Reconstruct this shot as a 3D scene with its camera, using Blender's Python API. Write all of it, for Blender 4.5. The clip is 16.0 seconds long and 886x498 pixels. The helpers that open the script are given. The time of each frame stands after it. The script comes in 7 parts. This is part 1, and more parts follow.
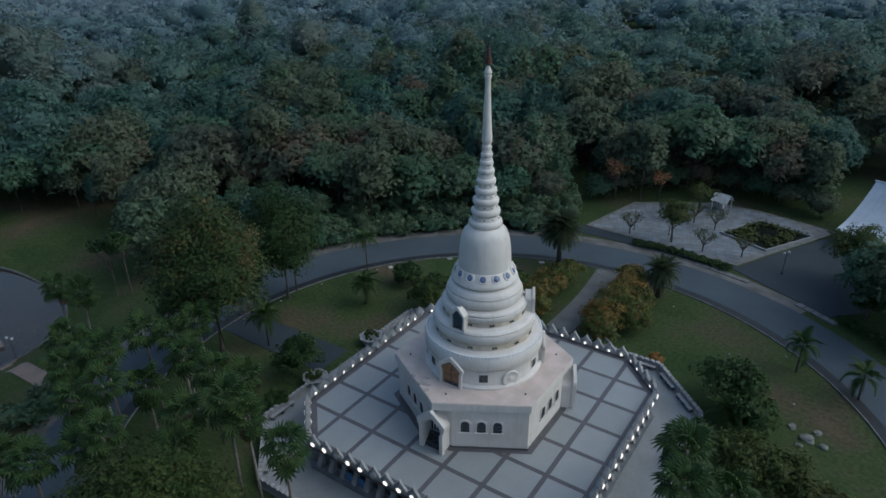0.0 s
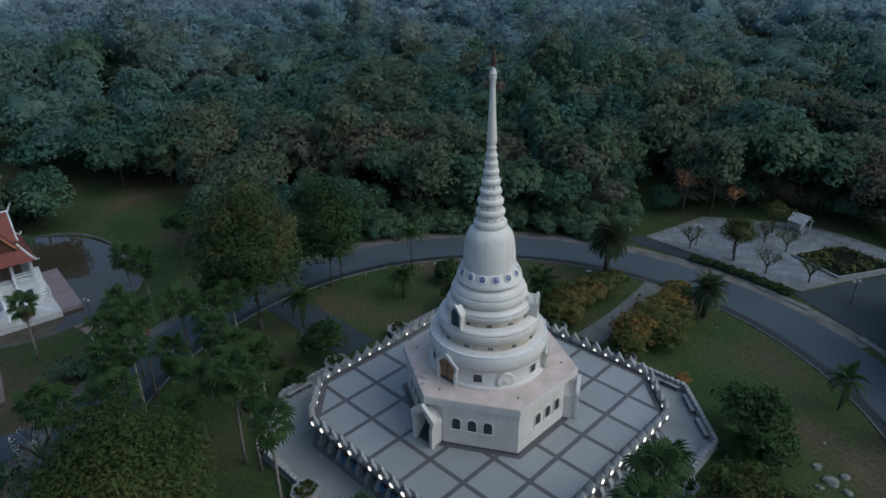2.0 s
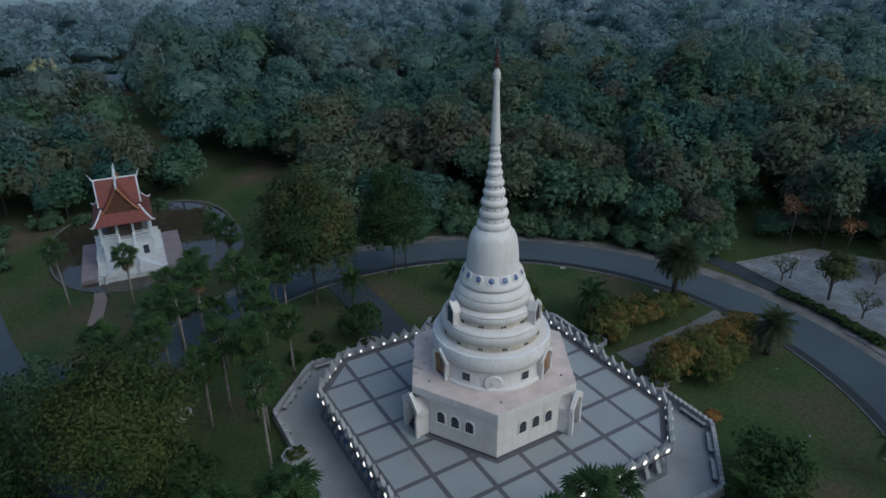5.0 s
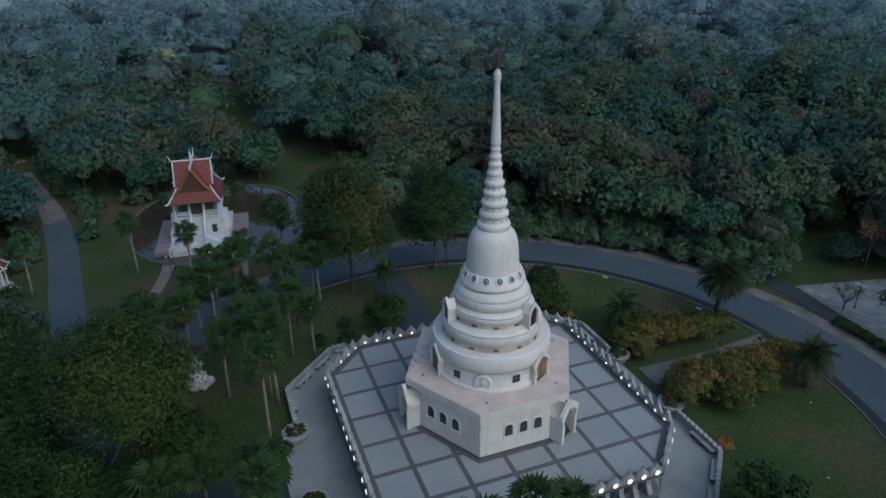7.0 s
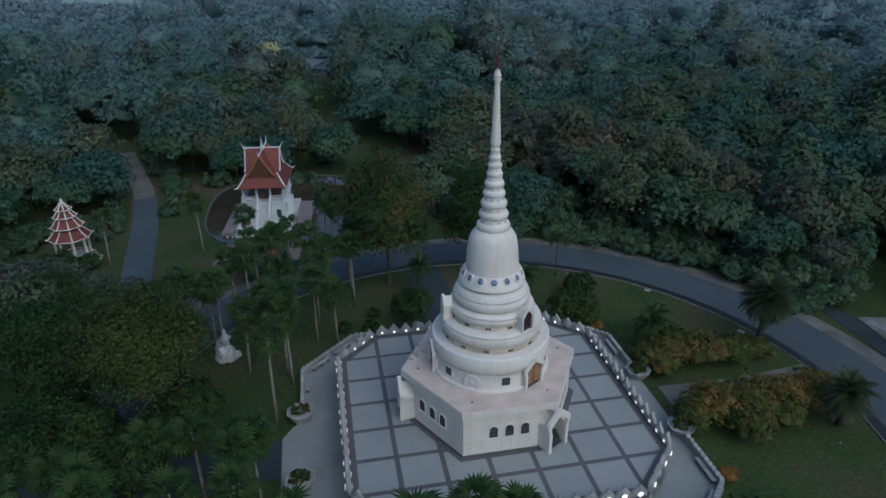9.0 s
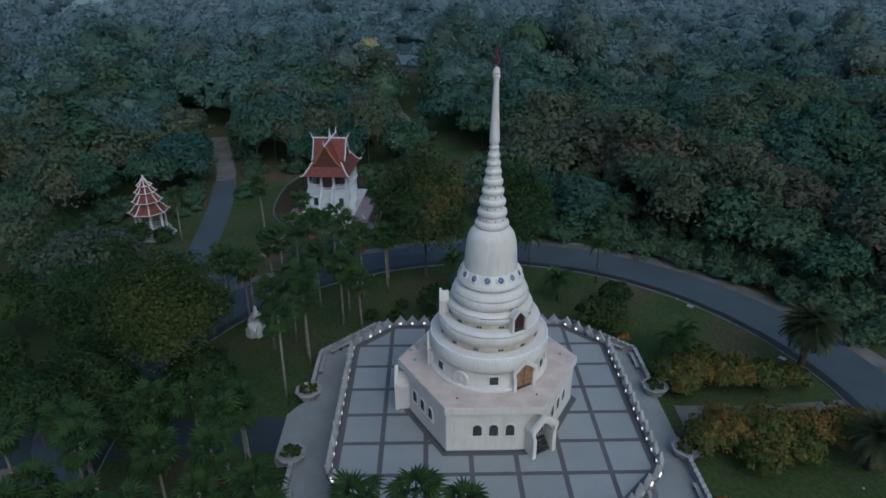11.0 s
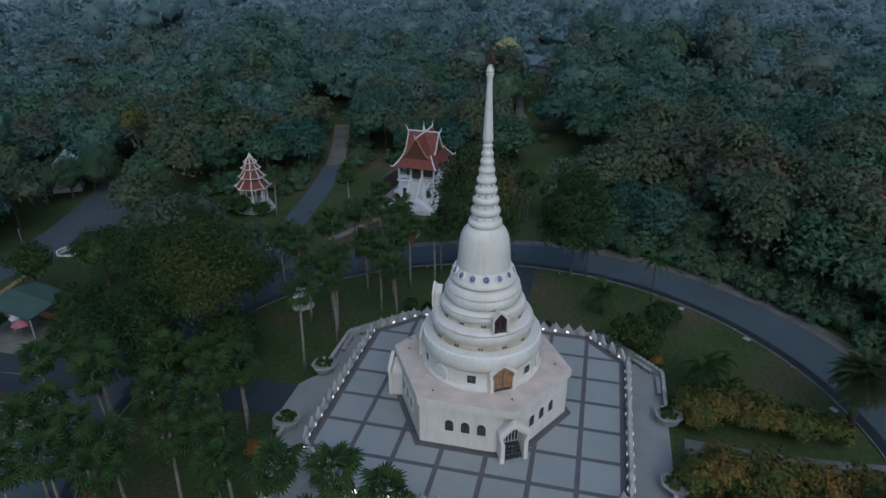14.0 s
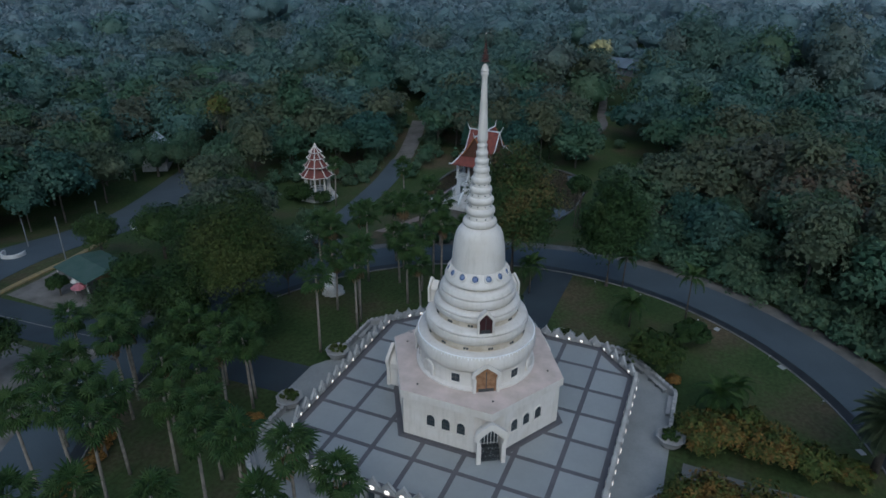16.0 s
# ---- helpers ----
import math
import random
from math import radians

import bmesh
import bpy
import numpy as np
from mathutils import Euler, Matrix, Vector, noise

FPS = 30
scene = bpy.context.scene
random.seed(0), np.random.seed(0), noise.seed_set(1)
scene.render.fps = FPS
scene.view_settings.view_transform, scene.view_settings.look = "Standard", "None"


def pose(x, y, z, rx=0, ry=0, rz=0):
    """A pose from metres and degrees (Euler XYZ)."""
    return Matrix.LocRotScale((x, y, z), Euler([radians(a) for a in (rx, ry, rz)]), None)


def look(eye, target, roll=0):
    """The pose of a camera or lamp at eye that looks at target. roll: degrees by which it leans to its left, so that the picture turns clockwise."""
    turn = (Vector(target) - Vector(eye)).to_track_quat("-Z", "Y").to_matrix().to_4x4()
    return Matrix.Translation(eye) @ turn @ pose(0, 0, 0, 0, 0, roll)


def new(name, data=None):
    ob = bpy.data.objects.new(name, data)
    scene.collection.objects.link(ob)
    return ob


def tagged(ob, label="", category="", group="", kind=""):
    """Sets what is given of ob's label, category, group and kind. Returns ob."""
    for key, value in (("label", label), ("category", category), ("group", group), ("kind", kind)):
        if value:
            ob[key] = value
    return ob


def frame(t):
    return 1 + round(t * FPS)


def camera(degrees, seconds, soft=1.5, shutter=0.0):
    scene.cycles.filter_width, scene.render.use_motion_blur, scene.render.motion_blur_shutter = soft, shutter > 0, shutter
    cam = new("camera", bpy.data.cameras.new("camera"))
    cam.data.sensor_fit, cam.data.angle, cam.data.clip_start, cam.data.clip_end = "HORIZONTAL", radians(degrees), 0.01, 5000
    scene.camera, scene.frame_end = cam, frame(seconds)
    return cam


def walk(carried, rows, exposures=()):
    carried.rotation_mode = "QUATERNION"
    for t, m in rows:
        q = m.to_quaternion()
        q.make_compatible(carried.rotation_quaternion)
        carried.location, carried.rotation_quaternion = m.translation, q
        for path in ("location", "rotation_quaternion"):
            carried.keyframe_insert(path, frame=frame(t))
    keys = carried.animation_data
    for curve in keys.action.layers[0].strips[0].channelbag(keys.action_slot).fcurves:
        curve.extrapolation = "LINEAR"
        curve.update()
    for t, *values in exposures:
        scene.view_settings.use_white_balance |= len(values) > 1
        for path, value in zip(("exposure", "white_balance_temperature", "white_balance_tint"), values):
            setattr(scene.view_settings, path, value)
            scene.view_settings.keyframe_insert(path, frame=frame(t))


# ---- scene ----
cam = camera(68.12, 16.0, 1.6)
METRES, EYE, TILT, LEAN, TURN = 74.617, 46.077, -25.678, 0.697, 34.201
ROWS = [
    (0.0, 0.0, 0.0, 0.0, 0.0, 0.0, -0.0),
    (0.5, 0.0313, -0.003, -0.001, 2.36, 0.04, -1.07),
    (1.0, 0.0619, -0.0041, -0.0015, 4.66, 0.02, -2.16),
    (1.5, 0.0932, -0.0037, -0.002, 6.96, -0.02, -3.21),
    (2.0, 0.1241, -0.0012, -0.0006, 9.24, -0.21, -4.31),
    (2.5, 0.1549, 0.002, 0.0007, 11.52, -0.39, -5.41),
    (3.0, 0.1853, 0.0071, 0.0028, 13.8, -0.6, -6.51),
    (3.5, 0.2151, 0.0135, 0.0056, 16.08, -0.87, -7.56),
    (4.0, 0.2457, 0.02, 0.009, 18.4, -1.18, -8.59),
    (6.5, 0.3908, 0.072, 0.035, 29.99, -3.43, -13.5),
    (7.0, 0.4179, 0.0855, 0.0418, 32.33, -4.01, -14.46),
    (7.5, 0.4447, 0.1002, 0.0491, 34.68, -4.62, -15.35),
    (8.0, 0.4704, 0.1164, 0.0568, 37.06, -5.25, -16.21),
    (8.5, 0.4947, 0.1337, 0.0651, 39.47, -5.95, -17.07),
    (9.0, 0.5184, 0.1515, 0.0738, 41.9, -6.69, -17.94),
    (11.5, 0.6251, 0.2573, 0.121, 54.38, -10.96, -21.6),
    (12.0, 0.6436, 0.2802, 0.1319, 56.86, -11.89, -22.21),
    (12.5, 0.661, 0.3037, 0.1432, 59.38, -12.83, -22.76),
    (13.0, 0.6772, 0.3285, 0.1549, 61.94, -13.82, -23.3),
    (13.5, 0.6917, 0.3534, 0.1668, 64.5, -14.86, -23.79),
    (14.0, 0.7052, 0.3789, 0.1784, 67.06, -15.88, -24.3),
    (14.5, 0.7176, 0.4054, 0.1911, 69.66, -16.98, -24.7),
    (15.0, 0.7284, 0.4311, 0.2035, 72.17, -18.03, -25.08),
    (15.5, 0.7384, 0.4582, 0.2165, 74.79, -19.13, -25.42),
    (16.0, 0.7463, 0.4851, 0.2297, 77.43, -20.3, -25.74),
]
walk(cam, [(t, pose(27.435, -46.65, EYE, TILT, LEAN, TURN) @ pose(METRES * x, METRES * y, METRES * z, 90 + pitch, roll, yaw)) for t, x, y, z, yaw, pitch, roll in ROWS],
     exposures=[(0, 0.02, 5430, -1), (7, -0.13, 5280, -1), (16, -0.25, 5200, -1)])

# ---- light ----
world = bpy.data.worlds.new("dusk_sky")
scene.world = world
world.use_nodes = True
wn = world.node_tree
sky = wn.nodes.new("ShaderNodeTexSky")
sky.sky_type = "NISHITA"
sky.sun_disc = False
sky.sun_elevation, sky.sun_rotation = radians(45), radians(65)
sky.air_density, sky.dust_density, sky.ozone_density = 1.0, 4.0, 1.0
wn.links.new(sky.outputs[0], wn.nodes["Background"].inputs[0])
wn.nodes["Background"].inputs[1].default_value = 0.128

sun = new("sun", bpy.data.lights.new("sun", "SUN"))
sun.data.energy, sun.data.angle, sun.data.color = 0.36, radians(110), (1.0, 0.95, 0.94)
sun.matrix_world = look((63, 30, 70), (0, 0, 0))


# ---- materials ----
def nodes_of(name):
    m = bpy.data.materials.new(name)
    m.use_nodes = True
    return m, m.node_tree.nodes, m.node_tree.links, m.node_tree.nodes["Principled BSDF"]


def mat(name, col, col2=None, rough=0.8, scale=1.0, fine=12.0, bump=0.15, spread=(0.35, 0.65), island=0.0, objrand=0.0, metal=0.0, spec=0.4, grain=0.3, streak=0.0):
    """Two colours mixed by broad stains, fine grain over them, small relief."""
    m, n, l, b = nodes_of(name)
    col2 = col2 or tuple(c * 0.75 for c in col)
    geo = n.new("ShaderNodeNewGeometry")
    big = n.new("ShaderNodeTexNoise")
    big.inputs["Scale"].default_value, big.inputs["Detail"].default_value = scale, 6
    l.new(geo.outputs["Position"], big.inputs["Vector"])
    ramp = n.new("ShaderNodeValToRGB")
    ramp.color_ramp.elements[0].position, ramp.color_ramp.elements[1].position = spread
    ramp.color_ramp.elements[0].color, ramp.color_ramp.elements[1].color = (*col, 1), (*col2, 1)
    l.new(big.outputs["Fac"], ramp.inputs["Fac"])
    small = n.new("ShaderNodeTexNoise")
    small.inputs["Scale"].default_value, small.inputs["Detail"].default_value = fine, 4
    l.new(geo.outputs["Position"], small.inputs["Vector"])
    hsv = n.new("ShaderNodeHueSaturation")
    l.new(ramp.outputs["Color"], hsv.inputs["Color"])
    val = n.new("ShaderNodeMath")
    val.operation = "MULTIPLY_ADD"
    val.inputs[1].default_value, val.inputs[2].default_value = grain, 1 - grain / 2
    l.new(small.outputs["Fac"], val.inputs[0])
    last = val
    if island or objrand:
        src = geo.outputs["Random Per Island"] if island else n.new("ShaderNodeObjectInfo").outputs["Random"]
        mul = n.new("ShaderNodeMath")
        mul.operation = "MULTIPLY_ADD"
        mul.inputs[1].default_value, mul.inputs[2].default_value = (island or objrand), 1 - (island or objrand) / 2
        l.new(src, mul.inputs[0])
        both = n.new("ShaderNodeMath")
        both.operation = "MULTIPLY"
        l.new(val.outputs[0], both.inputs[0])
        l.new(mul.outputs[0], both.inputs[1])
        last = both
    l.new(last.outputs[0], hsv.inputs["Value"])
    out = hsv.outputs["Color"]
    if streak:
        # grey-brown dirt runs, long in z
        mp = n.new("ShaderNodeMapping")
        mp.inputs["Scale"].default_value = (3.2, 3.2, 0.35)
        l.new(geo.outputs["Position"], mp.inputs["Vector"])
        runs = n.new("ShaderNodeTexNoise")
        runs.inputs["Scale"].default_value, runs.inputs["Detail"].default_value, runs.inputs["Roughness"].default_value = 1.0, 8, 0.65
        l.new(mp.outputs["Vector"], runs.inputs["Vector"])
        rr = n.new("ShaderNodeMapRange")
        rr.inputs["From Min"].default_value, rr.inputs["From Max"].default_value = 0.5, 0.78
        rr.inputs["To Max"].default_value = streak * 2.2
        l.new(runs.outputs["Fac"], rr.inputs["Value"])
        dirty = n.new("ShaderNodeMix")
        dirty.data_type = "RGBA"
        dirty.inputs["B"].default_value = (0.3, 0.27, 0.23, 1)
        l.new(rr.outputs["Result"], dirty.inputs["Factor"])
        l.new(out, dirty.inputs["A"])
        out = dirty.outputs["Result"]
    l.new(out, b.inputs["Base Color"])
    b.inputs["Roughness"].default_value, b.inputs["Metallic"].default_value = rough, metal
    b.inputs["Specular IOR Level"].default_value = spec
    if bump:
        bp = n.new("ShaderNodeBump")
        bp.inputs["Strength"].default_value, bp.inputs["Distance"].default_value = bump, 0.03
        l.new(small.outputs["Fac"], bp.inputs["Height"])
        l.new(bp.outputs["Normal"], b.inputs["Normal"])
    return m


def leaf_mat(name, cols, patch=0.25, through_light=0.35, vary=0.4, sheen=0.0, stops=None, soft=1.0):
    """Foliage: colours mixed by patches of the crown and from leaf to leaf, some light passing through."""
    m, n, l, b = nodes_of(name)
    geo = n.new("ShaderNodeNewGeometry")
    info = n.new("ShaderNodeObjectInfo")
    tex = n.new("ShaderNodeTexNoise")
    tex.inputs["Scale"].default_value, tex.inputs["Detail"].default_value = patch, 3
    l.new(geo.outputs["Position"], tex.inputs["Vector"])
    add = n.new("ShaderNodeMath")
    add.operation = "MULTIPLY_ADD"
    add.inputs[1].default_value = vary
    l.new(geo.outputs["Random Per Island"], add.inputs[0])
    l.new(tex.outputs["Fac"], add.inputs[2])
    sub = n.new("ShaderNodeMath")
    sub.operation = "MULTIPLY_ADD"
    sub.inputs[1].default_value = 0.3
    l.new(info.outputs["Random"], sub.inputs[0])
    l.new(add.outputs[0], sub.inputs[2])
    ramp = n.new("ShaderNodeValToRGB")
    el = ramp.color_ramp.elements
    while len(el) < len(cols):
        el.new(0.5)
    for i, c in enumerate(cols):
        el[i].position = stops[i] if stops else 0.45 + 0.75 * i / len(cols)
        el[i].color = (*c, 1)
    tuft = n.new("ShaderNodeTexNoise")
    tuft.inputs["Scale"].default_value, tuft.inputs["Detail"].default_value, tuft.inputs["Roughness"].default_value = 1.7, 5, 0.7
    l.new(geo.outputs["Position"], tuft.inputs["Vector"])
    mott = n.new("ShaderNodeMath")
    mott.operation = "MULTIPLY_ADD"
    mott.inputs[1].default_value = 0.6
    l.new(tuft.outputs["Fac"], mott.inputs[0])
    off = n.new("ShaderNodeMath")
    off.operation = "SUBTRACT"
    off.inputs[1].default_value = 0.3
    l.new(sub.outputs[0], off.inputs[0])
    l.new(off.outputs[0], mott.inputs[2])
    l.new(mott.outputs[0], ramp.inputs["Fac"])
    bp = n.new("ShaderNodeBump")
    bp.inputs["Strength"].default_value, bp.inputs["Distance"].default_value = 0.6, 0.4
    l.new(tuft.outputs["Fac"], bp.inputs["Height"])
    l.new(bp.outputs["Normal"], b.inputs["Normal"])
    # leaf grain: random lighter and darker mottling over leaves and inner masses
    spray = n.new("ShaderNodeTexNoise")
    spray.inputs["Scale"].default_value, spray.inputs["Detail"].default_value, spray.inputs["Roughness"].default_value = 1.1, 7, 0.75
    l.new(geo.outputs["Position"], spray.inputs["Vector"])
    rng_ = n.new("ShaderNodeMapRange")
    rng_.inputs["From Min"].default_value, rng_.inputs["From Max"].default_value = 0.34, 0.66
    rng_.inputs["To Min"].default_value, rng_.inputs["To Max"].default_value = 1 - 0.32 * soft, 1 + 0.34 * soft
    l.new(spray.outputs["Fac"], rng_.inputs["Value"])
    tone = n.new("ShaderNodeHueSaturation")
    l.new(rng_.outputs["Result"], tone.inputs["Value"])
    l.new(ramp.outputs["Color"], tone.inputs["Color"])
    l.new(tone.outputs["Color"], b.inputs["Base Color"])
    b.inputs["Roughness"].default_value = 0.5
    b.inputs["Specular IOR Level"].default_value = 0.22 + 0.3 * (sheen > 0)
    b.inputs["Sheen Weight"].default_value, b.inputs["Sheen Roughness"].default_value = sheen, 0.4
    tr = n.new("ShaderNodeBsdfTranslucent")
    l.new(tone.outputs["Color"], tr.inputs["Color"])
    mix = n.new("ShaderNodeMixShader")
    mix.inputs[0].default_value = through_light
    l.new(b.outputs[0], mix.inputs[1])
    l.new(tr.outputs[0], mix.inputs[2])
    l.new(mix.outputs[0], n["Material Output"].inputs["Surface"])
    return m


def lamp_mat(name, col, strength):
    m, n, l, b = nodes_of(name)
    b.inputs["Base Color"].default_value = (0.9, 0.85, 0.75, 1)
    b.inputs["Emission Color"].default_value = (*col, 1)
    b.inputs["Emission Strength"].default_value = strength
    return m


def ground_mat():
    """Lawn worn to bare earth and dry patches."""
    m, n, l, b = nodes_of("lawn")
    geo = n.new("ShaderNodeNewGeometry")
    cols = [(0.033, 0.054, 0.019), (0.047, 0.066, 0.025), (0.068, 0.062, 0.036), (0.1, 0.074, 0.049)]
    tex = n.new("ShaderNodeTexNoise")
    tex.inputs["Scale"].default_value, tex.inputs["Detail"].default_value, tex.inputs["Roughness"].default_value = 0.075, 7, 0.6
    l.new(geo.outputs["Position"], tex.inputs["Vector"])
    ramp = n.new("ShaderNodeValToRGB")
    el = ramp.color_ramp.elements
    el.new(0.5), el.new(0.5)
    for i, (p, c) in enumerate(zip((0.36, 0.49, 0.61, 0.73), cols)):
        el[i].position, el[i].color = p, (*c, 1)
    l.new(tex.outputs["Fac"], ramp.inputs["Fac"])
    fine = n.new("ShaderNodeTexNoise")
    fine.inputs["Scale"].default_value, fine.inputs["Detail"].default_value = 2.2, 8
    l.new(geo.outputs["Position"], fine.inputs["Vector"])
    hsv = n.new("ShaderNodeHueSaturation")
    val = n.new("ShaderNodeMath")
    val.operation = "MULTIPLY_ADD"
    val.inputs[1].default_value, val.inputs[2].default_value = 1.3, 0.35
    l.new(fine.outputs["Fac"], val.inputs[0])
    l.new(val.outputs[0], hsv.inputs["Value"])
    l.new(ramp.outputs["Color"], hsv.inputs["Color"])
    l.new(hsv.outputs["Color"], b.inputs["Base Color"])
    b.inputs["Roughness"].default_value, b.inputs["Specular IOR Level"].default_value = 0.95, 0.1
    bp = n.new("ShaderNodeBump")
    bp.inputs["Strength"].default_value, bp.inputs["Distance"].default_value = 0.5, 0.1
    l.new(fine.outputs["Fac"], bp.inputs["Height"])
    l.new(bp.outputs["Normal"], b.inputs["Normal"])
    return m


WHITE = mat("white_paint", (0.640, 0.602, 0.562), (0.550, 0.500, 0.440), 0.6, 0.5, 5, 0.06, (0.42, 0.78), grain=0.08, streak=0.15)
PAVWHITE = mat("cool_white_limewash", (0.60, 0.62, 0.64), (0.50, 0.51, 0.52), 0.65, 0.6, 6, 0.06, (0.4, 0.75), grain=0.1, streak=0.1)
WHITE_WORN = mat("weathered_white_paint", (0.528, 0.528, 0.528), (0.368, 0.368, 0.360), 0.7, 1.3, 8, 0.15, (0.4, 0.75), grain=0.2, streak=0.18)
CREAM = mat("darker_cream_paint", (0.510, 0.451, 0.374), (0.374, 0.315, 0.238), 0.7, 1.1, 9, 0.1, grain=0.15)
ROOF_PINK = mat("faded_pink_roof_coating", (0.600, 0.488, 0.440), (0.470, 0.390, 0.335), 0.75, 0.6, 4, 0.05, grain=0.1)
STAIN = mat("dark_roof_stain", (0.3, 0.27, 0.25), (0.45, 0.4, 0.37), 0.8, 2.0)
TILE = mat("grey_terrazzo_panel", (0.278, 0.288, 0.286), (0.258, 0.268, 0.267), 0.45, 0.5, 3, 0.03, (0.35, 0.7), objrand=0.12, grain=0.12)
BAND = mat("dark_granite_band", (0.108, 0.100, 0.108), (0.088, 0.084, 0.088), 0.5, 0.8, 20, 0.05)
STONE = mat("grey_cast_stone", (0.350, 0.350, 0.350), (0.251, 0.251, 0.251), 0.8, 0.9, 7, 0.3)
STONE_DARK = mat("dark_grey_stone", (0.187, 0.196, 0.204), (0.119, 0.128, 0.136), 0.7, 1.0, 8, 0.3)
PAVE = mat("pale_concrete_paving", (0.259, 0.270, 0.277), (0.209, 0.216, 0.220), 0.85, 0.25, 4, 0.15)
PATH = mat("concrete_path", (0.140, 0.140, 0.136), (0.104, 0.104, 0.100), 0.9, 0.4, 6, 0.2)
ASPHALT = mat("grey_asphalt", (0.062, 0.080, 0.096), (0.048, 0.062, 0.075), 0.85, 0.12, 9, 0.25)
ASPHALT_DARK = mat("dark_asphalt", (0.032, 0.044, 0.054), (0.025, 0.034, 0.043), 0.85, 0.2, 9, 0.25)
DIRT = mat("sandy_verge", (0.165, 0.154, 0.146), (0.090, 0.086, 0.075), 0.95, 0.35, 5, 0.4)
GUTTER = mat("black_gutter_strip", (0.012, 0.014, 0.016), (0.02, 0.022, 0.024), 0.6, 0.6, 6, 0.2)
KERB = mat("concrete_kerb", (0.187, 0.183, 0.179), (0.117, 0.117, 0.113), 0.9, 0.9, 8, 0.2)
BRICKPATH = mat("terracotta_walk", (0.221, 0.170, 0.145), (0.162, 0.128, 0.111), 0.9, 0.4, 6, 0.2)
DARKGLASS_VOID = mat("dark_glass_and_openings", (0.03, 0.04, 0.05), (0.045, 0.055, 0.06), 0.12, 2, 6, 0.0, spec=0.6)
BLUEGLASS = mat("blue_stained_glass", (0.06, 0.09, 0.22), (0.16, 0.20, 0.30), 0.15, 1.5, 6, 0.0, spec=0.6)
WOOD = mat("brown_carved_wood", (0.30, 0.17, 0.09), (0.19, 0.10, 0.05), 0.6, 3, 18, 0.3)
IRON = mat("dark_iron", (0.06, 0.065, 0.07), (0.09, 0.09, 0.09), 0.5, 3, 20, 0.1, metal=0.5)
REDROOF = mat("red_clay_roof", (0.160, 0.040, 0.027), (0.110, 0.030, 0.022), 0.6, 1.2, 10, 0.2, objrand=0.35)
BRONZE = mat("red_bronze", (0.085, 0.036, 0.028), (0.06, 0.026, 0.02), 0.55, 4, 12, 0.1, metal=0.3)
GABLE = mat("dark_carved_teak", (0.11, 0.05, 0.03), (0.07, 0.03, 0.02), 0.6, 3, 18, 0.3)
GOLD = mat("tarnished_gold_trim", (0.42, 0.2, 0.08), (0.3, 0.12, 0.05), 0.5, 3, 12, 0.1, metal=0.3)
BLUEPAINT = mat("blue_painted_panel", (0.08, 0.19, 0.36), (0.06, 0.13, 0.24), 0.6, 1.2, 8, 0.1)
WATER = mat("murky_water", (0.055, 0.045, 0.03), (0.04, 0.032, 0.022), 0.04, 0.08, 1.5, 0.01, spec=0.5)
METALROOF = mat("pale_metal_roof", (0.52, 0.56, 0.6), (0.44, 0.48, 0.52), 0.45, 0.4, 5, 0.05)
BARK = mat("grey_bark", (0.09, 0.078, 0.065), (0.055, 0.048, 0.04), 0.9, 2, 14, 0.5)
PALMBARK = mat("pale_palm_trunk", (0.26, 0.23, 0.20), (0.17, 0.15, 0.13), 0.9, 2, 14, 0.4)
ROCK = mat("grey_boulder", (0.2, 0.2, 0.18), (0.1, 0.11, 0.09), 0.9, 1.5, 7, 0.5)
RIM = mat("dark_stone_rim", (0.11, 0.115, 0.11), (0.07, 0.075, 0.07), 0.85, 0.9, 8, 0.3)
GREEN_ROOF = mat("faded_green_sheet_roof", (0.035, 0.07, 0.055), (0.055, 0.085, 0.07), 0.7, 0.6, 6, 0.1)
RED = mat("red_car_paint", (0.35, 0.03, 0.04), (0.3, 0.03, 0.04), 0.3, 1, 5, 0)
RUBBER = mat("black_rubber", (0.03, 0.03, 0.03), (0.02, 0.02, 0.02), 0.8, 2, 9, 0.1)
YELLOW = mat("faded_yellow_paint", (0.27, 0.2, 0.085), (0.17, 0.14, 0.08), 0.8, 2, 9, 0.1)
LAMP = lamp_mat("lit_lamp_lens", (1.0, 0.76, 0.62), 1.7)
LAMP_OFF = mat("unlit_lamp_lens", (0.5, 0.5, 0.5), (0.4, 0.4, 0.4), 0.3)
GROUND = ground_mat()

LEAF = leaf_mat("green_foliage", [(0.030, 0.060, 0.014), (0.045, 0.077, 0.018), (0.081, 0.100, 0.026)], soft=1.2)
LEAF_DEEP = leaf_mat("deep_green_foliage", [(0.025, 0.055, 0.016), (0.036, 0.072, 0.020), (0.056, 0.092, 0.026)])
LEAF_OLIVE = leaf_mat("olive_foliage", [(0.045, 0.071, 0.020), (0.063, 0.085, 0.025), (0.087, 0.101, 0.029)])
LEAF_RUST = leaf_mat("russet_tipped_foliage", [(0.030, 0.063, 0.020), (0.042, 0.076, 0.022), (0.070, 0.090, 0.027), (0.140, 0.113, 0.041)], 0.25, 0.3, 0.3, 0.0, (0.45, 0.8, 1.1, 1.3), soft=0.8)
# trees beyond the road: haze's lift and blueness put into the leaf colours
WOOD_DEEP = leaf_mat("hazed_deep_foliage", [(0.053, 0.123, 0.097), (0.070, 0.143, 0.110), (0.097, 0.164, 0.121)], 0.12, 0.42, 0.16, soft=0.55)
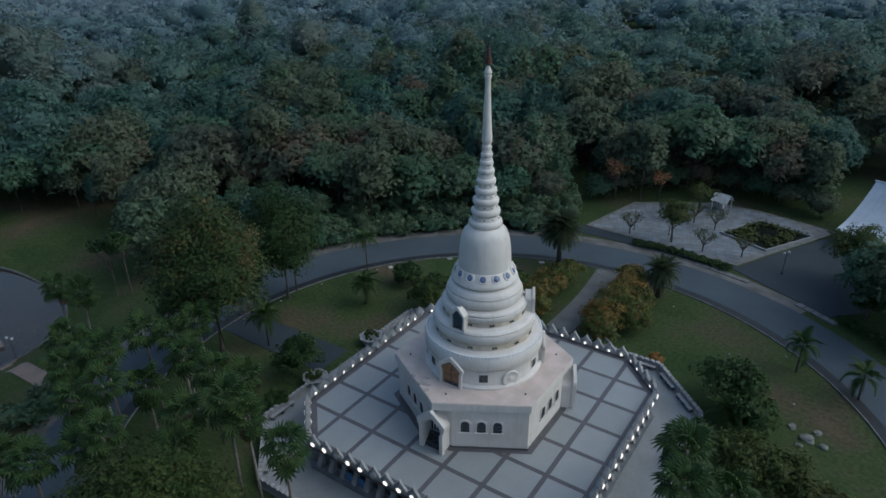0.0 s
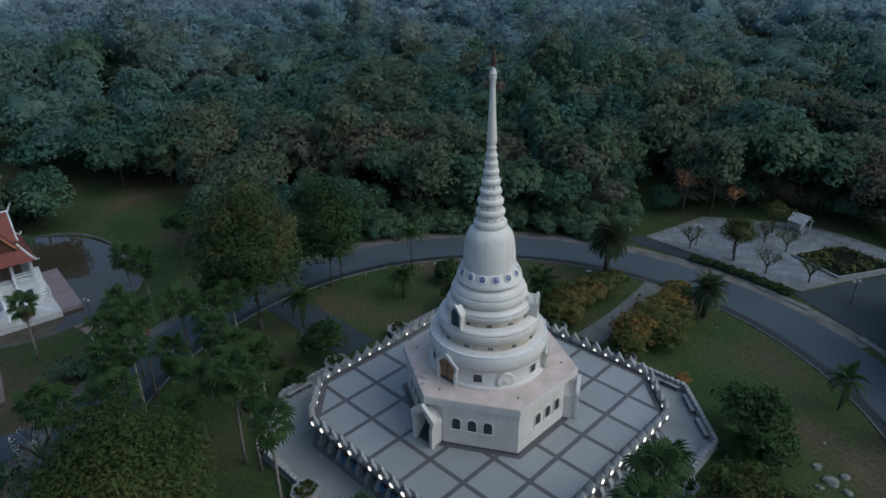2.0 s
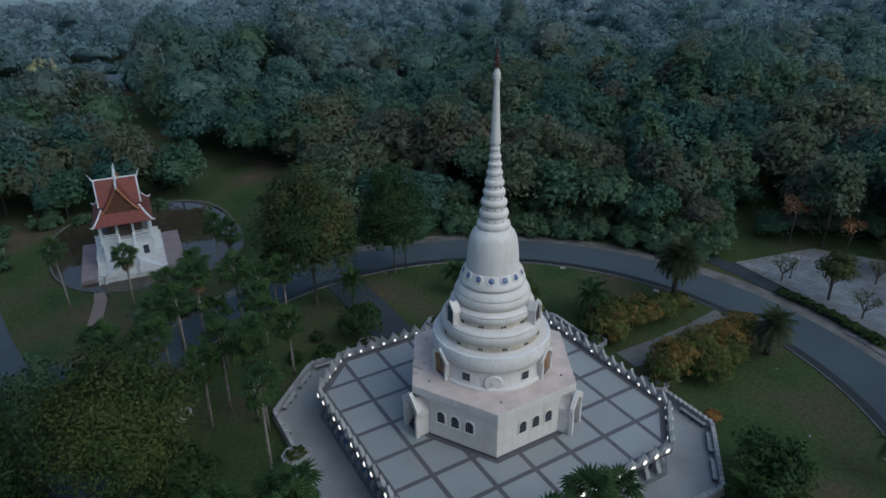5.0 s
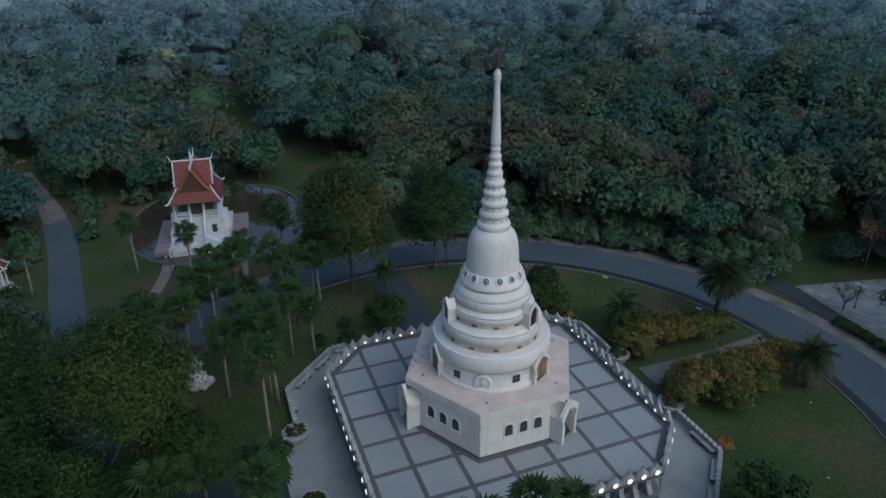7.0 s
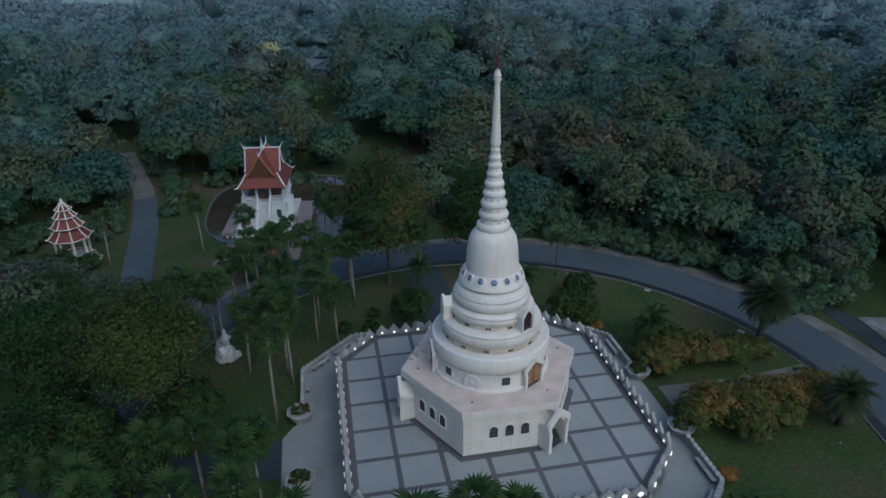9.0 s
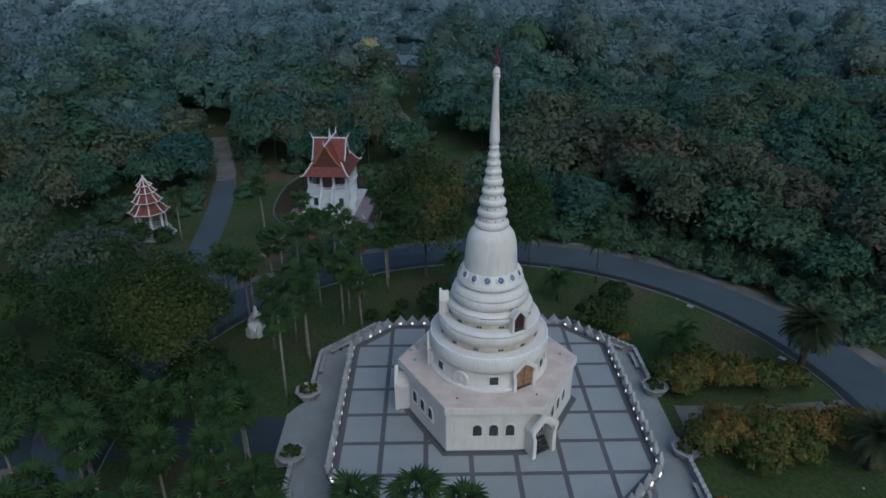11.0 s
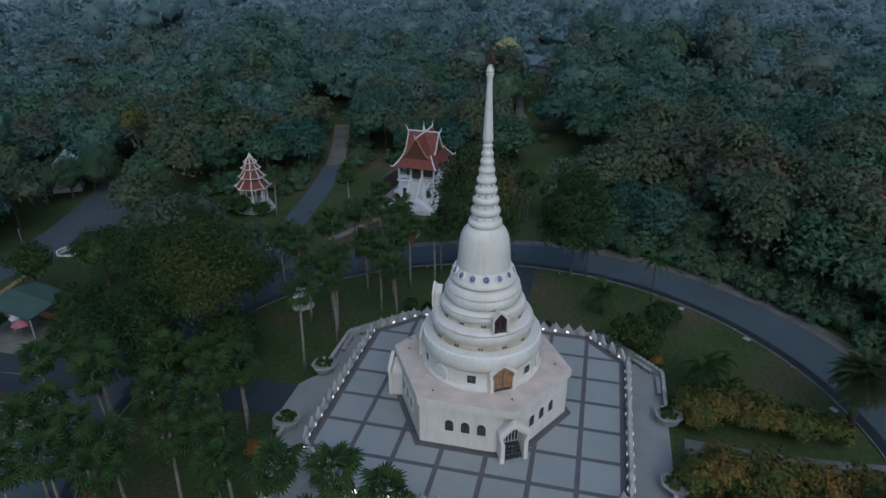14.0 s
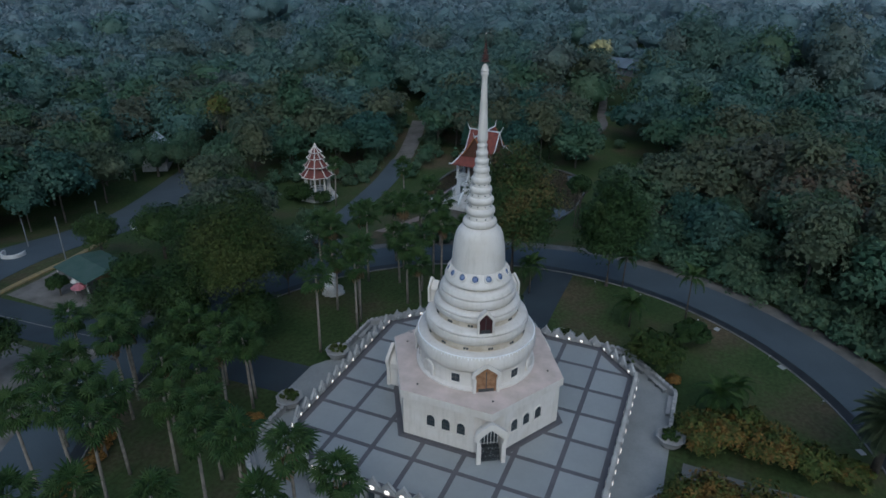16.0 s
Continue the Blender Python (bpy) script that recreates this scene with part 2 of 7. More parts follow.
WOOD_GREEN = leaf_mat("hazed_woodland_foliage", [(0.068, 0.141, 0.087), (0.094, 0.164, 0.097), (0.133, 0.185, 0.106)], 0.12, 0.42, 0.16, soft=0.55)
WOOD_OLIVE = leaf_mat("hazed_olive_foliage", [(0.097, 0.141, 0.087), (0.123, 0.156, 0.097), (0.157, 0.172, 0.102)], 0.12, 0.42, 0.16, soft=0.55)
WOOD_DRY = leaf_mat("hazed_brown_foliage", [(0.102, 0.132, 0.095), (0.122, 0.142, 0.100), (0.147, 0.152, 0.103)], 0.12, 0.42, 0.16, soft=0.55)
WOOD_RUST = leaf_mat("hazed_russet_foliage", [(0.091, 0.135, 0.089), (0.123, 0.143, 0.093), (0.167, 0.146, 0.097), (0.221, 0.154, 0.102)], 0.3, 0.4, 0.2, soft=0.6)
LEAF_HEDGE = leaf_mat("orange_tipped_foliage", [(0.064, 0.102, 0.025), (0.101, 0.123, 0.031), (0.154, 0.128, 0.034), (0.231, 0.137, 0.038)], 0.7, 0.3, 0.35, 0.0, (0.45, 0.75, 0.9, 1.08))
LEAF_ORANGE = leaf_mat("orange_leaves", [(0.25, 0.14, 0.06), (0.42, 0.22, 0.11), (0.55, 0.3, 0.16)], 0.5)
LEAF_YELLOW = leaf_mat("yellow_blossom", [(0.4, 0.4, 0.22), (0.5, 0.48, 0.26), (0.6, 0.56, 0.3)], 0.5)
# haze put into leaf colours: paler and bluer, with sheen, for farther woods
HAZE_BLUE = leaf_mat("haze_blue_foliage", [(0.133, 0.225, 0.232), (0.151, 0.237, 0.245), (0.170, 0.249, 0.259)], 0.05, 0.42, 0.12, 0.2, soft=0.4)
HAZE_MID = leaf_mat("haze_green_foliage", [(0.099, 0.191, 0.159), (0.119, 0.206, 0.170), (0.147, 0.220, 0.178)], 0.1, 0.42, 0.14, soft=0.5)
HAZE_MID_DRY = leaf_mat("haze_olive_foliage", [(0.139, 0.195, 0.166), (0.158, 0.206, 0.175), (0.184, 0.215, 0.182)], 0.1, 0.42, 0.14, soft=0.5)
HAZE_GREY = leaf_mat("haze_grey_foliage", [(0.189, 0.270, 0.298), (0.201, 0.282, 0.311), (0.214, 0.293, 0.321)], 0.02, 0.42, 0.08, 0.4, soft=0.3)
FROND = leaf_mat("palm_frond_green", [(0.018, 0.043, 0.011), (0.026, 0.056, 0.014), (0.044, 0.076, 0.020)], 0.6, 0.25)
FROND_DATE = leaf_mat("grey_green_palm_frond", [(0.045, 0.068, 0.034), (0.062, 0.084, 0.042), (0.088, 0.108, 0.056)], 0.6, 0.25)
PETAL = leaf_mat("white_petals", [(0.6, 0.6, 0.55), (0.7, 0.7, 0.66), (0.75, 0.74, 0.7)], 0.5)


# ---- mesh tools ----
def mesh_from(name, verts, faces, material, smooth=False):
    me = bpy.data.meshes.new(name)
    me.from_pydata([tuple(v) for v in verts], [], faces)
    me.materials.append(material)
    if smooth:
        me.polygons.foreach_set("use_smooth", [True] * len(me.polygons))
    me.update()
    return me


def mesh_of(name, bm, material, smooth=False):
    bmesh.ops.recalc_face_normals(bm, faces=bm.faces)
    me = bpy.data.meshes.new(name)
    bm.to_mesh(me)
    bm.free()
    me.materials.append(material)
    if smooth:
        me.polygons.foreach_set("use_smooth", [True] * len(me.polygons))
    return me


def put(name, me, parent=None, m=None, label="", material=None):
    ob = new(name, me)
    if parent is not None:
        ob.parent = parent
    if m is not None:
        ob.matrix_basis = m
    if material is not None:
        me.materials.clear()
        me.materials.append(material)
    if label:
        ob["label"] = label
    return ob


def part(name, bm, material, parent=None, label="", smooth=False, m=None):
    return put(name, mesh_of(name, bm, material, smooth), parent, m, label)


def root(name, label, category, m=None, group="", kind=""):
    ob = new(name)
    ob.empty_display_size = 0.5
    if m is not None:
        ob.matrix_basis = m
    return tagged(ob, label, category, group, kind)


def box(bm, x0, x1, y0, y1, z0, z1, m=None, bevel=0.0):
    b2 = bmesh.new()
    bmesh.ops.create_cube(b2, size=1)
    for v in b2.verts:
        v.co = Vector(((x0 + x1) / 2 + v.co.x * (x1 - x0), (y0 + y1) / 2 + v.co.y * (y1 - y0), (z0 + z1) / 2 + v.co.z * (z1 - z0)))
    if bevel:
        bmesh.ops.bevel(b2, geom=list(b2.edges), offset=bevel, segments=2, affect="EDGES")
    merge(bm, b2, m)
    return bm


def merge(bm, b2, m=None):
    if m is not None:
        b2.transform(m)
    me = bpy.data.meshes.new("tmp")
    b2.to_mesh(me)
    b2.free()
    bm.from_mesh(me)
    bpy.data.meshes.remove(me)


def prism(bm, pts, z0, z1, m=None):
    """A solid from a plan outline."""
    b2 = bmesh.new()
    lo = [b2.verts.new((x, y, z0)) for x, y in pts]
    hi = [b2.verts.new((x, y, z1)) for x, y in pts]
    b2.faces.new(lo[::-1]), b2.faces.new(hi)
    for i in range(len(pts)):
        j = (i + 1) % len(pts)
        b2.faces.new((lo[i], lo[j], hi[j], hi[i]))
    merge(bm, b2, m)
    return bm


def plate(bm, pts, d0, d1, m=None):
    """A solid from an upright outline of (y, z), between x = d0 and d1."""
    b2 = bmesh.new()
    lo = [b2.verts.new((d0, y, z)) for y, z in pts]
    hi = [b2.verts.new((d1, y, z)) for y, z in pts]
    b2.faces.new(lo[::-1]), b2.faces.new(hi)
    for i in range(len(pts)):
        j = (i + 1) % len(pts)
        b2.faces.new((lo[i], lo[j], hi[j], hi[i]))
    merge(bm, b2, m)
    return bm


def frame_plate(bm, outer, inner, d0, d1, m=None):
    """A frame between two upright outlines with equally many points, open at the foot."""
    b2 = bmesh.new()
    n = len(outer)
    rings = [[b2.verts.new((d, y, z)) for y, z in pts] for d in (d0, d1) for pts in (outer, inner)]
    a0, i0, a1, i1 = rings
    for k in range(n - 1):
        b2.faces.new((a0[k], a0[k + 1], i0[k + 1], i0[k]))
        b2.faces.new((a1[k], i1[k], i1[k + 1], a1[k + 1]))
        b2.faces.new((a0[k], a1[k], a1[k + 1], a0[k + 1]))
        b2.faces.new((i0[k], i0[k + 1], i1[k + 1], i1[k]))
    for k in (0, n - 1):
        b2.faces.new((a0[k], i0[k], i1[k], a1[k]))
    merge(bm, b2, m)
    return bm


def lathe(bm, prof, n=72, m=None, a0=0.0):
    b2 = bmesh.new()
    rings = []
    for r, z in prof:
        if r < 1e-4:
            rings.append([b2.verts.new((0, 0, z))])
        else:
            rings.append([b2.verts.new((r * math.cos(a0 + 2 * math.pi * k / n), r * math.sin(a0 + 2 * math.pi * k / n), z)) for k in range(n)])
    for a, b in zip(rings, rings[1:]):
        for k in range(n):
            j = (k + 1) % n
            if len(a) == 1 and len(b) == 1:
                continue
            if len(a) == 1:
                b2.faces.new((a[0], b[j], b[k]))
            elif len(b) == 1:
                b2.faces.new((a[k], a[j], b[0]))
            else:
                b2.faces.new((a[k], a[j], b[j], b[k]))
    for rg in (rings[0], rings[-1]):
        if len(rg) > 2:
            b2.faces.new(rg)
    merge(bm, b2, m)
    return bm


def tube(bm, pts, r0, r1, n=7):
    """A tapered limb along points."""
    b2 = bmesh.new()
    rings = []
    pts = [Vector(p) for p in pts]
    for i, p in enumerate(pts):
        d = (pts[min(i + 1, len(pts) - 1)] - pts[max(i - 1, 0)]).normalized()
        q = d.to_track_quat("Z", "Y")
        r = r0 + (r1 - r0) * i / (len(pts) - 1)
        rings.append([b2.verts.new(p + q @ Vector((r * math.cos(2 * math.pi * k / n), r * math.sin(2 * math.pi * k / n), 0))) for k in range(n)])
    for a, b in zip(rings, rings[1:]):
        for k in range(n):
            b2.faces.new((a[k], a[(k + 1) % n], b[(k + 1) % n], b[k]))
    b2.faces.new(rings[0][::-1]), b2.faces.new(rings[-1])
    merge(bm, b2)
    return bm


def smooth01(a, b, x):
    t = np.clip((x - a) / (b - a), 0, 1)
    return t * t * (3 - 2 * t)


POND = (-81.5, -22.5, 20.5, 16.5, 2.6)


def pond_ratio(x, y):
    return (np.abs((x - POND[0]) / POND[2]) ** POND[4] + np.abs((y - POND[1]) / POND[3]) ** POND[4]) ** (1 / POND[4])


def land(x, y):
    """Height of the ground: level round the shrine, falling to the pond in the west."""
    d = -x * 0.9 - y * 0.43
    h = -4.7 * smooth01(38, 74, d)
    k = smooth01(1.25, 1.03, pond_ratio(x, y))
    h = h * (1 - k) - 4.55 * k
    r = np.hypot(x, y)
    h = h + 0.35 * np.sin(x * 0.11) * np.cos(y * 0.13) * smooth01(60, 90, r)
    return h - 0.9 * smooth01(1.0, 0.93, pond_ratio(x, y))


def drape(name, inner, outer, lift, material, thick=0.25, close=False):
    """A strip of ground cover between two plan lines, a few centimetres above the land, with its edges turned down."""
    verts, faces = [], []
    for (ax, ay), (bx, by) in zip(inner, outer):
        for f in (0, 0.5, 1):
            x, y = ax + (bx - ax) * f, ay + (by - ay) * f
            verts.append((x, y, float(land(x, y)) + lift))
        for x, y in ((ax, ay), (bx, by)):
            verts.append((x, y, float(land(x, y)) + lift - thick))
    n = len(inner)
    for i in range(n if close else n - 1):
        a, b = 5 * i, 5 * ((i + 1) % n)
        faces += [(a, a + 1, b + 1, b), (a + 1, a + 2, b + 2, b + 1), (a + 3, a, b, b + 3), (a + 2, a + 4, b + 4, b + 2)]
    return put(name, mesh_from(name, verts, faces, material))


def circle_line(r, a0, a1, n, cx=0.8, cy=1.0):
    return [(cx + r * math.cos(radians(a0 + (a1 - a0) * k / n)), cy + r * math.sin(radians(a0 + (a1 - a0) * k / n))) for k in range(n + 1)]


def side_lines(pts, width):
    """Two lines beside a middle line, through a smooth curve."""
    pts = [Vector((*p, 0)) for p in pts]
    line = []
    for i in range(len(pts) - 1):
        p0, p1, p2, p3 = pts[max(i - 1, 0)], pts[i], pts[i + 1], pts[min(i + 2, len(pts) - 1)]
        for k in range(8):
            t = k / 8
            line.append(0.5 * ((2 * p1) + (p2 - p0) * t + (2 * p0 - 5 * p1 + 4 * p2 - p3) * t * t + (3 * p1 - p0 - 3 * p2 + p3) * t ** 3))
    line.append(pts[-1])
    left, right = [], []
    for i, p in enumerate(line):
        d = (line[min(i + 1, len(line) - 1)] - line[max(i - 1, 0)]).normalized()
        s = Vector((-d.y, d.x, 0)) * width / 2
        left.append((p + s)[:2]), right.append((p - s)[:2])
    return left, right


# ---- ground, roads, paths ----
def build_ground():
    rs = [0] + list(np.arange(14, 130, 2.5)) + list(130 * 1.12 ** np.arange(0, 30))
    n = 150
    verts, faces = [(0, 0, 0)], []
    for r in rs[1:]:
        for k in range(n):
            x, y = r * math.cos(2 * math.pi * k / n), r * math.sin(2 * math.pi * k / n)
            verts.append((x, y, float(land(x, y))))
    for k in range(n):
        faces.append((0, 1 + k, 1 + (k + 1) % n))
    for i in range(len(rs) - 2):
        a, b = 1 + i * n, 1 + (i + 1) * n
        for k in range(n):
            j = (k + 1) % n
            faces.append((a + k, b + k, b + j, a + j))
    tagged(put("ground", mesh_from("ground", verts, faces, GROUND, True)), "worn grass lawn with bare brown earth patches", "ground", kind="structure")


build_ground()
R_IN, R_OUT = 39.6, 46.8
tagged(drape("road", circle_line(R_IN, 0, 360, 180), circle_line(R_OUT, 0, 360, 180), 0.05, ASPHALT), "grey asphalt ring road round the shrine garden", "road", kind="structure")
tagged(drape("verge", circle_line(R_OUT, 60, 300, 120), circle_line(R_OUT + 2.4, 60, 300, 120), 0.03, DIRT), "sandy bare verge along the ring road", "verge", kind="structure")
tagged(drape("gutter", circle_line(R_IN - 0.97, 0, 360, 180), circle_line(R_IN + 0.35, 0, 360, 180), 0.07, GUTTER), "black gutter strip along the inner road edge", "gutter", kind="structure")
tagged(drape("kerb", circle_line(R_IN - 1.1, 0, 360, 180), circle_line(R_IN - 0.96, 0, 360, 180), 0.15, KERB), "pale concrete kerb along the lawn", "kerb", kind="structure")
# spokes between terrace and ring road
l, r = side_lines([(-1.0, 20.5), (-0.8, 27), (-1.0, 33), (-1.6, 39.4)], 3.4)
tagged(drape("garden_path", l, r, 0.06, PATH), "pale concrete garden path between flowering hedges", "path", kind="structure")
l, r = side_lines([(0.8, -20.5), (1.2, -27), (1.5, -34), (1.6, -39.6)], 5.4)
tagged(drape("driveway_south", l, r, 0.055, ASPHALT_DARK), "dark asphalt driveway to the terrace", "driveway", kind="structure")
l, r = side_lines([(-20.5, -0.5), (-27, -0.6), (-33, -0.6), (-39.2, -0.6)], 5.2)
tagged(drape("driveway_west", l, r, 0.055, ASPHALT_DARK), "dark asphalt driveway to the terrace", "driveway", kind="structure")
# side road to the west past the small pagoda
l, r = side_lines([(-32.5, -34.5), (-38.5, -43), (-48, -45.8), (-62, -48.2), (-78, -50.6), (-92, -53.5)], 5.0)
tagged(drape("side_road", l, r, 0.07, ASPHALT), "grey asphalt side road into the woods", "road", kind="structure")
l, r = side_lines([(-91, -53.3), (-98, -55), (-110, -59), (-130, -66)], 4.4)
tagged(drape("dirt_track", l, r, 0.06, DIRT), "brown earth track going on into the woods", "track", kind="structure")
# roads, yard and lot south of the ring
SOUTH = [(70, -74), (20, -78.6), (-3, -80.2), (-15, -80.6), (-27, -82.5), (-48, -87), (-72, -96)]
l, r = side_lines(SOUTH, 11.5)
tagged(drape("south_road", l, r, 0.065, ASPHALT), "grey asphalt road along the southern woods", "road", kind="structure")
l, r = side_lines([(1.5, -45.8), (3, -50), (4, -56), (4.6, -66), (5, -75)], 6.6)
tagged(drape("entrance_road", l, r, 0.075, ASPHALT_DARK), "dark asphalt road joining the ring road", "road", kind="structure")
l, r = side_lines([(3.6, -50), (4.3, -58), (4.9, -68)], 0.14)
tagged(drape("road_line", l, r, 0.085, KERB), "faded white line along the road", "road marking", kind="structure")
l, r = side_lines([(0.6, -63), (-6, -63), (-14, -64)], 13)
tagged(drape("yard", l, r, 0.05, DIRT), "grey dusty yard round the roadside stall", "yard", kind="structure")
l, r = side_lines([(8.4, -58), (20, -58), (44, -57)], 19)
tagged(drape("dirt_lot", l, r, 0.05, DIRT), "bare brown earth lot beside the road", "lot", kind="structure")
l, r = side_lines([(6, -70.6), (-3.4, -70.9), (-10.6, -70.9), (-15.9, -72.2), (-20, -74)], 0.9)
tagged(drape("painted_kerb", l, r, 0.2, YELLOW), "faded yellow painted kerb", "kerb", kind="structure")
# terracotta walks to the pond pavilion
l, r = side_lines([(-44.6, -34.8), (-52, -33.6), (-59, -32.6), (-66, -32.0)], 1.9)
tagged(drape("brick_walk", l, r, 0.07, BRICKPATH), "terracotta paved walk to the pond pavilion", "path", kind="structure")
l, r = side_lines([(-46.6, -21.0), (-50, -20.8), (-54, -20.6), (-62, -20.2)], 2.2)
tagged(drape("brick_walk_north", l, r, 0.07, BRICKPATH), "terracotta paved walk beside the pond", "path", kind="structure")
l, r = side_lines([(-122, -20), (-130, -17), (-140, -13.5), (-150, -13.5), (-160, -16), (-185, -20), (-215, -28), (-262, -38)], 2.6)
tagged(drape("woodland_track", l, r, 0.4, DIRT, 0.9), "pale earth track leading into the woods", "track", kind="structure")


def pond_outline(k, n=72):
    out = []
    for i in range(n):
        a = 2 * math.pi * i / n
        c, s = math.cos(a), math.sin(a)
        rr = (abs(c / (POND[2] * k)) ** POND[4] + abs(s / (POND[3] * k)) ** POND[4]) ** (-1 / POND[4])
        out.append((POND[0] + rr * c, POND[1] + rr * s))
    return out


bm = bmesh.new()
bm.faces.new([bm.verts.new((x, y, -4.75)) for x, y in pond_outline(0.985)])
tagged(part("water", bm, WATER), "still murky pond water with sky reflections", "pond", kind="structure")
rim = drape("pond_rim", pond_outline(0.985), pond_outline(1.005), 0.1, RIM, 0.6, True)
tagged(rim, "grey concrete rim round the pond", "pond rim", kind="structure")


# ---- terrace ----
OCT = [(10.1, 14.6), (-10.1, 14.6), (-14.6, 10.1), (-14.6, -10.1), (-10.1, -14.6), (10.1, -14.6), (14.6, -10.1), (14.6, 10.1)]
FLOOR = 3.2


def grown(pts, k):
    """The octagon moved outwards by k."""
    w, c = 14.6 + k, 10.1 + k * 0.4142
    return [(c, w), (-c, w), (-w, c), (-w, -c), (-c, -w), (c, -w), (w, -c), (w, c)]


WALK = [(12.6, 18.9), (-12.6, 18.9), (-18.9, 12.6), (-18.9, -12.6), (-12.6, -18.9), (12.6, -18.9), (18.9, -12.6), (18.9, 12.6)]
bm = bmesh.new()
prism(bm, [(x * 1.012, y * 1.012) for x, y in WALK], -0.5, 0.14)
prism(bm, [(-4.5, -18.9), (-3.6, -19.9), (-2.0, -20.95), (4.8, -20.9), (5.7, -20.4), (5.4, -18.9)], -0.5, 0.136)
tagged(part("walkway", bm, PAVE), "pale concrete walkway round the terrace", "pavement", kind="structure")

bm = bmesh.new()
prism(bm, grown(OCT, -0.75), 0.1, FLOOR - 0.3)
terrace_wall = tagged(part("wall_terrace", bm, STONE_DARK), "dark stone base wall under the terrace", "wall", kind="structure")
bm = bmesh.new()
prism(bm, grown(OCT, 0.25), FLOOR - 0.32, FLOOR)
terrace = tagged(part("floor", bm, BAND), "raised terrace floor of grey panels with dark granite bands", "floor", kind="structure")
bm = bmesh.new()
prism(bm, grown(OCT, 0.15), 0.12, 0.5)
tagged(part("plinth", bm, STONE_DARK), "dark stone plinth at the terrace foot", "plinth", kind="structure")


def edge_stations(k, step=1.435, n_side=14, n_cut=4):
    """Stations along the octagon moved out by k: place, outward angle."""
    out = []
    for q in range(4):
        a = q * 90
        for i in range(n_side):
            out.append((a, 14.6 + k, (i - (n_side - 1) / 2) * step))
        for i in range(n_cut):
            d = (14.6 + 10.1) / math.sqrt(2) + k
            out.append((a + 45, d, (i - (n_cut - 1) / 2) * 1.5))
    return out


def leaf_outline(w, h, n=9):
    """A pointed leaf outline with swelling sides."""
    half = [(0.5 * w, 0), (0.52 * w, 0.12 * h), (0.5 * w, 0.28 * h), (0.44 * w, 0.42 * h), (0.33 * w, 0.55 * h), (0.21 * w, 0.67 * h), (0.11 * w, 0.79 * h), (0.045 * w, 0.9 * h), (0.0, h)]
    return half + [(-y, z) for y, z in half[-2::-1]]


bm = bmesh.new()
plate(bm, leaf_outline(1.36, 1.42), -0.13, 0.13)
plate(bm, [(y * 0.72, z * 0.72 + 0.1) for y, z in leaf_outline(1.36, 1.42)], -0.19, 0.19)
MERLON = mesh_of("merlon", bm, STONE)
bm = bmesh.new()
lathe(bm, [(0.0, -0.32), (0.13, -0.31), (0.17, -0.28), (0.17, -0.05), (0.24, 0.05), (0.24, 0.29), (0.19, 0.33), (0, 0.34)], 20, pose(0, 0, 0, 0, 90, 0))
LAMPM = mesh_of("lamp", bm, LAMP, True)
bm = bmesh.new()
lathe(bm, [(0.0, -0.32), (0.13, -0.31), (0.17, -0.28), (0.17, -0.05), (0.24, 0.05), (0.24, 0.29), (0.19, 0.33), (0, 0.34)], 20, pose(0, 0, 0, 0, 90, 0))
LAMPM_OFF = mesh_of("lamp", bm, LAMP_OFF, True)
bm = bmesh.new()
lathe(bm, [(0.24, -0.3), (0.33, -0.3), (0.33, 0.3), (0.24, 0.3), (0.24, -0.3)], 20, pose(0, 0, 0, 0, 90, 0))
COLLAR = mesh_of("lamp_collar", bm, STONE, True)
parapet = tagged(root("parapet", "", ""), "grey stone parapet of pointed leaf merlons with lit lamps", "parapet", kind="structure")
rng = random.Random(4)
for k, (a, d, s) in enumerate(edge_stations(0.1)):
    m = pose(0, 0, 0, 0, 0, a) @ pose(d, s, FLOOR - 0.02)
    mer = put("merlon", MERLON, parapet, m @ pose(0, 0, 0, 0, rng.uniform(-1, 1), rng.uniform(-1.5, 1.5)))
    put("lamp_collar", COLLAR, mer, pose(0, 0, 0.42))
    put("lamp", LAMPM_OFF if rng.random() < 0.1 else LAMPM, mer, pose(0, 0, 0.42), "round warm white lamp")

# scrolled brackets under the parapet
out = [(0.0, 0.25), (0.55, 0.3), (0.75, 0.55), (0.62, 0.95), (0.32, 1.4), (0.26, 1.8), (0.42, 2.2), (0.78, 2.55), (0.95, 2.85), (0.95, 3.1), (0.0, 3.1)]
bm = bmesh.new()
b2 = bmesh.new()
lo = [b2.verts.new((x, -0.24, z)) for x, z in out]
hi = [b2.verts.new((x, 0.24, z)) for x, z in out]
b2.faces.new(lo), b2.faces.new(hi[::-1])
for i in range(len(out)):
    j = (i + 1) % len(out)
    b2.faces.new((lo[i], hi[i], hi[j], lo[j]))
merge(bm, b2)
BRACKET = mesh_of("bracket", bm, STONE)
for a, d, s in edge_stations(-0.8):
    put("bracket", BRACKET, terrace_wall, pose(0, 0, 0, 0, 0, a) @ pose(d, s, 0.02))
# dark slabs for the dark recesses between the brackets
bm = bmesh.new()
box(bm, -0.04, 0.04, -0.3, 0.3, 0.9, 2.3, None, 0.02)
SLOT = mesh_of("window", bm, DARKGLASS_VOID)
bm = bmesh.new()
box(bm, -0.05, 0.05, -0.42, 0.42, 0.4, 1.5, None, 0.02)
PANEL = mesh_of("panel", bm, BLUEPAINT)
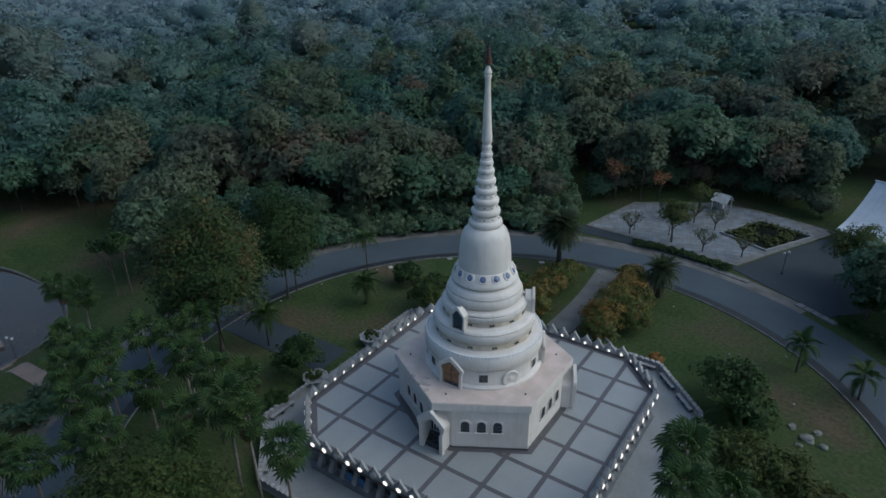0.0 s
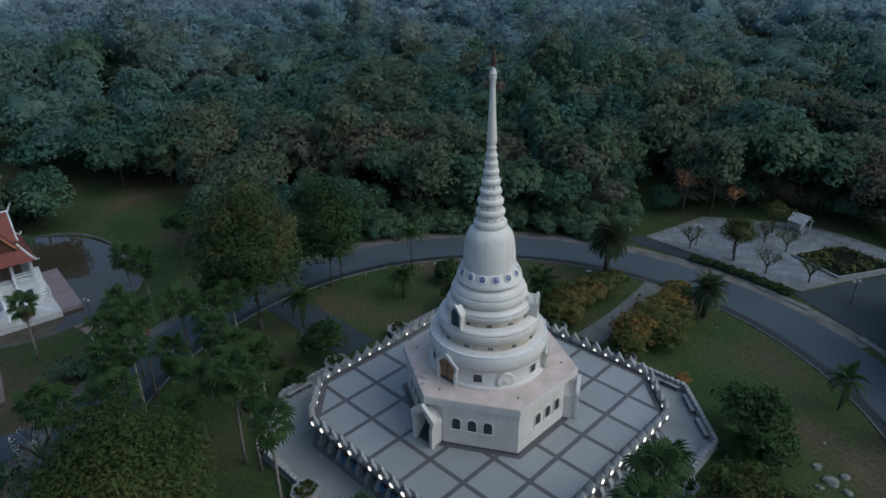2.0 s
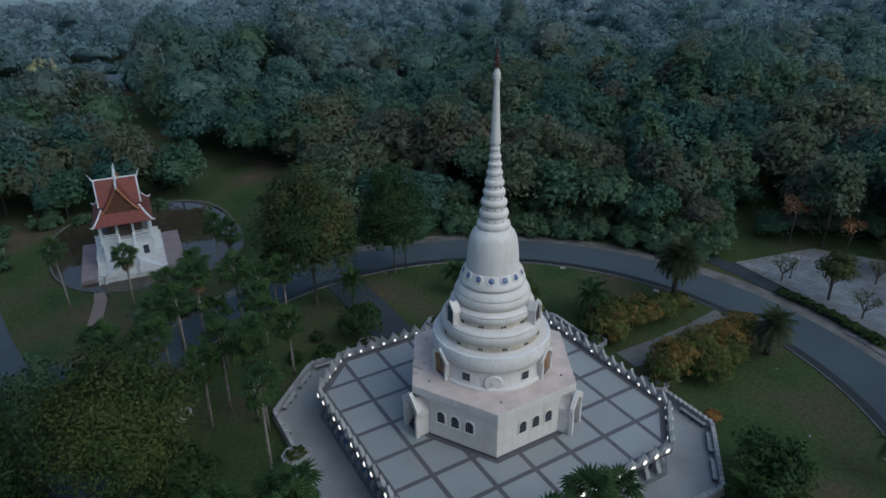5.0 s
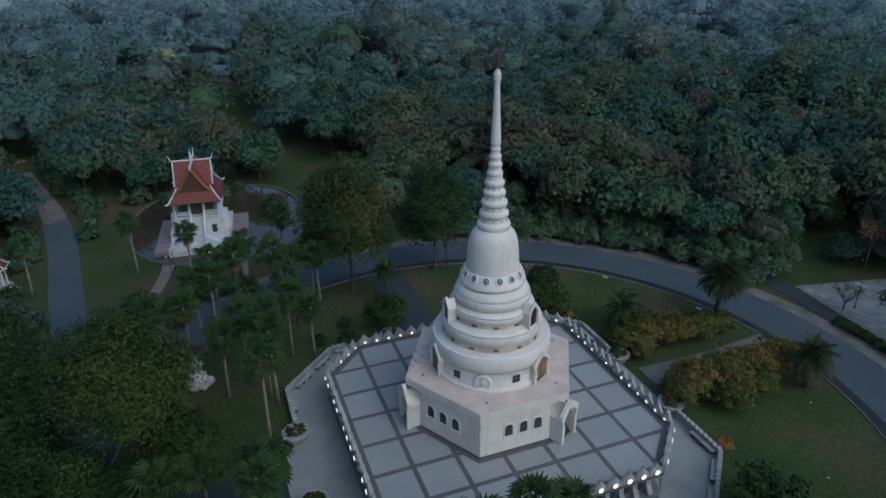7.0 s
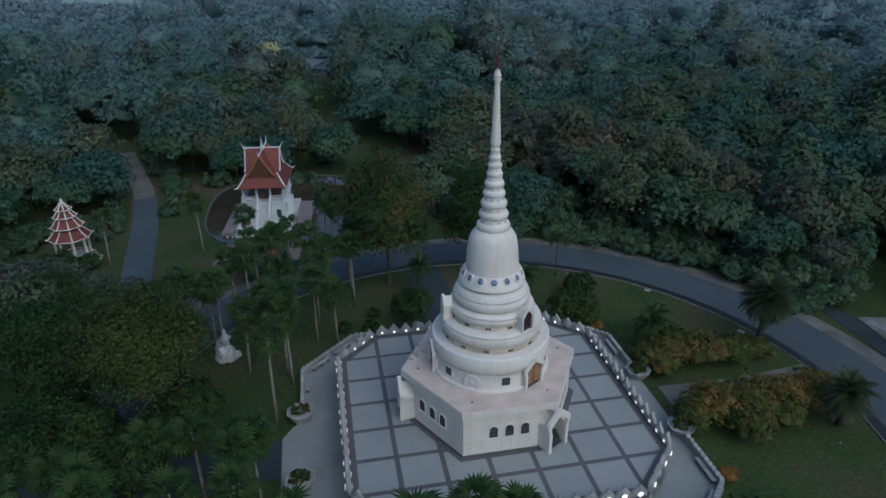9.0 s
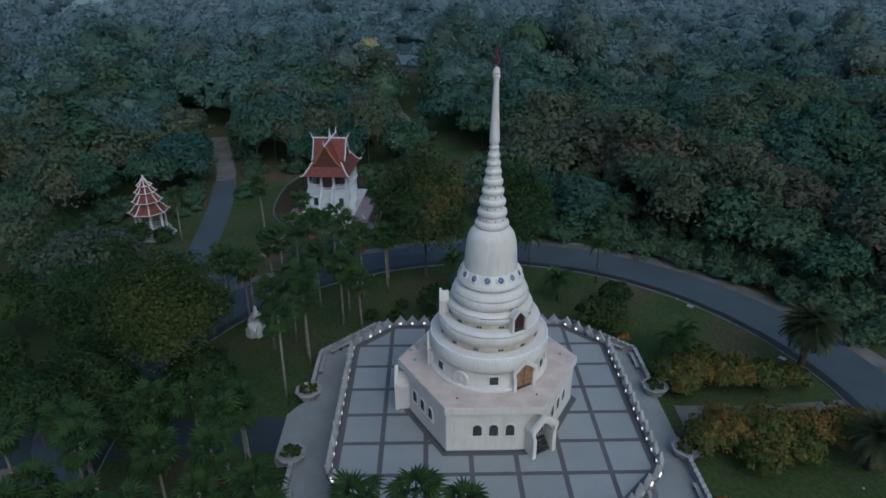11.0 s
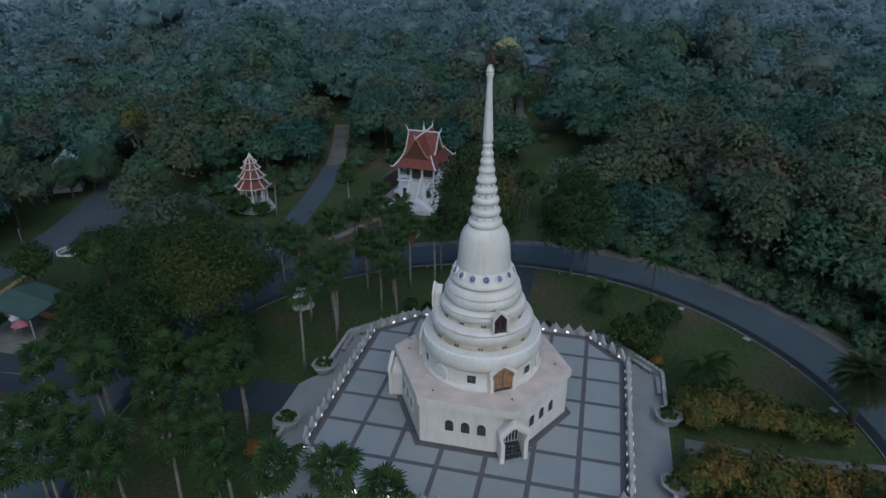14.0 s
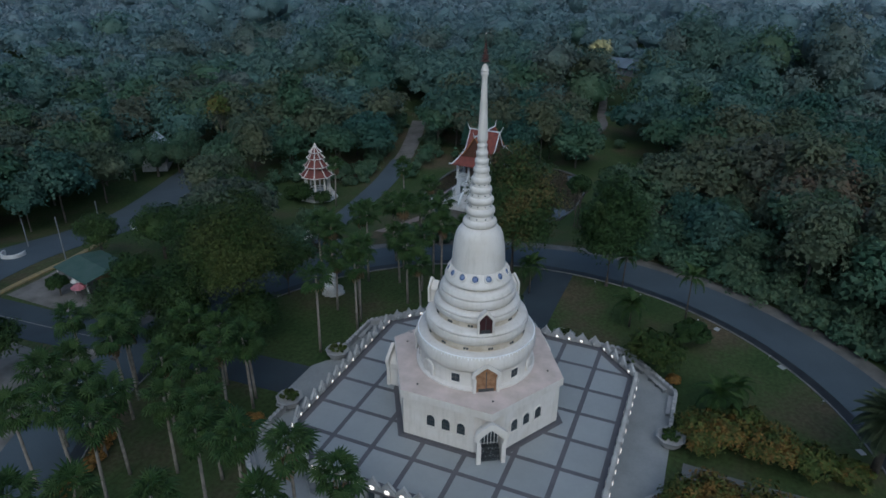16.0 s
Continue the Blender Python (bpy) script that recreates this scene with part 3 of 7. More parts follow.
for k, (a, d, s) in enumerate(edge_stations(-0.72)):
    if abs(s) < 9 and a % 90 == 0:
        put("window", SLOT, terrace_wall, pose(0, 0, 0, 0, 0, a) @ pose(d, s + 0.72, 0))
        if a == 270 and abs(s) < 6.5 and k % 4 in (0, 1):
            put("panel", PANEL, terrace_wall, pose(0, 0, 0, 0, 0, a) @ pose(d + 0.35, s + 0.72, 0), "blue painted panel")

# floor panels between the dark bands
PITCH, GAP = 4.09, 0.46


def clip(poly, nx, ny, d):
    res = []
    for i, p in enumerate(poly):
        q = poly[(i + 1) % len(poly)]
        sp, sq = nx * p[0] + ny * p[1] - d, nx * q[0] + ny * q[1] - d
        if sp <= 0:
            res.append(p)
        if (sp < 0 < sq) or (sq < 0 < sp):
            t = sp / (sp - sq)
            res.append((p[0] + (q[0] - p[0]) * t, p[1] + (q[1] - p[1]) * t))
    return res


def poly_area(p):
    return abs(sum(p[i][0] * p[(i + 1) % len(p)][1] - p[(i + 1) % len(p)][0] * p[i][1] for i in range(len(p)))) / 2


LINES = [-15.5] + [(k - 2.5) * PITCH for k in range(6)] + [15.5]
for i in range(7):
    for j in range(7):
        x0, x1, y0, y1 = LINES[i] + GAP / 2, LINES[i + 1] - GAP / 2, LINES[j] + GAP / 2, LINES[j + 1] - GAP / 2
        p = [(x0, y0), (x1, y0), (x1, y1), (x0, y1)]
        for a in range(0, 360, 45):
            d = 14.6 - 0.75 if a % 90 == 0 else (14.6 + 10.1) / math.sqrt(2) - 0.75
            p = clip(p, math.cos(radians(a)), math.sin(radians(a)), d) if len(p) > 2 else p
        if len(p) < 3 or poly_area(p) < 0.3:
            continue
        if all(max(abs(x * math.cos(radians(b)) + y * math.sin(radians(b))) for b in (0, 60, 120)) < 7.0 for x, y in p):
            continue
        bm = bmesh.new()
        prism(bm, p, FLOOR - 0.01, FLOOR + 0.006)
        part("tile", bm, TILE, terrace)


# ---- walkway wall, benches, planters ----
def wall_run(p, q, name="garden_wall"):
    """A low wall with a scalloped coping between two plan points."""
    p, q = Vector((*p, 0)), Vector((*q, 0))
    length, ang = (q - p).length, math.degrees(math.atan2(q.y - p.y, q.x - p.x))
    m = pose(p.x, p.y, 0, 0, 0, ang)
    w = tagged(root(name, "low grey stone garden wall with a scalloped coping", "wall", m, "garden walls", "structure"), kind="structure")
    bm = bmesh.new()
    box(bm, 0, length, -0.14, 0.14, -0.3, 0.86)
    part("body", bm, STONE, w)
    n = max(2, round(length / 0.62))
    bm = bmesh.new()
    s = length / n
    arch = [(-s * 0.48, 0)] + [(s * 0.48 * math.cos(math.pi * (1 - t / 6)), 0.22 * math.sin(math.pi * t / 6) + 0.06) for t in range(7)] + [(s * 0.48, 0)]
    plate(bm, arch, -0.2, 0.2, pose(0, 0, 0, 0, 0, 90))
    cope = mesh_of("coping_stone", bm, STONE)
    for i in range(n):
        put("coping_stone", cope, w, pose((i + 0.5) * s, 0, 0.86))
    return w


def bench(x, y, ang, length):
    b = root("bench", "grey stone bench against the garden wall", "bench", pose(x, y, 0.14, 0, 0, ang), "stone benches")
    bm = bmesh.new()
    box(bm, -length / 2, length / 2, -0.24, 0.24, 0.4, 0.5, None, 0.02)
    part("seat", bm, STONE, b)
    for s in (-1, 0, 1):
        bm = bmesh.new()
        box(bm, s * length * 0.42 - 0.12, s * length * 0.42 + 0.12, -0.2, 0.2, 0, 0.405)
        part("leg", bm, STONE_DARK, b)


for q in range(4):
    R = pose(0, 0, 0, 0, 0, q * 90).to_3x3()
    for a, b in (((18.9, -12.6), (18.9, -6.1)), ((18.9, 6.1), (18.9, 12.6)), ((18.9, 12.6), (12.6, 18.9))):
        wall_run((R @ Vector((*a, 0)))[:2], (R @ Vector((*b, 0)))[:2])
    for y in (-10.6, 10.6):
        v = R @ Vector((18.45, y, 0))
        bench(v.x, v.y, q * 90 + 90, 3.2)
    for s in (-1.9, 1.9):
        v = R @ Vector((15.45 - s * 0.7071, 15.45 + s * 0.7071, 0))
        bench(v.x, v.y, q * 90 - 45, 2.8)


def leaf_mesh(name, P, N, S, material, rng, slim=0.55, hulls=()):
    """Many small folded leaves (places, facings, sizes), over the lumpy inner masses of the crowns."""
    n = len(P)
    shade = N / np.maximum(np.linalg.norm(N, axis=1, keepdims=True), 1e-6)
    N = shade + rng.normal(size=(n, 3)) * 0.4
    N /= np.maximum(np.linalg.norm(N, axis=1, keepdims=True), 1e-6)
    T = np.cross(N, rng.normal(size=(n, 3)))
    T /= np.maximum(np.linalg.norm(T, axis=1, keepdims=True), 1e-6)
    B = np.cross(N, T)
    S = S[:, None]
    V = np.empty((n, 4, 3))
    V[:, 0], V[:, 2] = P - T * S, P + T * S
    V[:, 1], V[:, 3] = P - B * S * slim + N * S * 0.18, P + B * S * slim + N * S * 0.18
    V = V.reshape(-1, 3)
    tri, normals, at = [], [np.repeat(shade, 4, 0)], len(V)
    for hv, hf in hulls:
        tri.append(hf + at)
        at += len(hv)
        out = hv - hv.mean(0)
        out = out / np.linalg.norm(out, axis=1, keepdims=True) + np.array([0, 0, 0.3])
        normals.append(out / np.linalg.norm(out, axis=1, keepdims=True))
    V = np.concatenate([V] + [hv for hv, hf in hulls])
    tri = np.concatenate(tri) if tri else np.empty((0, 3), int)
    me = bpy.data.meshes.new(name)
    me.vertices.add(len(V))
    me.vertices.foreach_set("co", V.ravel())
    loops = np.concatenate([np.arange(4 * n), tri.ravel()]).astype(np.int32)
    me.loops.add(len(loops))
    me.loops.foreach_set("vertex_index", loops)
    me.polygons.add(n + len(tri))
    me.polygons.foreach_set("loop_start", np.concatenate([np.arange(n) * 4, 4 * n + 3 * np.arange(len(tri))]).astype(np.int32))
    me.polygons.foreach_set("use_smooth", np.ones(n + len(tri), bool))
    me.materials.append(material)
    me.update(calc_edges=True)
    me.validate()
    # soft foliage: leaves are shaded by the roundness of their clump
    me.normals_split_custom_set_from_vertices(np.concatenate(normals))
    return me


SPHERES = {}


def crown_hull(P, R, z0, z1, level=3, shrink=0.93):
    """The leafy mass inside a crown: a ball drawn out to where its leaves lie."""
    if level not in SPHERES:
        bm = bmesh.new()
        bmesh.ops.create_icosphere(bm, subdivisions=level, radius=1)
        SPHERES[level] = (np.array([v.co[:] for v in bm.verts]), np.array([[v.index for v in f.verts] for f in bm.faces]))
        bm.free()
    D, F = SPHERES[level]
    axes = np.array([R, R, (z1 - z0) / 2])
    mid = np.array([0, 0, (z0 + z1) / 2])
    q = (P - mid) / axes
    rad = np.linalg.norm(q, axis=1)
    w = np.exp(70 * (D @ (q / rad[:, None]).T - 1))
    r = ((w * rad ** 4).sum(1) / w.sum(1)) ** 0.25
    rag = np.random.default_rng(int(R * 1000) % 997).normal(1, 0.07, len(D))
    V = mid + D * axes * (r * shrink * rag)[:, None]
    V[:, 2] = np.maximum(V[:, 2], z0)
    return V, F


def tuft_mesh(name, P, N, S, material, rng, hulls=()):
    """A crown of many small ragged leaf tufts (places, facings, sizes) round darker inner masses."""
    n = len(P)
    out = N / np.maximum(np.linalg.norm(N, axis=1, keepdims=True), 1e-6)
    F = out + rng.normal(size=(n, 3)) * 0.55
    F /= np.maximum(np.linalg.norm(F, axis=1, keepdims=True), 1e-6)
    T = np.cross(F, rng.normal(size=(n, 3)))
    T /= np.maximum(np.linalg.norm(T, axis=1, keepdims=True), 1e-6)
    B = np.cross(F, T)
    a = rng.uniform(0, 2 * np.pi, (n, 1)) + np.array([[0.0, 2.1, 4.2]]) + rng.uniform(-0.5, 0.5, (n, 3))
    q = S[:, None] * rng.uniform(0.6, 1.35, (n, 3))
    V = P[:, None] + T[:, None] * (q * np.cos(a))[..., None] + B[:, None] * (q * np.sin(a))[..., None]
    lit = out + rng.normal(size=(n, 3)) * 0.2
    lit /= np.maximum(np.linalg.norm(lit, axis=1, keepdims=True), 1e-6)
    V, tri, normals, at = [V.reshape(-1, 3)], [np.arange(3 * n).reshape(-1, 3)], [np.repeat(lit, 3, 0)], 3 * n
    for hv, hf in hulls:
        tri.append(hf + at)
        at += len(hv)
        V.append(hv)
        away = hv - hv.mean(0)
        normals.append(away / np.maximum(np.linalg.norm(away, axis=1, keepdims=True), 1e-6))
    V, tri = np.concatenate(V), np.concatenate(tri)
    me = bpy.data.meshes.new(name)
    me.vertices.add(len(V))
    me.vertices.foreach_set("co", V.ravel())
    me.loops.add(tri.size)
    me.loops.foreach_set("vertex_index", tri.ravel().astype(np.int32))
    me.polygons.add(len(tri))
    me.polygons.foreach_set("loop_start", (3 * np.arange(len(tri))).astype(np.int32))
    me.polygons.foreach_set("use_smooth", np.ones(len(tri), bool))
    me.materials.append(material)
    me.update(calc_edges=True)
    me.validate()
    me.normals_split_custom_set_from_vertices(np.concatenate(normals))
    return me


def crown_points(rng, R, z0, z1, clumps, per, flat=0.0, clump=(0.26, 0.42), lift=0.35, shell=(0.72, 1.06), taper=0.0):
    """Leaf places of a crown built of many clumps on and in a dome; a taper draws it to a point."""
    c = rng.normal(size=(clumps, 3))
    c /= np.linalg.norm(c, axis=1, keepdims=True)
    c[:, 2] = np.where(c[:, 2] < -0.35, -c[:, 2] * 0.5, c[:, 2])
    rad = rng.uniform(0.45, 0.82, clumps)
    H = (z1 - z0) / 2
    C = np.stack([c[:, 0] * R * rad, c[:, 1] * R * rad, (z0 + z1) / 2 + c[:, 2] * H * rad * (1 - flat)], 1)
    cr = rng.uniform(*clump, clumps) * min(R, H * 1.2)
    d = rng.normal(size=(clumps, per, 3))
    d /= np.linalg.norm(d, axis=2, keepdims=True)
    d[..., 2] = np.where((d[..., 2] < -0.2) & (rng.random((clumps, per)) < 0.6), -d[..., 2], d[..., 2])
    depth = rng.uniform(*shell, (clumps, per, 1))
    P = C[:, None] + d * cr[:, None, None] * depth * np.array([1, 1, 0.8])
    N = 0.7 * d + 0.5 * c[:, None] + np.array([0, 0, lift])
    if taper:
        P[..., :2] *= (1.12 - taper * np.clip((P[..., 2:] - z0) / (z1 - z0), 0, 1))
    return P.reshape(-1, 3), N.reshape(-1, 3)


def planter(x, y, seed):
    p = root("planter", "octagonal grey stone planter with low green shrubs", "planter", pose(x, y, 0.14), "entrance planters")
    bm = bmesh.new()
    lathe(bm, [(0.9, 0), (1.05, 0.1), (1.2, 0.55), (1.45, 0.85), (1.5, 1.0), (1.32, 1.0), (1.25, 0.85), (0.0, 0.82)], 8, None, math.pi / 8)
    part("bowl", bm, STONE, p)
    g = np.random.default_rng(seed)
    P, N = crown_points(g, 1.35, 0.75, 1.6, 26, 60, 0.2)
    put("plant", leaf_mesh("plant", P, N, g.uniform(0.06, 0.14, len(P)), LEAF, g), p)


for q in range(4):
    R = pose(0, 0, 0, 0, 0, q * 90).to_3x3()
    for s in (-4.9, 4.9):
        v = R @ Vector((19.1, s, 0))
        planter(v.x, v.y, 40 + q * 2 + (s > 0))


# ---- the stupa ----
stupa = root("stupa", "white bell-shaped stupa with ringed spire on a hexagonal base hall", "stupa", pose(0, 0, 0))
HEX = [(8.54 * math.cos(radians(a)), 8.54 * math.sin(radians(a))) for a in range(30, 390, 60)]
bm = bmesh.new()
CUT = []
for k in range(6):
    a = 30 + 60 * k
    if k % 2 == 0:
        for s in (-1, 1):
            v = pose(0, 0, 0, 0, 0, a).to_3x3() @ Vector((7.75, s * 1.365, 0))
            CUT.append((v.x, v.y))
    else:
        CUT.append(HEX[k])
prism(bm, CUT, FLOOR, 7.5)
base_wall = part("base_wall", bm, WHITE, stupa, "white plastered hexagonal hall wall")
bm = bmesh.new()
prism(bm, [(x * 1.02, y * 1.02) for x, y in HEX], 7.5, 7.62)
prism(bm, [(x * 1.035, y * 1.035) for x, y in HEX], 7.62, 8.36)
part("cornice", bm, WHITE, stupa)
bm = bmesh.new()
prism(bm, [(x * 1.012, y * 1.012) for x, y in CUT], FLOOR, FLOOR + 0.16)
part("skirting", bm, BAND, stupa, "dark granite skirting")
bm = bmesh.new()
prism(bm, [(x * 1.075, y * 1.075) for x, y in CUT], FLOOR - 0.05, FLOOR + 0.011)
part("border", bm, BAND, stupa, "dark granite border in the floor round the hall")
bm = bmesh.new()
b2 = bmesh.new()
lo = [b2.verts.new((x * 1.03, y * 1.03, 8.36)) for x, y in HEX]
mid = [b2.verts.new((x * 1.03, y * 1.03, 8.42)) for x, y in HEX]
hi = [b2.verts.new((x * 0.6, y * 0.6, 8.52)) for x, y in HEX]
b2.faces.new(lo), b2.faces.new(hi)
for i in range(6):
    j = (i + 1) % 6
    b2.faces.new((lo[i], lo[j], mid[j], mid[i])), b2.faces.new((mid[i], mid[j], hi[j], hi[i]))
merge(bm, b2)
roof = part("base_roof", bm, ROOF_PINK, stupa, "flat faded pink roof with dark stains")
for a, d, w in ((-108, 7.4, 0.5), (-112, 6.7, 0.35), (-101, 7.9, 0.4), (-120, 7.6, 0.3), (-104, 7.2, 0.25)):
    bm = bmesh.new()
    g = random.Random(a)
    pts = [(w * g.uniform(0.5, 1.2) * math.cos(2 * math.pi * k / 14), w * 0.55 * g.uniform(0.5, 1.3) * math.sin(2 * math.pi * k / 14)) for k in range(14)]
    prism(bm, pts, 8.43, 8.475, pose(d * math.cos(radians(a)), d * math.sin(radians(a)), 0, 0, 0, a * 3))
    part("stain", bm, STAIN, roof)
for a in (30, 150, 270, 210, 330, 90):
    bm = bmesh.new()
    lathe(bm, [(0, 8.42), (0.09, 8.42), (0.07, 8.56), (0, 8.58)], 10, pose(7.2 * math.cos(radians(a + 3)), 7.2 * math.sin(radians(a + 3)), 0))
    part("roof_drain", bm, IRON, roof)

# arched windows, three on each face
arch_in = [(-0.4, 0)] + [(-0.4, 0.85)] + [(0.4 * math.cos(math.pi * (1 - k / 8)), 0.85 + 0.4 * math.sin(math.pi * k / 8)) for k in range(1, 8)] + [(0.4, 0.85), (0.4, 0)]
arch_out = [(y * 1.32, z * 1.1 if z > 0 else z) for y, z in arch_in]
bm = bmesh.new()
frame_plate(bm, arch_out, arch_in, -0.02, 0.09)
WFRAME = mesh_of("frame", bm, WHITE)
bm = bmesh.new()
plate(bm, arch_in, -0.03, 0.025)
WPANE = mesh_of("pane", bm, DARKGLASS_VOID)
bm = bmesh.new()
box(bm, -0.02, 0.16, -0.58, 0.58, -0.12, -0.01, None, 0.015)
WSILL = mesh_of("sill", bm, WHITE)
bm = bmesh.new()
for y in (-0.2, 0, 0.2):
    box(bm, 0.024, 0.05, y - 0.015, y + 0.015, 0.0, 1.05)
for z in (0.35, 0.7):
    box(bm, 0.024, 0.05, -0.39, 0.39, z - 0.015, z + 0.015)
WBARS = mesh_of("grille", bm, IRON)
for a in range(0, 360, 60):
    for s in (-1.48, 0.0, 1.48):
        w = new("window")
        w.parent = stupa
        w.matrix_basis = pose(0, 0, 0, 0, 0, a) @ pose(7.396, s, 5.05)
        w["label"] = "arched dark window with white surround"
        for nm, me in (("frame", WFRAME), ("pane", WPANE), ("sill", WSILL), ("grille", WBARS)):
            put(nm, me, w)


def ogee(w, h, sh, dip=0.0, n=6):
    """A pointed portal outline from one foot over the tip to the other: half width w, shoulder height sh, height h."""
    left = [(-w, 0), (-w, sh * 0.72), (-w - dip, sh * 0.8), (-w - dip * 1.6, sh * 0.92), (-w - dip, sh)]
    for i in range(1, n):
        t = i / n
        left.append((-(w + dip) * (1 - t) ** 0.9, sh + (h - sh) * t ** 0.95))
    return left + [(0, h)] + [(-y, z) for y, z in left[::-1]]


STEP = mat("speckled_black_granite", (0.03, 0.034, 0.038), (0.26, 0.27, 0.28), 0.35, 5.0, 14, 0.05, (0.54, 0.7))


def portal(a):
    """Gabled entrance with steps and an iron gate on a corner of the hall."""
    m = pose(0, 0, 0, 0, 0, a)
    p = new("portal")
    p.parent = stupa
    p.matrix_basis = m
    p["label"] = "white pointed-arch entrance porch with steps and iron gate"
    bm = bmesh.new()
    frame_plate(bm, ogee(1.3, 4.45, 3.3, 0.14), ogee(0.92, 3.75, 2.9, 0.12), 8.86, 9.2)
    frame_plate(bm, ogee(1.12, 3.75, 2.7, 0.06), ogee(0.94, 3.45, 2.5, 0.06), 7.7, 8.87)
    for v in bm.verts:
        v.co.z += FLOOR
    part("porch_arch", bm, WHITE, p)
    for k in range(5):
        bm = bmesh.new()
        box(bm, 8.82 - 0.22 * (k + 1), 8.84 - 0.22 * k, -0.9, 0.9, FLOOR + 0.004, FLOOR + 0.26 * (k + 1) - 0.05)
        step = part("step", bm, STEP, p, "speckled black granite step")
        bm = bmesh.new()
        box(bm, 8.80 - 0.22 * (k + 1), 8.87 - 0.22 * k, -0.9, 0.9, FLOOR + 0.26 * (k + 1) - 0.05, FLOOR + 0.26 * (k + 1), None, 0.01)
        put("tread", mesh_of("tread", bm, STEP), step, None, "polished dark tread")
    for k in range(6):
        y = -0.75 + k * 0.3
        bm = bmesh.new()
        box(bm, 8.0, 8.05, y - 0.03, y + 0.03, FLOOR + 1.3, FLOOR + 3.3)
        part("gate_bar", bm, WHITE_WORN, p, "white painted iron bar")
    for z in (1.35, 2.9):
        bm = bmesh.new()
        box(bm, 7.98, 7.998, -0.88, 0.88, FLOOR + z - 0.03, FLOOR + z + 0.03)
        part("gate_rail", bm, STONE, p, "grey painted iron rail")
    # dark sheet behind the gate: the unlit inside put into colour
    bm = bmesh.new()
    plate(bm, [(y, z + FLOOR) for y, z in ogee(0.9, 3.7, 2.85, 0.1)], 7.72, 7.79)
    part("doorway", bm, DARKGLASS_VOID, p)


for a in (30, 150, 270):
    portal(a)

# drum and rings, from the bottom up
DRUM = [(5.75, 8.4), (5.75, 8.66), (5.62, 8.74), (5.45, 8.78), (5.42, 8.85), (5.42, 10.2), (5.46, 10.3), (5.0, 10.3)]
RING_BIG = [(5.2, 10.26), (5.5, 10.36), (5.62, 10.55), (5.7, 10.85), (5.72, 11.2), (5.67, 11.58), (5.57, 11.86), (5.48, 11.95), (5.05, 12.04), (4.6, 12.06)]
NECK = [(4.68, 12.0), (4.62, 12.4), (4.68, 12.72), (4.4, 12.72)]
RING_2 = [(4.4, 12.66), (4.7, 12.7), (4.82, 12.9), (4.88, 13.15), (4.86, 13.4), (4.8, 13.58), (4.54, 13.6), (4.54, 13.7), (4.74, 13.7), (4.66, 13.82), (4.45, 13.94), (3.95, 14.02)]
NECK_2 = [(3.92, 13.96), (3.84, 14.15), (3.86, 14.5), (3.6, 14.52)]
RING_3 = [(3.7, 14.46), (3.92, 14.52), (4.03, 14.7), (4.06, 14.88), (4.02, 15.05), (3.76, 15.06), (3.76, 15.16), (3.95, 15.16), (3.87, 15.29), (3.7, 15.4), (3.4, 15.46)]
NECK_3 = [(3.42, 15.4), (3.36, 15.5), (3.38, 15.6), (3.1, 15.6)]
RING_4 = [(3.25, 15.54), (3.48, 15.58), (3.57, 15.75), (3.61, 15.97), (3.58, 16.25), (3.5, 16.42), (3.24, 16.44), (3.24, 16.54), (3.43, 16.54), (3.34, 16.77), (3.2, 17.0), (3.0, 17.12), (2.7, 17.18)]
NECK_4 = [(2.8, 17.12), (2.76, 17.22), (2.8, 17.34), (2.6, 17.34)]
LOTUS = [(2.7, 17.3), (2.98, 17.32), (3.08, 17.42), (3.08, 17.58), (3.02, 17.7), (2.74, 18.2), (2.48, 18.6), (2.3, 18.64)]
BELL = [(2.43, 18.5), (2.43, 18.8), (2.41, 19.4), (2.37, 20.0), (2.32, 20.6), (2.23, 21.2), (2.12, 21.65), (1.94, 22.05), (1.7, 22.33), (1.45, 22.52), (1.2, 22.56)]
for nm, prof, mt, lb in (("drum", DRUM, WHITE, ""), ("torus_ring", RING_BIG, WHITE, ""), ("recess", NECK, CREAM, "darker cream recess"), ("torus_ring", RING_2, WHITE, ""),
                         ("recess", NECK_2, CREAM, "darker cream recess"), ("torus_ring", RING_3, WHITE, ""), ("recess", NECK_3, CREAM, "darker cream recess"),
                         ("torus_ring", RING_4, WHITE, ""), ("recess", NECK_4, CREAM, "darker cream recess"), ("lotus_ring", LOTUS, WHITE, ""), ("bell", BELL, WHITE, "smooth white bell dome")):
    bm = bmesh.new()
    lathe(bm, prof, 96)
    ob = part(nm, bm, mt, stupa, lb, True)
    ob.data.set_sharp_from_angle(angle=radians(42))

# rail and string of small lights along the big ring's edge; their light is put in as bright white colour
bm = bmesh.new()
lathe(bm, [(5.5, 11.95), (5.58, 11.95), (5.58, 12.01), (5.5, 12.01), (5.5, 11.95)], 96)
for k in range(110):
    a = 2 * math.pi * k / 110
    box(bm, 5.56, 5.62, -0.035, 0.035, 11.95 - (0.1, 0.28, 0.16)[k % 3], 11.97, Matrix.Rotation(a, 4, "Z"))
part("light_string", bm, mat("bright_white_string", (0.86, 0.87, 0.88), (0.8, 0.8, 0.8), 0.4, 2, 9, 0.0), stupa, "white string of small hanging lights")

# small vents in the recesses: solid dark blocks, the holes' shade put into their colour
bm = bmesh.new()
for y in (-0.13, 0.13):
    box(bm, -0.1, 0.03, y - 0.1, y + 0.1, -0.09, 0.09)
VENT = mesh_of("vent", bm, DARKGLASS_VOID)
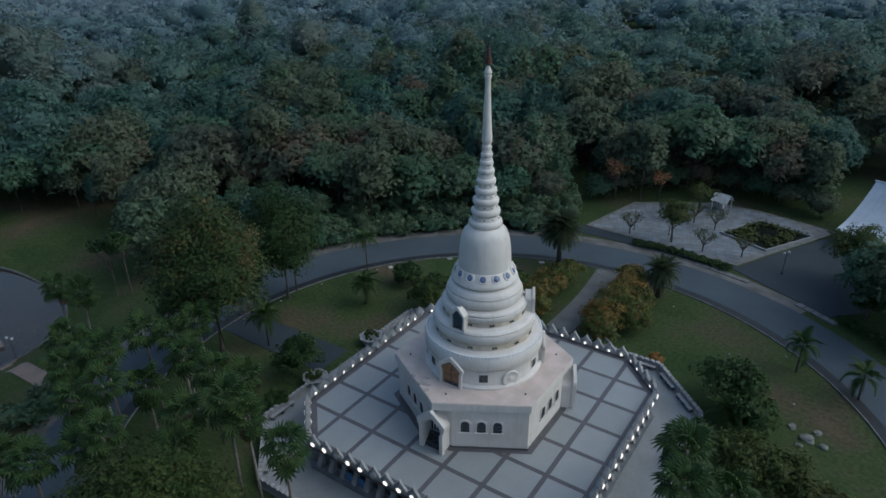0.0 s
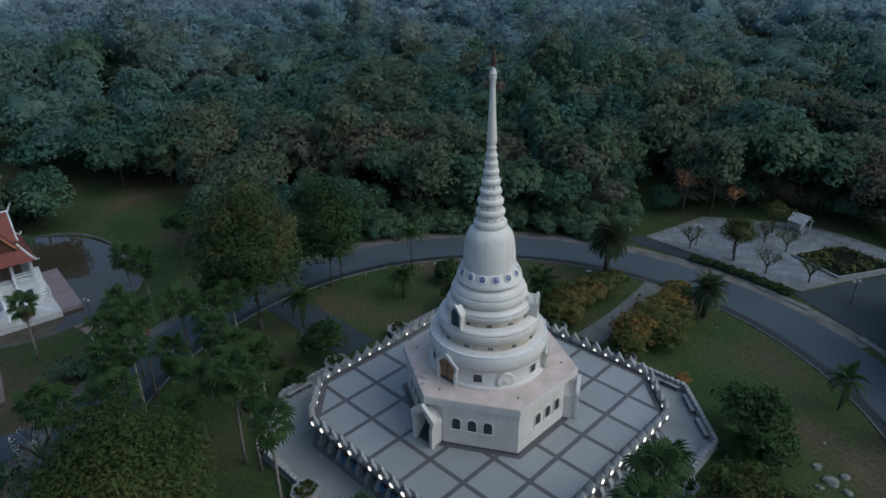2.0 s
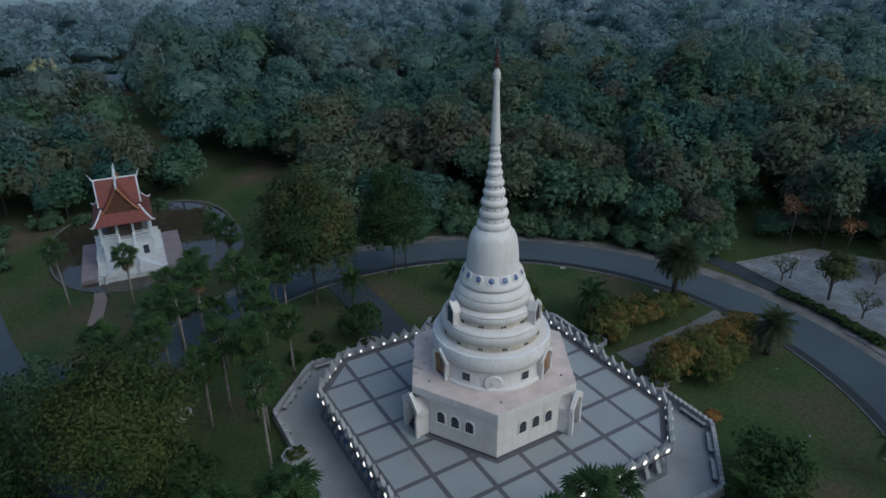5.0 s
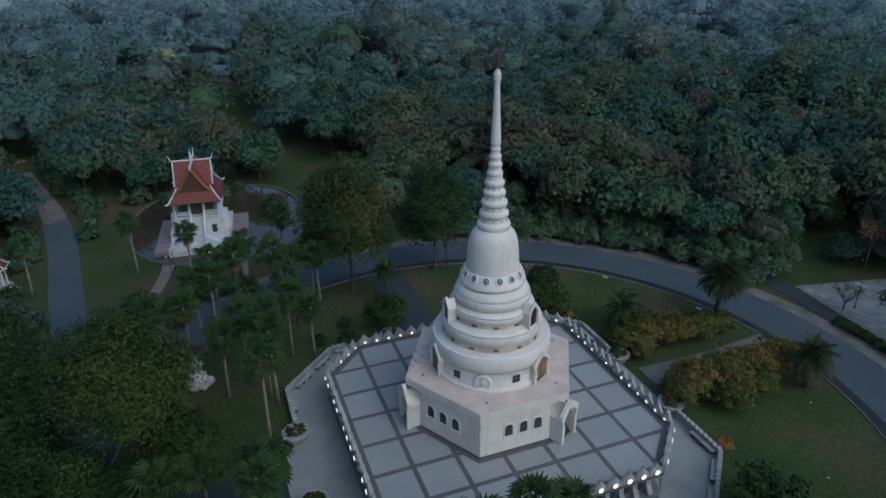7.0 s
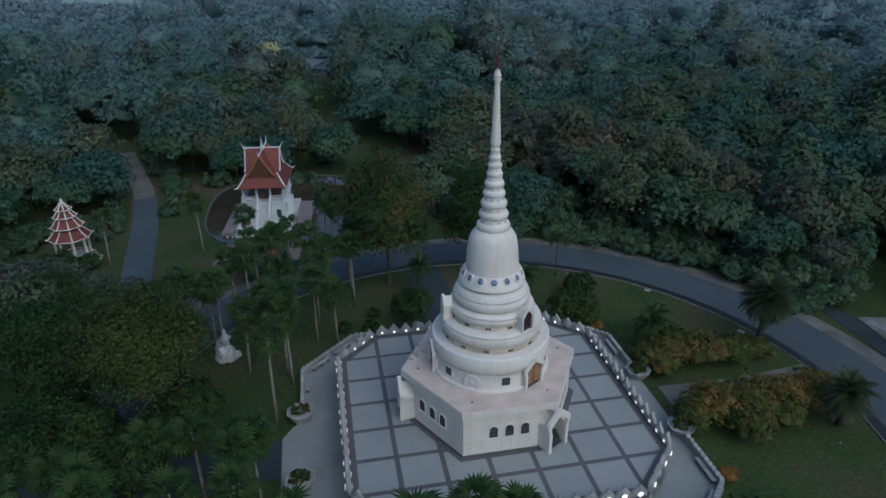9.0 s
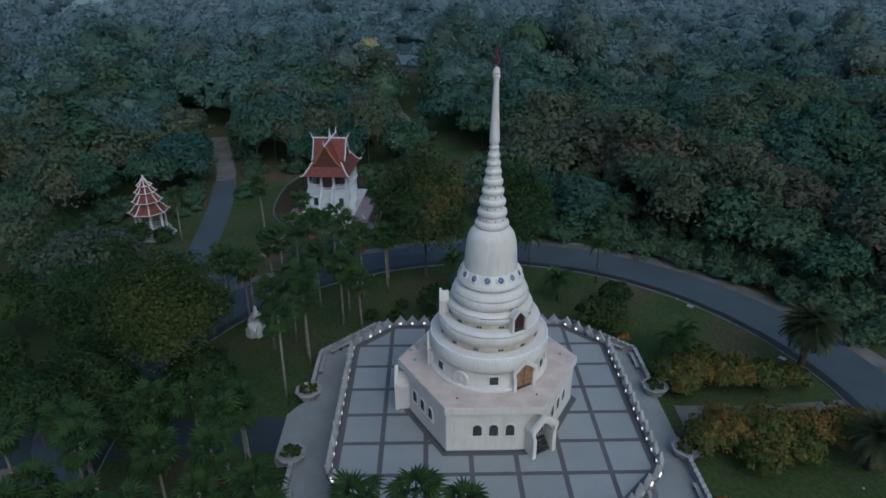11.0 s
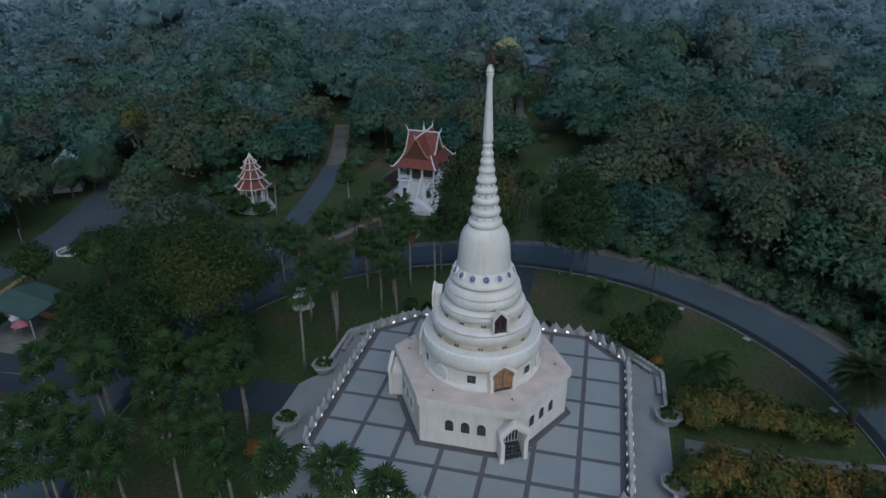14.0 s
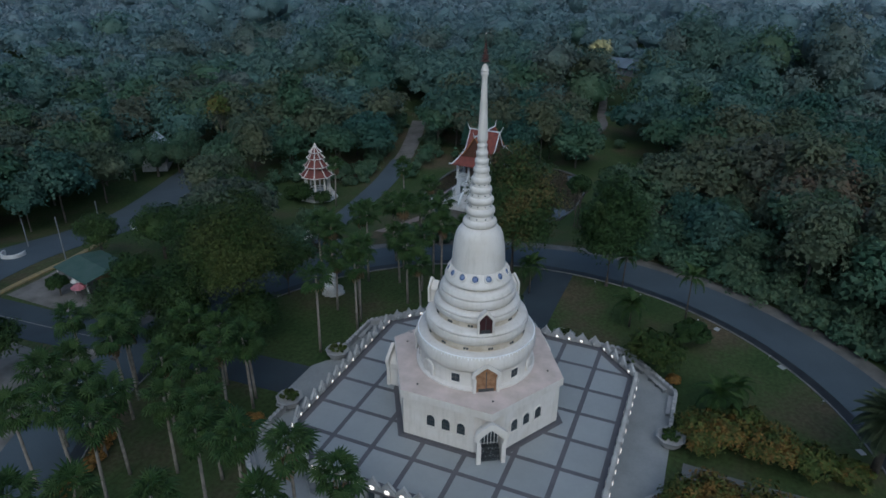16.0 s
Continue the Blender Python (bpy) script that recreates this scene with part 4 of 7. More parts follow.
for r, z, n, a0 in ((4.66, 12.3, 13, -46.8), (3.88, 14.2, 12, -48.5)):
    for k in range(n):
        put("vent", VENT, stupa, pose(0, 0, 0, 0, 0, a0 + 360 / n * k) @ pose(r, 0, z), "paired dark vent holes")

# round stained-glass lights in the lotus ring
bm = bmesh.new()
lathe(bm, [(0.0, 0.0), (0.3, 0.0), (0.25, 0.08), (0.0, 0.12)], 18)
OCG = mesh_of("glass", bm, BLUEGLASS, True)
bm = bmesh.new()
lathe(bm, [(0.29, -0.06), (0.44, -0.06), (0.43, 0.06), (0.36, 0.13), (0.29, 0.1), (0.29, -0.06)], 24)
OCF = mesh_of("oculus", bm, WHITE, True)
for k in range(14):
    o = put("oculus", OCF, stupa, pose(0, 0, 0, 0, 0, 14.4 + 360 / 14 * k) @ pose(2.68, 0, 18.27, 0, 59, 0), "round blue stained-glass light")
    put("glass", OCG, o)


def niche(a, r, z, w, h, sh, deep, mt, lb, dip):
    """A gabled dormer niche with a panel."""
    p = new("niche")
    p.parent = stupa
    p.matrix_basis = pose(0, 0, 0, 0, 0, a) @ pose(r, 0, z)
    p["label"] = lb
    bm = bmesh.new()
    frame_plate(bm, ogee(w, h, sh, dip), ogee(w * 0.77, h * 0.86, sh * 0.9, dip * 0.8), 0.02, 0.24)
    frame_plate(bm, ogee(w * 0.82, h * 0.9, sh * 0.9, dip * 0.5), ogee(w * 0.72, h * 0.84, sh * 0.86, dip * 0.5), -deep, 0.01)
    part("surround", bm, WHITE, p)
    bm = bmesh.new()
    plate(bm, ogee(w * 0.76, h * 0.86, sh * 0.9, dip * 0.6), -0.1, 0.05)
    part("panel", bm, mt, p)
    bm = bmesh.new()
    box(bm, 0.03, 0.09, -w * 0.6, w * 0.6, 0.05, 0.4)
    box(bm, 0.03, 0.08, -0.04, 0.04, 0.4, sh)
    part("rail", bm, IRON, p)


TEAL = mat("dark_teal_door", (0.03, 0.09, 0.12), (0.05, 0.07, 0.09), 0.4, 2, 9, 0.05)
MAROON = mat("maroon_door", (0.05, 0.014, 0.016), (0.03, 0.012, 0.014), 0.5, 2, 9, 0.05)
for a, mt in ((30, MAROON), (150, MAROON), (270, TEAL)):
    niche(a, 5.68, 8.42, 1.2, 3.1, 2.15, 0.55, WOOD, "white pointed niche with brown carved wooden door", 0.1)
    niche(a, 4.5, 13.85, 0.76, 2.4, 1.55, 0.65, mt, "small white gabled niche with dark door", 0.02)

# square windows and lotus reliefs on the drum
bm = bmesh.new()
frame_plate(bm, [(-0.5, -0.02), (-0.5, 0.95), (0.5, 0.95), (0.5, -0.02)], [(-0.4, -0.02), (-0.4, 0.85), (0.4, 0.85), (0.4, -0.02)], -0.05, 0.04)
SQF = mesh_of("frame", bm, WHITE)
bm = bmesh.new()
plate(bm, [(-0.4, 0), (-0.4, 0.86), (0.4, 0.86), (0.4, 0)], -0.06, 0.012)
SQP = mesh_of("pane", bm, DARKGLASS_VOID)
bm = bmesh.new()
box(bm, 0.01, 0.04, -0.02, 0.02, 0, 0.86)
box(bm, 0.01, 0.04, -0.4, 0.4, 0.41, 0.45)
SQB = mesh_of("glazing_bar", bm, IRON)
for a in (0, 60, 120, 180, 240, 300):
    w = new("window")
    w.parent = stupa
    w.matrix_basis = pose(0, 0, 0, 0, 0, a + 1) @ pose(5.43, 0, 9.15)
    w["label"] = "small square dark window"
    for nm, me in (("frame", SQF), ("pane", SQP), ("glazing_bar", SQB)):
        put(nm, me, w)
bm = bmesh.new()
lathe(bm, [(0.0, 0.12), (0.2, 0.14), (0.26, 0.06), (0.42, 0.14), (0.55, 0.04), (0.74, 0.2), (0.86, 0.12), (0.9, 0.0), (0.0, -0.1)], 24, pose(0, 0, 0, 0, 90, 0))
ROSE = mesh_of("relief", bm, WHITE, True)
for a in (-30, 90, 210):
    put("relief", ROSE, stupa, pose(0, 0, 0, 0, 0, a - 2) @ pose(5.42, 0, 9.3), "round white lotus relief")

# ringed spire
RINGS = [(22.86, 1.51), (23.94, 1.31), (24.95, 1.17), (25.89, 0.98), (26.77, 0.86), (27.64, 0.71), (28.4, 0.60), (29.09, 0.52), (29.74, 0.43)]
bm = bmesh.new()
prof = [(1.3, 22.5)]
for (z, rr), (z2, r2) in zip(RINGS, RINGS[1:] + [(30.3, 0.4)]):
    prof += [(rr * 0.84, z), (rr * 0.8, (z + z2) / 2), ((r2 * 0.5 + rr * 0.32), (z + z2) / 2 + 0.2)]
prof += [(0.36, 30.1)]
lathe(bm, prof, 40)
part("core", bm, WHITE, stupa, "", True)
for i, (z, rr) in enumerate(RINGS):
    nz = RINGS[i + 1][0] if i < 8 else 30.3
    h = (nz - z) * 0.56
    bm = bmesh.new()
    lathe(bm, [(rr * 0.8, z - h * 0.62), (rr * 0.94, z - h * 0.58), (rr, z - h * 0.32), (rr * 1.01, z), (rr * 0.97, z + h * 0.3), (rr * 0.86, z + h * 0.48), (rr * 0.7, z + h * 0.55)], 48)
    part("spire_ring", bm, WHITE, stupa, "", True)
# dark discs, the shade inside small holes put into their colour
bm = bmesh.new()
lathe(bm, [(0.0, -0.02), (0.055, -0.02), (0.055, 0.03), (0.0, 0.03)], 10, pose(0, 0, 0, 0, 90, 0))
HOLE = mesh_of("hole", bm, DARKGLASS_VOID)
for i, (z, rr) in enumerate(RINGS[:5]):
    zz = z - 0.62 + 0.06 * i
    for k in range(10):
        put("hole", HOLE, stupa, pose(0, 0, 0, 0, 0, 36 * k + 7) @ pose(((1.27, 1.24, 1.05, 0.93, 0.77)[i]), 0, zz))
bm = bmesh.new()
lathe(bm, [(0.30, 30.0), (0.42, 30.12), (0.45, 30.35), (0.43, 30.7), (0.36, 32.0), (0.29, 33.5), (0.235, 34.9), (0.24, 35.4), (0.33, 35.62), (0.33, 35.74), (0.24, 35.8), (0.33, 35.86), (0.33, 35.96), (0.27, 36.05), (0.25, 36.2), (0.13, 36.42), (0.0, 36.5)], 32)
part("spire", bm, WHITE, stupa, "slim white tapering spire", True)
fin = new("finial")
fin.parent = stupa
fin["label"] = "red bronze tiered umbrella finial"
bm = bmesh.new()
tube(bm, [(0, 0, 36.4), (0, 0, 38.0), (0, 0, 38.75)], 0.04, 0.015)
part("rod", bm, IRON, fin)
for k in range(8):
    z, rr = 36.62 + 0.21 * k, 0.36 * (1 - k / 8.6) ** 1.1
    bm = bmesh.new()
    lathe(bm, [(rr, z), (rr * 0.97, z + 0.04), (rr * 0.6, z + 0.13), (0.03, z + 0.19), (0.03, z + 0.15), (rr * 0.9, z)], 20)
    part("tier", bm, BRONZE, fin, "", True)
bm = bmesh.new()
bmesh.ops.create_uvsphere(bm, u_segments=10, v_segments=8, radius=0.06, matrix=Matrix.Translation((0, 0, 38.75)))
part("tip", bm, WHITE, fin)


# ---- pond pavilion ----
def roof_slab(bm, quad, thick=0.12):
    """A sloping roof plane from four corners, with thickness."""
    b2 = bmesh.new()
    q = [Vector(p) for p in quad]
    n = (q[1] - q[0]).cross(q[-1] - q[0]).normalized()
    if n.z < 0:
        n = -n
    lo, hi = [b2.verts.new(p) for p in q], [b2.verts.new(p + n * thick) for p in q]
    b2.faces.new(lo), b2.faces.new(hi)
    for i in range(len(q)):
        j = (i + 1) % len(q)
        b2.faces.new((lo[i], lo[j], hi[j], hi[i]))
    merge(bm, b2)


def beam(bm, p, q, w=0.18, lift=0.06):
    up = Vector((0, 0, lift))
    tube(bm, [Vector(p) + up, Vector(q) + up], w / 2, w / 2, 6)


def pavilion():
    gz = -4.6
    p = root("pond_pavilion", "two-storey white pavilion with red tiled tiered roof and white finials", "pavilion", pose(-75.6, -25.9, gz, 0, 0, -5))
    bm = bmesh.new()
    box(bm, -8.5, 9.6, -5.4, 5.4, -1.2, 0.75)
    part("platform", bm, WHITE_WORN, p)
    deck = mat("mauve_deck_paving", (0.22, 0.18, 0.19), (0.17, 0.14, 0.15), 0.8, 0.6)
    for y0, y1 in ((-8.0, -5.4), (5.4, 8.4)):
        bm = bmesh.new()
        box(bm, -7.4, 8.6, y0, y1, -1.0, 0.5)
        part("deck", bm, deck, p, "mauve paved deck beside the platform")
    bm = bmesh.new()
    box(bm, -4.8, 4.8, -3.9, 3.9, 0.7, 5.0)
    hall = part("lower_wall", bm, PAVWHITE, p)
    for y in (-2.6, 2.6):
        bm = bmesh.new()
        frame_plate(bm, [(y - 0.6, 1.9), (y - 0.6, 3.7), (y + 0.6, 3.7), (y + 0.6, 1.9)], [(y - 0.45, 1.9), (y - 0.45, 3.5), (y + 0.45, 3.5), (y + 0.45, 1.9)], 4.78, 4.9)
        part("frame", bm, PAVWHITE, hall)
        bm = bmesh.new()
        plate(bm, [(y - 0.45, 1.9), (y - 0.45, 3.5), (y + 0.45, 3.5), (y + 0.45, 1.9)], 4.7, 4.83)
        part("pane", bm, DARKGLASS_VOID, hall)
    bm = bmesh.new()
    for x in (-2.5, 2.5):
        for s in (-1, 1):
            box(bm, x - 0.45, x + 0.45, s * 3.9 - 0.03, s * 3.9 + 0.03, 1.9, 3.5)
    part("side_pane", bm, DARKGLASS_VOID, hall)
    bm = bmesh.new()
    box(bm, -5.1, 5.1, -4.2, 4.2, 5.0, 5.25, None, 0.03)
    part("upper_floor", bm, PAVWHITE, p)
    for x in (-4.7, -1.6, 1.6, 4.7):
        for y in (-3.8, -1.25, 1.25, 3.8):
            if abs(x) > 4 or abs(y) > 3:
                bm = bmesh.new()
                box(bm, x - 0.2, x + 0.2, y - 0.2, y + 0.2, 5.2, 8.9, None, 0.03)
                box(bm, x - 0.3, x + 0.3, y - 0.3, y + 0.3, 5.2, 5.5)
                box(bm, x - 0.28, x + 0.28, y - 0.28, y + 0.28, 8.3, 8.5)
                part("column", bm, PAVWHITE, p)
    for s in (-1, 1):
        for (x0, x1, y0, y1) in ((4.6, 4.75, s * 1.3, s * 3.8), (-4.75, -4.6, s * 1.3, s * 3.8), (-4.7, 4.7, s * 3.75, s * 3.9)):
            a, b = min(y0, y1), max(y0, y1)
            bm = bmesh.new()
            box(bm, x0, x1, a, b, 6.15, 6.3)
            box(bm, x0, x1, a, b, 5.35, 5.47)
            box(bm, x0 + 0.02, x1 - 0.02, a, b, 5.7, 5.95)
            part("balustrade", bm, PAVWHITE, p)
    # a solid dark brown block fills the space inside the columns
    bm = bmesh.new()
    box(bm, -3.4, 3.4, -2.6, 2.6, 5.2, 8.8)
    part("inner_block", bm, mat("dark_brown_fill", (0.10, 0.075, 0.06), (0.07, 0.05, 0.04), 0.7, 1.5), p, "dark brown block inside the columns")
    # front stair, spreading at its foot
    n = 24
    for k in range(n):
        bm = bmesh.new()
        box(bm, 9.4 - 4.5 * (k + 1) / n, 9.4 - 4.5 * k / n, -0.95, 0.95, 0.7, 0.75 + (k + 1) * 4.5 / n)
        part("stair_step", bm, WHITE_WORN, p)
    for s in (-1, 1):
        bm = bmesh.new()
        b2 = bmesh.new()
        pr = [(4.8, 0.7), (9.9, 0.7), (9.9, 1.5), (9.2, 1.6), (5.0, 6.2), (4.8, 6.2)]
        lo, hi = [b2.verts.new((x, s * 0.98, z)) for x, z in pr], [b2.verts.new((x, s * 1.3, z)) for x, z in pr]
        b2.faces.new(lo), b2.faces.new(hi)
        for i in range(len(pr)):
            j = (i + 1) % len(pr)
            b2.faces.new((lo[i], lo[j], hi[j], hi[i]))
        merge(bm, b2)
        part("stair_wall", bm, PAVWHITE, p)
        bm = bmesh.new()
        b2 = bmesh.new()
        pr = [(s * 1.3, 0.7), (s * 4.6, 0.7), (s * 4.6, 0.9), (s * 1.3, 3.0)]
        lo, hi = [b2.verts.new((8.0, y, z)) for y, z in pr], [b2.verts.new((9.5, y, z)) for y, z in pr]
        b2.faces.new(lo), b2.faces.new(hi)
        for i in range(4):
            j = (i + 1) % 4
            b2.faces.new((lo[i], lo[j], hi[j], hi[i]))
        merge(bm, b2)
        part("foot_ramp", bm, PAVWHITE, p)
        # stair on each flank
        for k in range(12):
            bm = bmesh.new()
            box(bm, 0.6 + 0.28 * k, 0.88 + 0.28 * k, min(s * 3.9, s * 5.08), max(s * 3.9, s * 5.08), 0.7, 5.0 - 0.34 * k)
            part("stair_step", bm, PAVWHITE, p)
        bm = bmesh.new()
        box(bm, 0.4, 4.3, s * 5.2 - 0.12, s * 5.2 + 0.12, 0.7, 2.4)
        part("stair_wall", bm, PAVWHITE, p)
    # skirt roof
    e, t = 8.25, 10.55
    ex, ey, tx, ty = 6.1, 4.6, 4.0, 2.9
    C = [(ex, -ey), (ex, ey), (-ex, ey), (-ex, -ey)]
    T = [(tx, -ty), (tx, ty), (-tx, ty), (-tx, -ty)]
    for i in range(4):
        j = (i + 1) % 4
        bm = bmesh.new()
        mids = []
        for k in range(5):
            f = k / 4
            zz = e + (t - e) * f ** 1.25
            a, b = Vector((*C[i], 0)).lerp(Vector((*T[i], 0)), f), Vector((*C[j], 0)).lerp(Vector((*T[j], 0)), f)
            mids.append(((a.x, a.y, zz), (b.x, b.y, zz)))
        for (a, b), (c, d) in zip(mids, mids[1:]):
            roof_slab(bm, (a, b, d, c))
        part("skirt_roof", bm, REDROOF, p)
        bm = bmesh.new()
        for k in range(4):
            beam(bm, mids[k][0], mids[k + 1][0], 0.3, 0.14)
        beam(bm, mids[0][0], (mids[0][0][0] * 1.07, mids[0][0][1] * 1.07, e + 0.3), 0.22, 0.1)
        part("hip_ridge", bm, PAVWHITE, p)
    # crossing gables: the high one lies across, the lower one faces front and back
    for name, along, half, ridge, eave, zr, ze in (("upper_roof", 1, 3.3, 0, 2.6, 14.45, 10.4), ("cross_roof", 0, 5.0, 0, 2.75, 14.2, 10.1)):
        def P(u, v, z, along=along):
            return (v, u, z) if along else (u, v, z)
        for s in (-1, 1):
            bm = bmesh.new()
            prev = None
            for k in range(5):
                f = k / 4
                v, z = s * eave * (1 - f), ze + (zr - ze) * f ** 1.2
                if prev:
                    roof_slab(bm, (P(-half, prev[0], prev[1]), P(half, prev[0], prev[1]), P(half, v, z), P(-half, v, z)), 0.14)
                prev = (v, z)
            part(name, bm, REDROOF, p)
        bm = bmesh.new()
        beam(bm, P(-half, 0, zr), P(half, 0, zr), 0.3, 0.14)
        part("ridge", bm, PAVWHITE, p)
        for u in (-half, half):
            bm = bmesh.new()
            plate_pts = [(eave * (1 - k / 4), ze + (zr - ze) * (k / 4) ** 1.2 - 0.05) for k in range(5)]
            poly = plate_pts + [(-v, z) for v, z in plate_pts[-2::-1]]
            if along:
                b2 = bmesh.new()
                uu = u * 0.93
                lo, hi = [b2.verts.new((v, uu - 0.06, z)) for v, z in poly], [b2.verts.new((v, uu + 0.06, z)) for v, z in poly]
                b2.faces.new(lo), b2.faces.new(hi)
                for i in range(len(poly)):
                    j = (i + 1) % len(poly)
                    b2.faces.new((lo[i], lo[j], hi[j], hi[i]))
                merge(bm, b2)
            else:
                plate(bm, poly, u * 0.93 - 0.06, u * 0.93 + 0.06)
            part("gable", bm, GABLE, p, "dark carved gable board")
            for s in (-1, 1):
                bm = bmesh.new()
                pts = [P(u, s * eave * (1 - k / 4), ze + (zr - ze) * (k / 4) ** 1.2) for k in range(5)]
                for a, b in zip(pts, pts[1:]):
                    beam(bm, a, b, 0.26, 0.16)
                beam(bm, pts[0], P(u * 1.02, s * eave * 1.2, ze + 0.35), 0.18, 0.16)
                part("bargeboard", bm, PAVWHITE if along else GOLD, p)
            bm = bmesh.new()
            o = 1 if u > 0 else -1
            tube(bm, [P(u, 0, zr), P(u + o * 0.3, 0, zr + 0.35), P(u + o * 0.45, 0, zr + 0.8), P(u + o * 0.8, 0, zr + 1.3)], 0.17, 0.03, 6)
            part("horn_finial", bm, PAVWHITE, p)
    bm = bmesh.new()
    lathe(bm, [(0.4, 14.3), (0.34, 14.9), (0.14, 15.3), (0.2, 15.5), (0.08, 16.0), (0.0, 17.0)], 12)
    part("roof_spire", bm, PAVWHITE, p, "", True)


pavilion()


def pagoda():
    gz = float(land(-61.5, -58.5))
    p = root("garden_pagoda", "small octagonal red-roofed tiered pagoda with white ribs", "pagoda", pose(-61.5, -58.5, gz))
    top = 7.1 - gz
    bm = bmesh.new()
    lathe(bm, [(4.2, -0.3), (4.2, 0.25), (3.7, 0.3), (3.7, 0.6), (3.2, 0.65), (0, 0.65)], 8, None, math.pi / 8)
    part("base", bm, WHITE_WORN, p)
    for k in range(8):
        a = math.pi / 8 + k * math.pi / 4
        bm = bmesh.new()
        lathe(bm, [(0.3, 0.6), (0.3, 0.9), (0.2, 1.0), (0.18, top - 7.0), (0.28, top - 6.6)], 10, pose(2.6 * math.cos(a), 2.6 * math.sin(a), 0))
        part("column", bm, WHITE, p, "", True)
        if k != 1:
            b = a + math.pi / 4
            bm = bmesh.new()
            for z in (0.95, 1.4):
                tube(bm, [(3.3 * math.cos(a), 3.3 * math.sin(a), z), (3.3 * math.cos(b), 3.3 * math.sin(b), z)], 0.09, 0.09, 6)
            for f in (0.0, 0.25, 0.5, 0.75):
                x, y = 3.3 * (math.cos(a) * (1 - f) + math.cos(b) * f), 3.3 * (math.sin(a) * (1 - f) + math.sin(b) * f)
                tube(bm, [(x, y, 0.3), (x, y, 1.4)], 0.08, 0.06, 6)
            part("balustrade", bm, WHITE, p)
    zt = [(top - 6.9, 3.5, top - 5.2, 1.9), (top - 4.9, 2.55, top - 3.4, 1.35), (top - 3.15, 1.85, top - 2.1, 0.95), (top - 1.9, 1.3, top - 0.7, 0.25)]
    for z0, r0, z1, r1 in zt:
        bm = bmesh.new()
        prof = [(r0 * 0.96, z0 - 0.12)] + [(r0 + (r1 - r0) * f, z0 + (z1 - z0) * f ** 1.3) for f in (0, 0.33, 0.66, 1)]
        lathe(bm, prof, 8, None, math.pi / 8)
        tier = part("roof_tier", bm, REDROOF, p)
        bm = bmesh.new()
        for k in range(8):
            a = math.pi / 8 + k * math.pi / 4
            pts = [((r0 + (r1 - r0) * f) * math.cos(a), (r0 + (r1 - r0) * f) * math.sin(a), z0 + (z1 - z0) * f ** 1.3 + 0.06) for f in (0, 0.33, 0.66, 1)]
            tube(bm, [(pts[0][0] * 1.08, pts[0][1] * 1.08, pts[0][2] + 0.12)] + pts, 0.13, 0.1, 6)
            b = a + math.pi / 4
            tube(bm, [pts[0], (r0 * math.cos(b), r0 * math.sin(b), z0 + 0.06)], 0.08, 0.08, 5)
        part("ribs", bm, WHITE, tier, "white ridge ribs")
        bm = bmesh.new()
        lathe(bm, [(r1 * 1.0, z1 - 0.15), (r1 * 1.0, z1 + 0.35)], 8, None, math.pi / 8)
        part("clerestory", bm, WHITE_WORN, tier)
    bm = bmesh.new()
    lathe(bm, [(0.3, top - 0.75), (0.34, top - 0.6), (0.18, top - 0.4), (0.24, top - 0.2), (0.1, top), (0, top + 0.2)], 12)
    part("finial", bm, WHITE, p, "", True)


pagoda()


# ---- stone court with lotus basin ----
COURT = [(-11.3, 53.7), (14.1, 51.5), (17.4, 58.2), (23.0, 68.6), (25.4, 73.2), (13.0, 76.4), (5.0, 76.4), (-8.0, 68.6)]
bm = bmesh.new()
prism(bm, COURT, -0.3, 0.1)
court = tagged(part("court", bm, KERB), "pale stone-paved court beside the road", "court", kind="structure")
bm = bmesh.new()
prism(bm, [(-0.57, -0.57), (0.57, -0.57), (0.57, 0.57), (-0.57, 0.57)], 0.09, 0.115)
FLAG = mesh_of("paving_stone", bm, mat("pale_paving_stone", (0.2, 0.22, 0.24), (0.14, 0.152, 0.165), 0.85, 0.5, 5, 0.2, objrand=0.25))


def inside(p, poly):
    c = False
    for i in range(len(poly)):
        (x0, y0), (x1, y1) = poly[i], poly[i - 1]
        if (y0 > p[1]) != (y1 > p[1]) and p[0] < (x1 - x0) * (p[1] - y0) / (y1 - y0) + x0:
            c = not c
    return c


BASIN = [(9.3, 62.6), (16.7, 59.3), (22.0, 68.6), (13.8, 71.2)]
big = [(15.5 + (x - 15.5) * 1.16, 65.4 + (y - 65.4) * 1.16) for x, y in BASIN]
k = 0
for i in range(-30, 40):
    for j in range(-30, 40):
        v = Matrix.Rotation(radians(18), 2) @ Vector((i * 1.22, j * 1.22))
        x, y = 6 + v.x, 66 + v.y
        ok = all(inside((x + dx, y + dy), COURT) for dx in (-0.8, 0.8) for dy in (-0.8, 0.8)) and not inside((x, y), big)
        if ok and k < 290:
            k += 1
            put("paving_stone", FLAG, court, pose(x, y, 0, 0, 0, 18))
basin = root("lotus_basin", "stone-edged basin with dark water and lotus plants", "basin", pose(0, 0, 0.1))
bm = bmesh.new()
b2 = bmesh.new()
o, i_ = [(15.5 + (x - 15.5) * 1.06, 65.4 + (y - 65.4) * 1.06) for x, y in BASIN], BASIN
for k in range(4):
    j = (k + 1) % 4
    prism(b2, [o[k], o[j], i_[j], i_[k]], -0.05, 0.32)
merge(bm, b2)
part("edge", bm, PAVE, basin)
bm = bmesh.new()
bm.faces.new([bm.verts.new((x, y, 0.12)) for x, y in BASIN])
part("pool", bm, mat("dark_pool_water", (0.016, 0.02, 0.016), (0.012, 0.016, 0.012), 0.08, 0.3, 3, 0.02), basin)
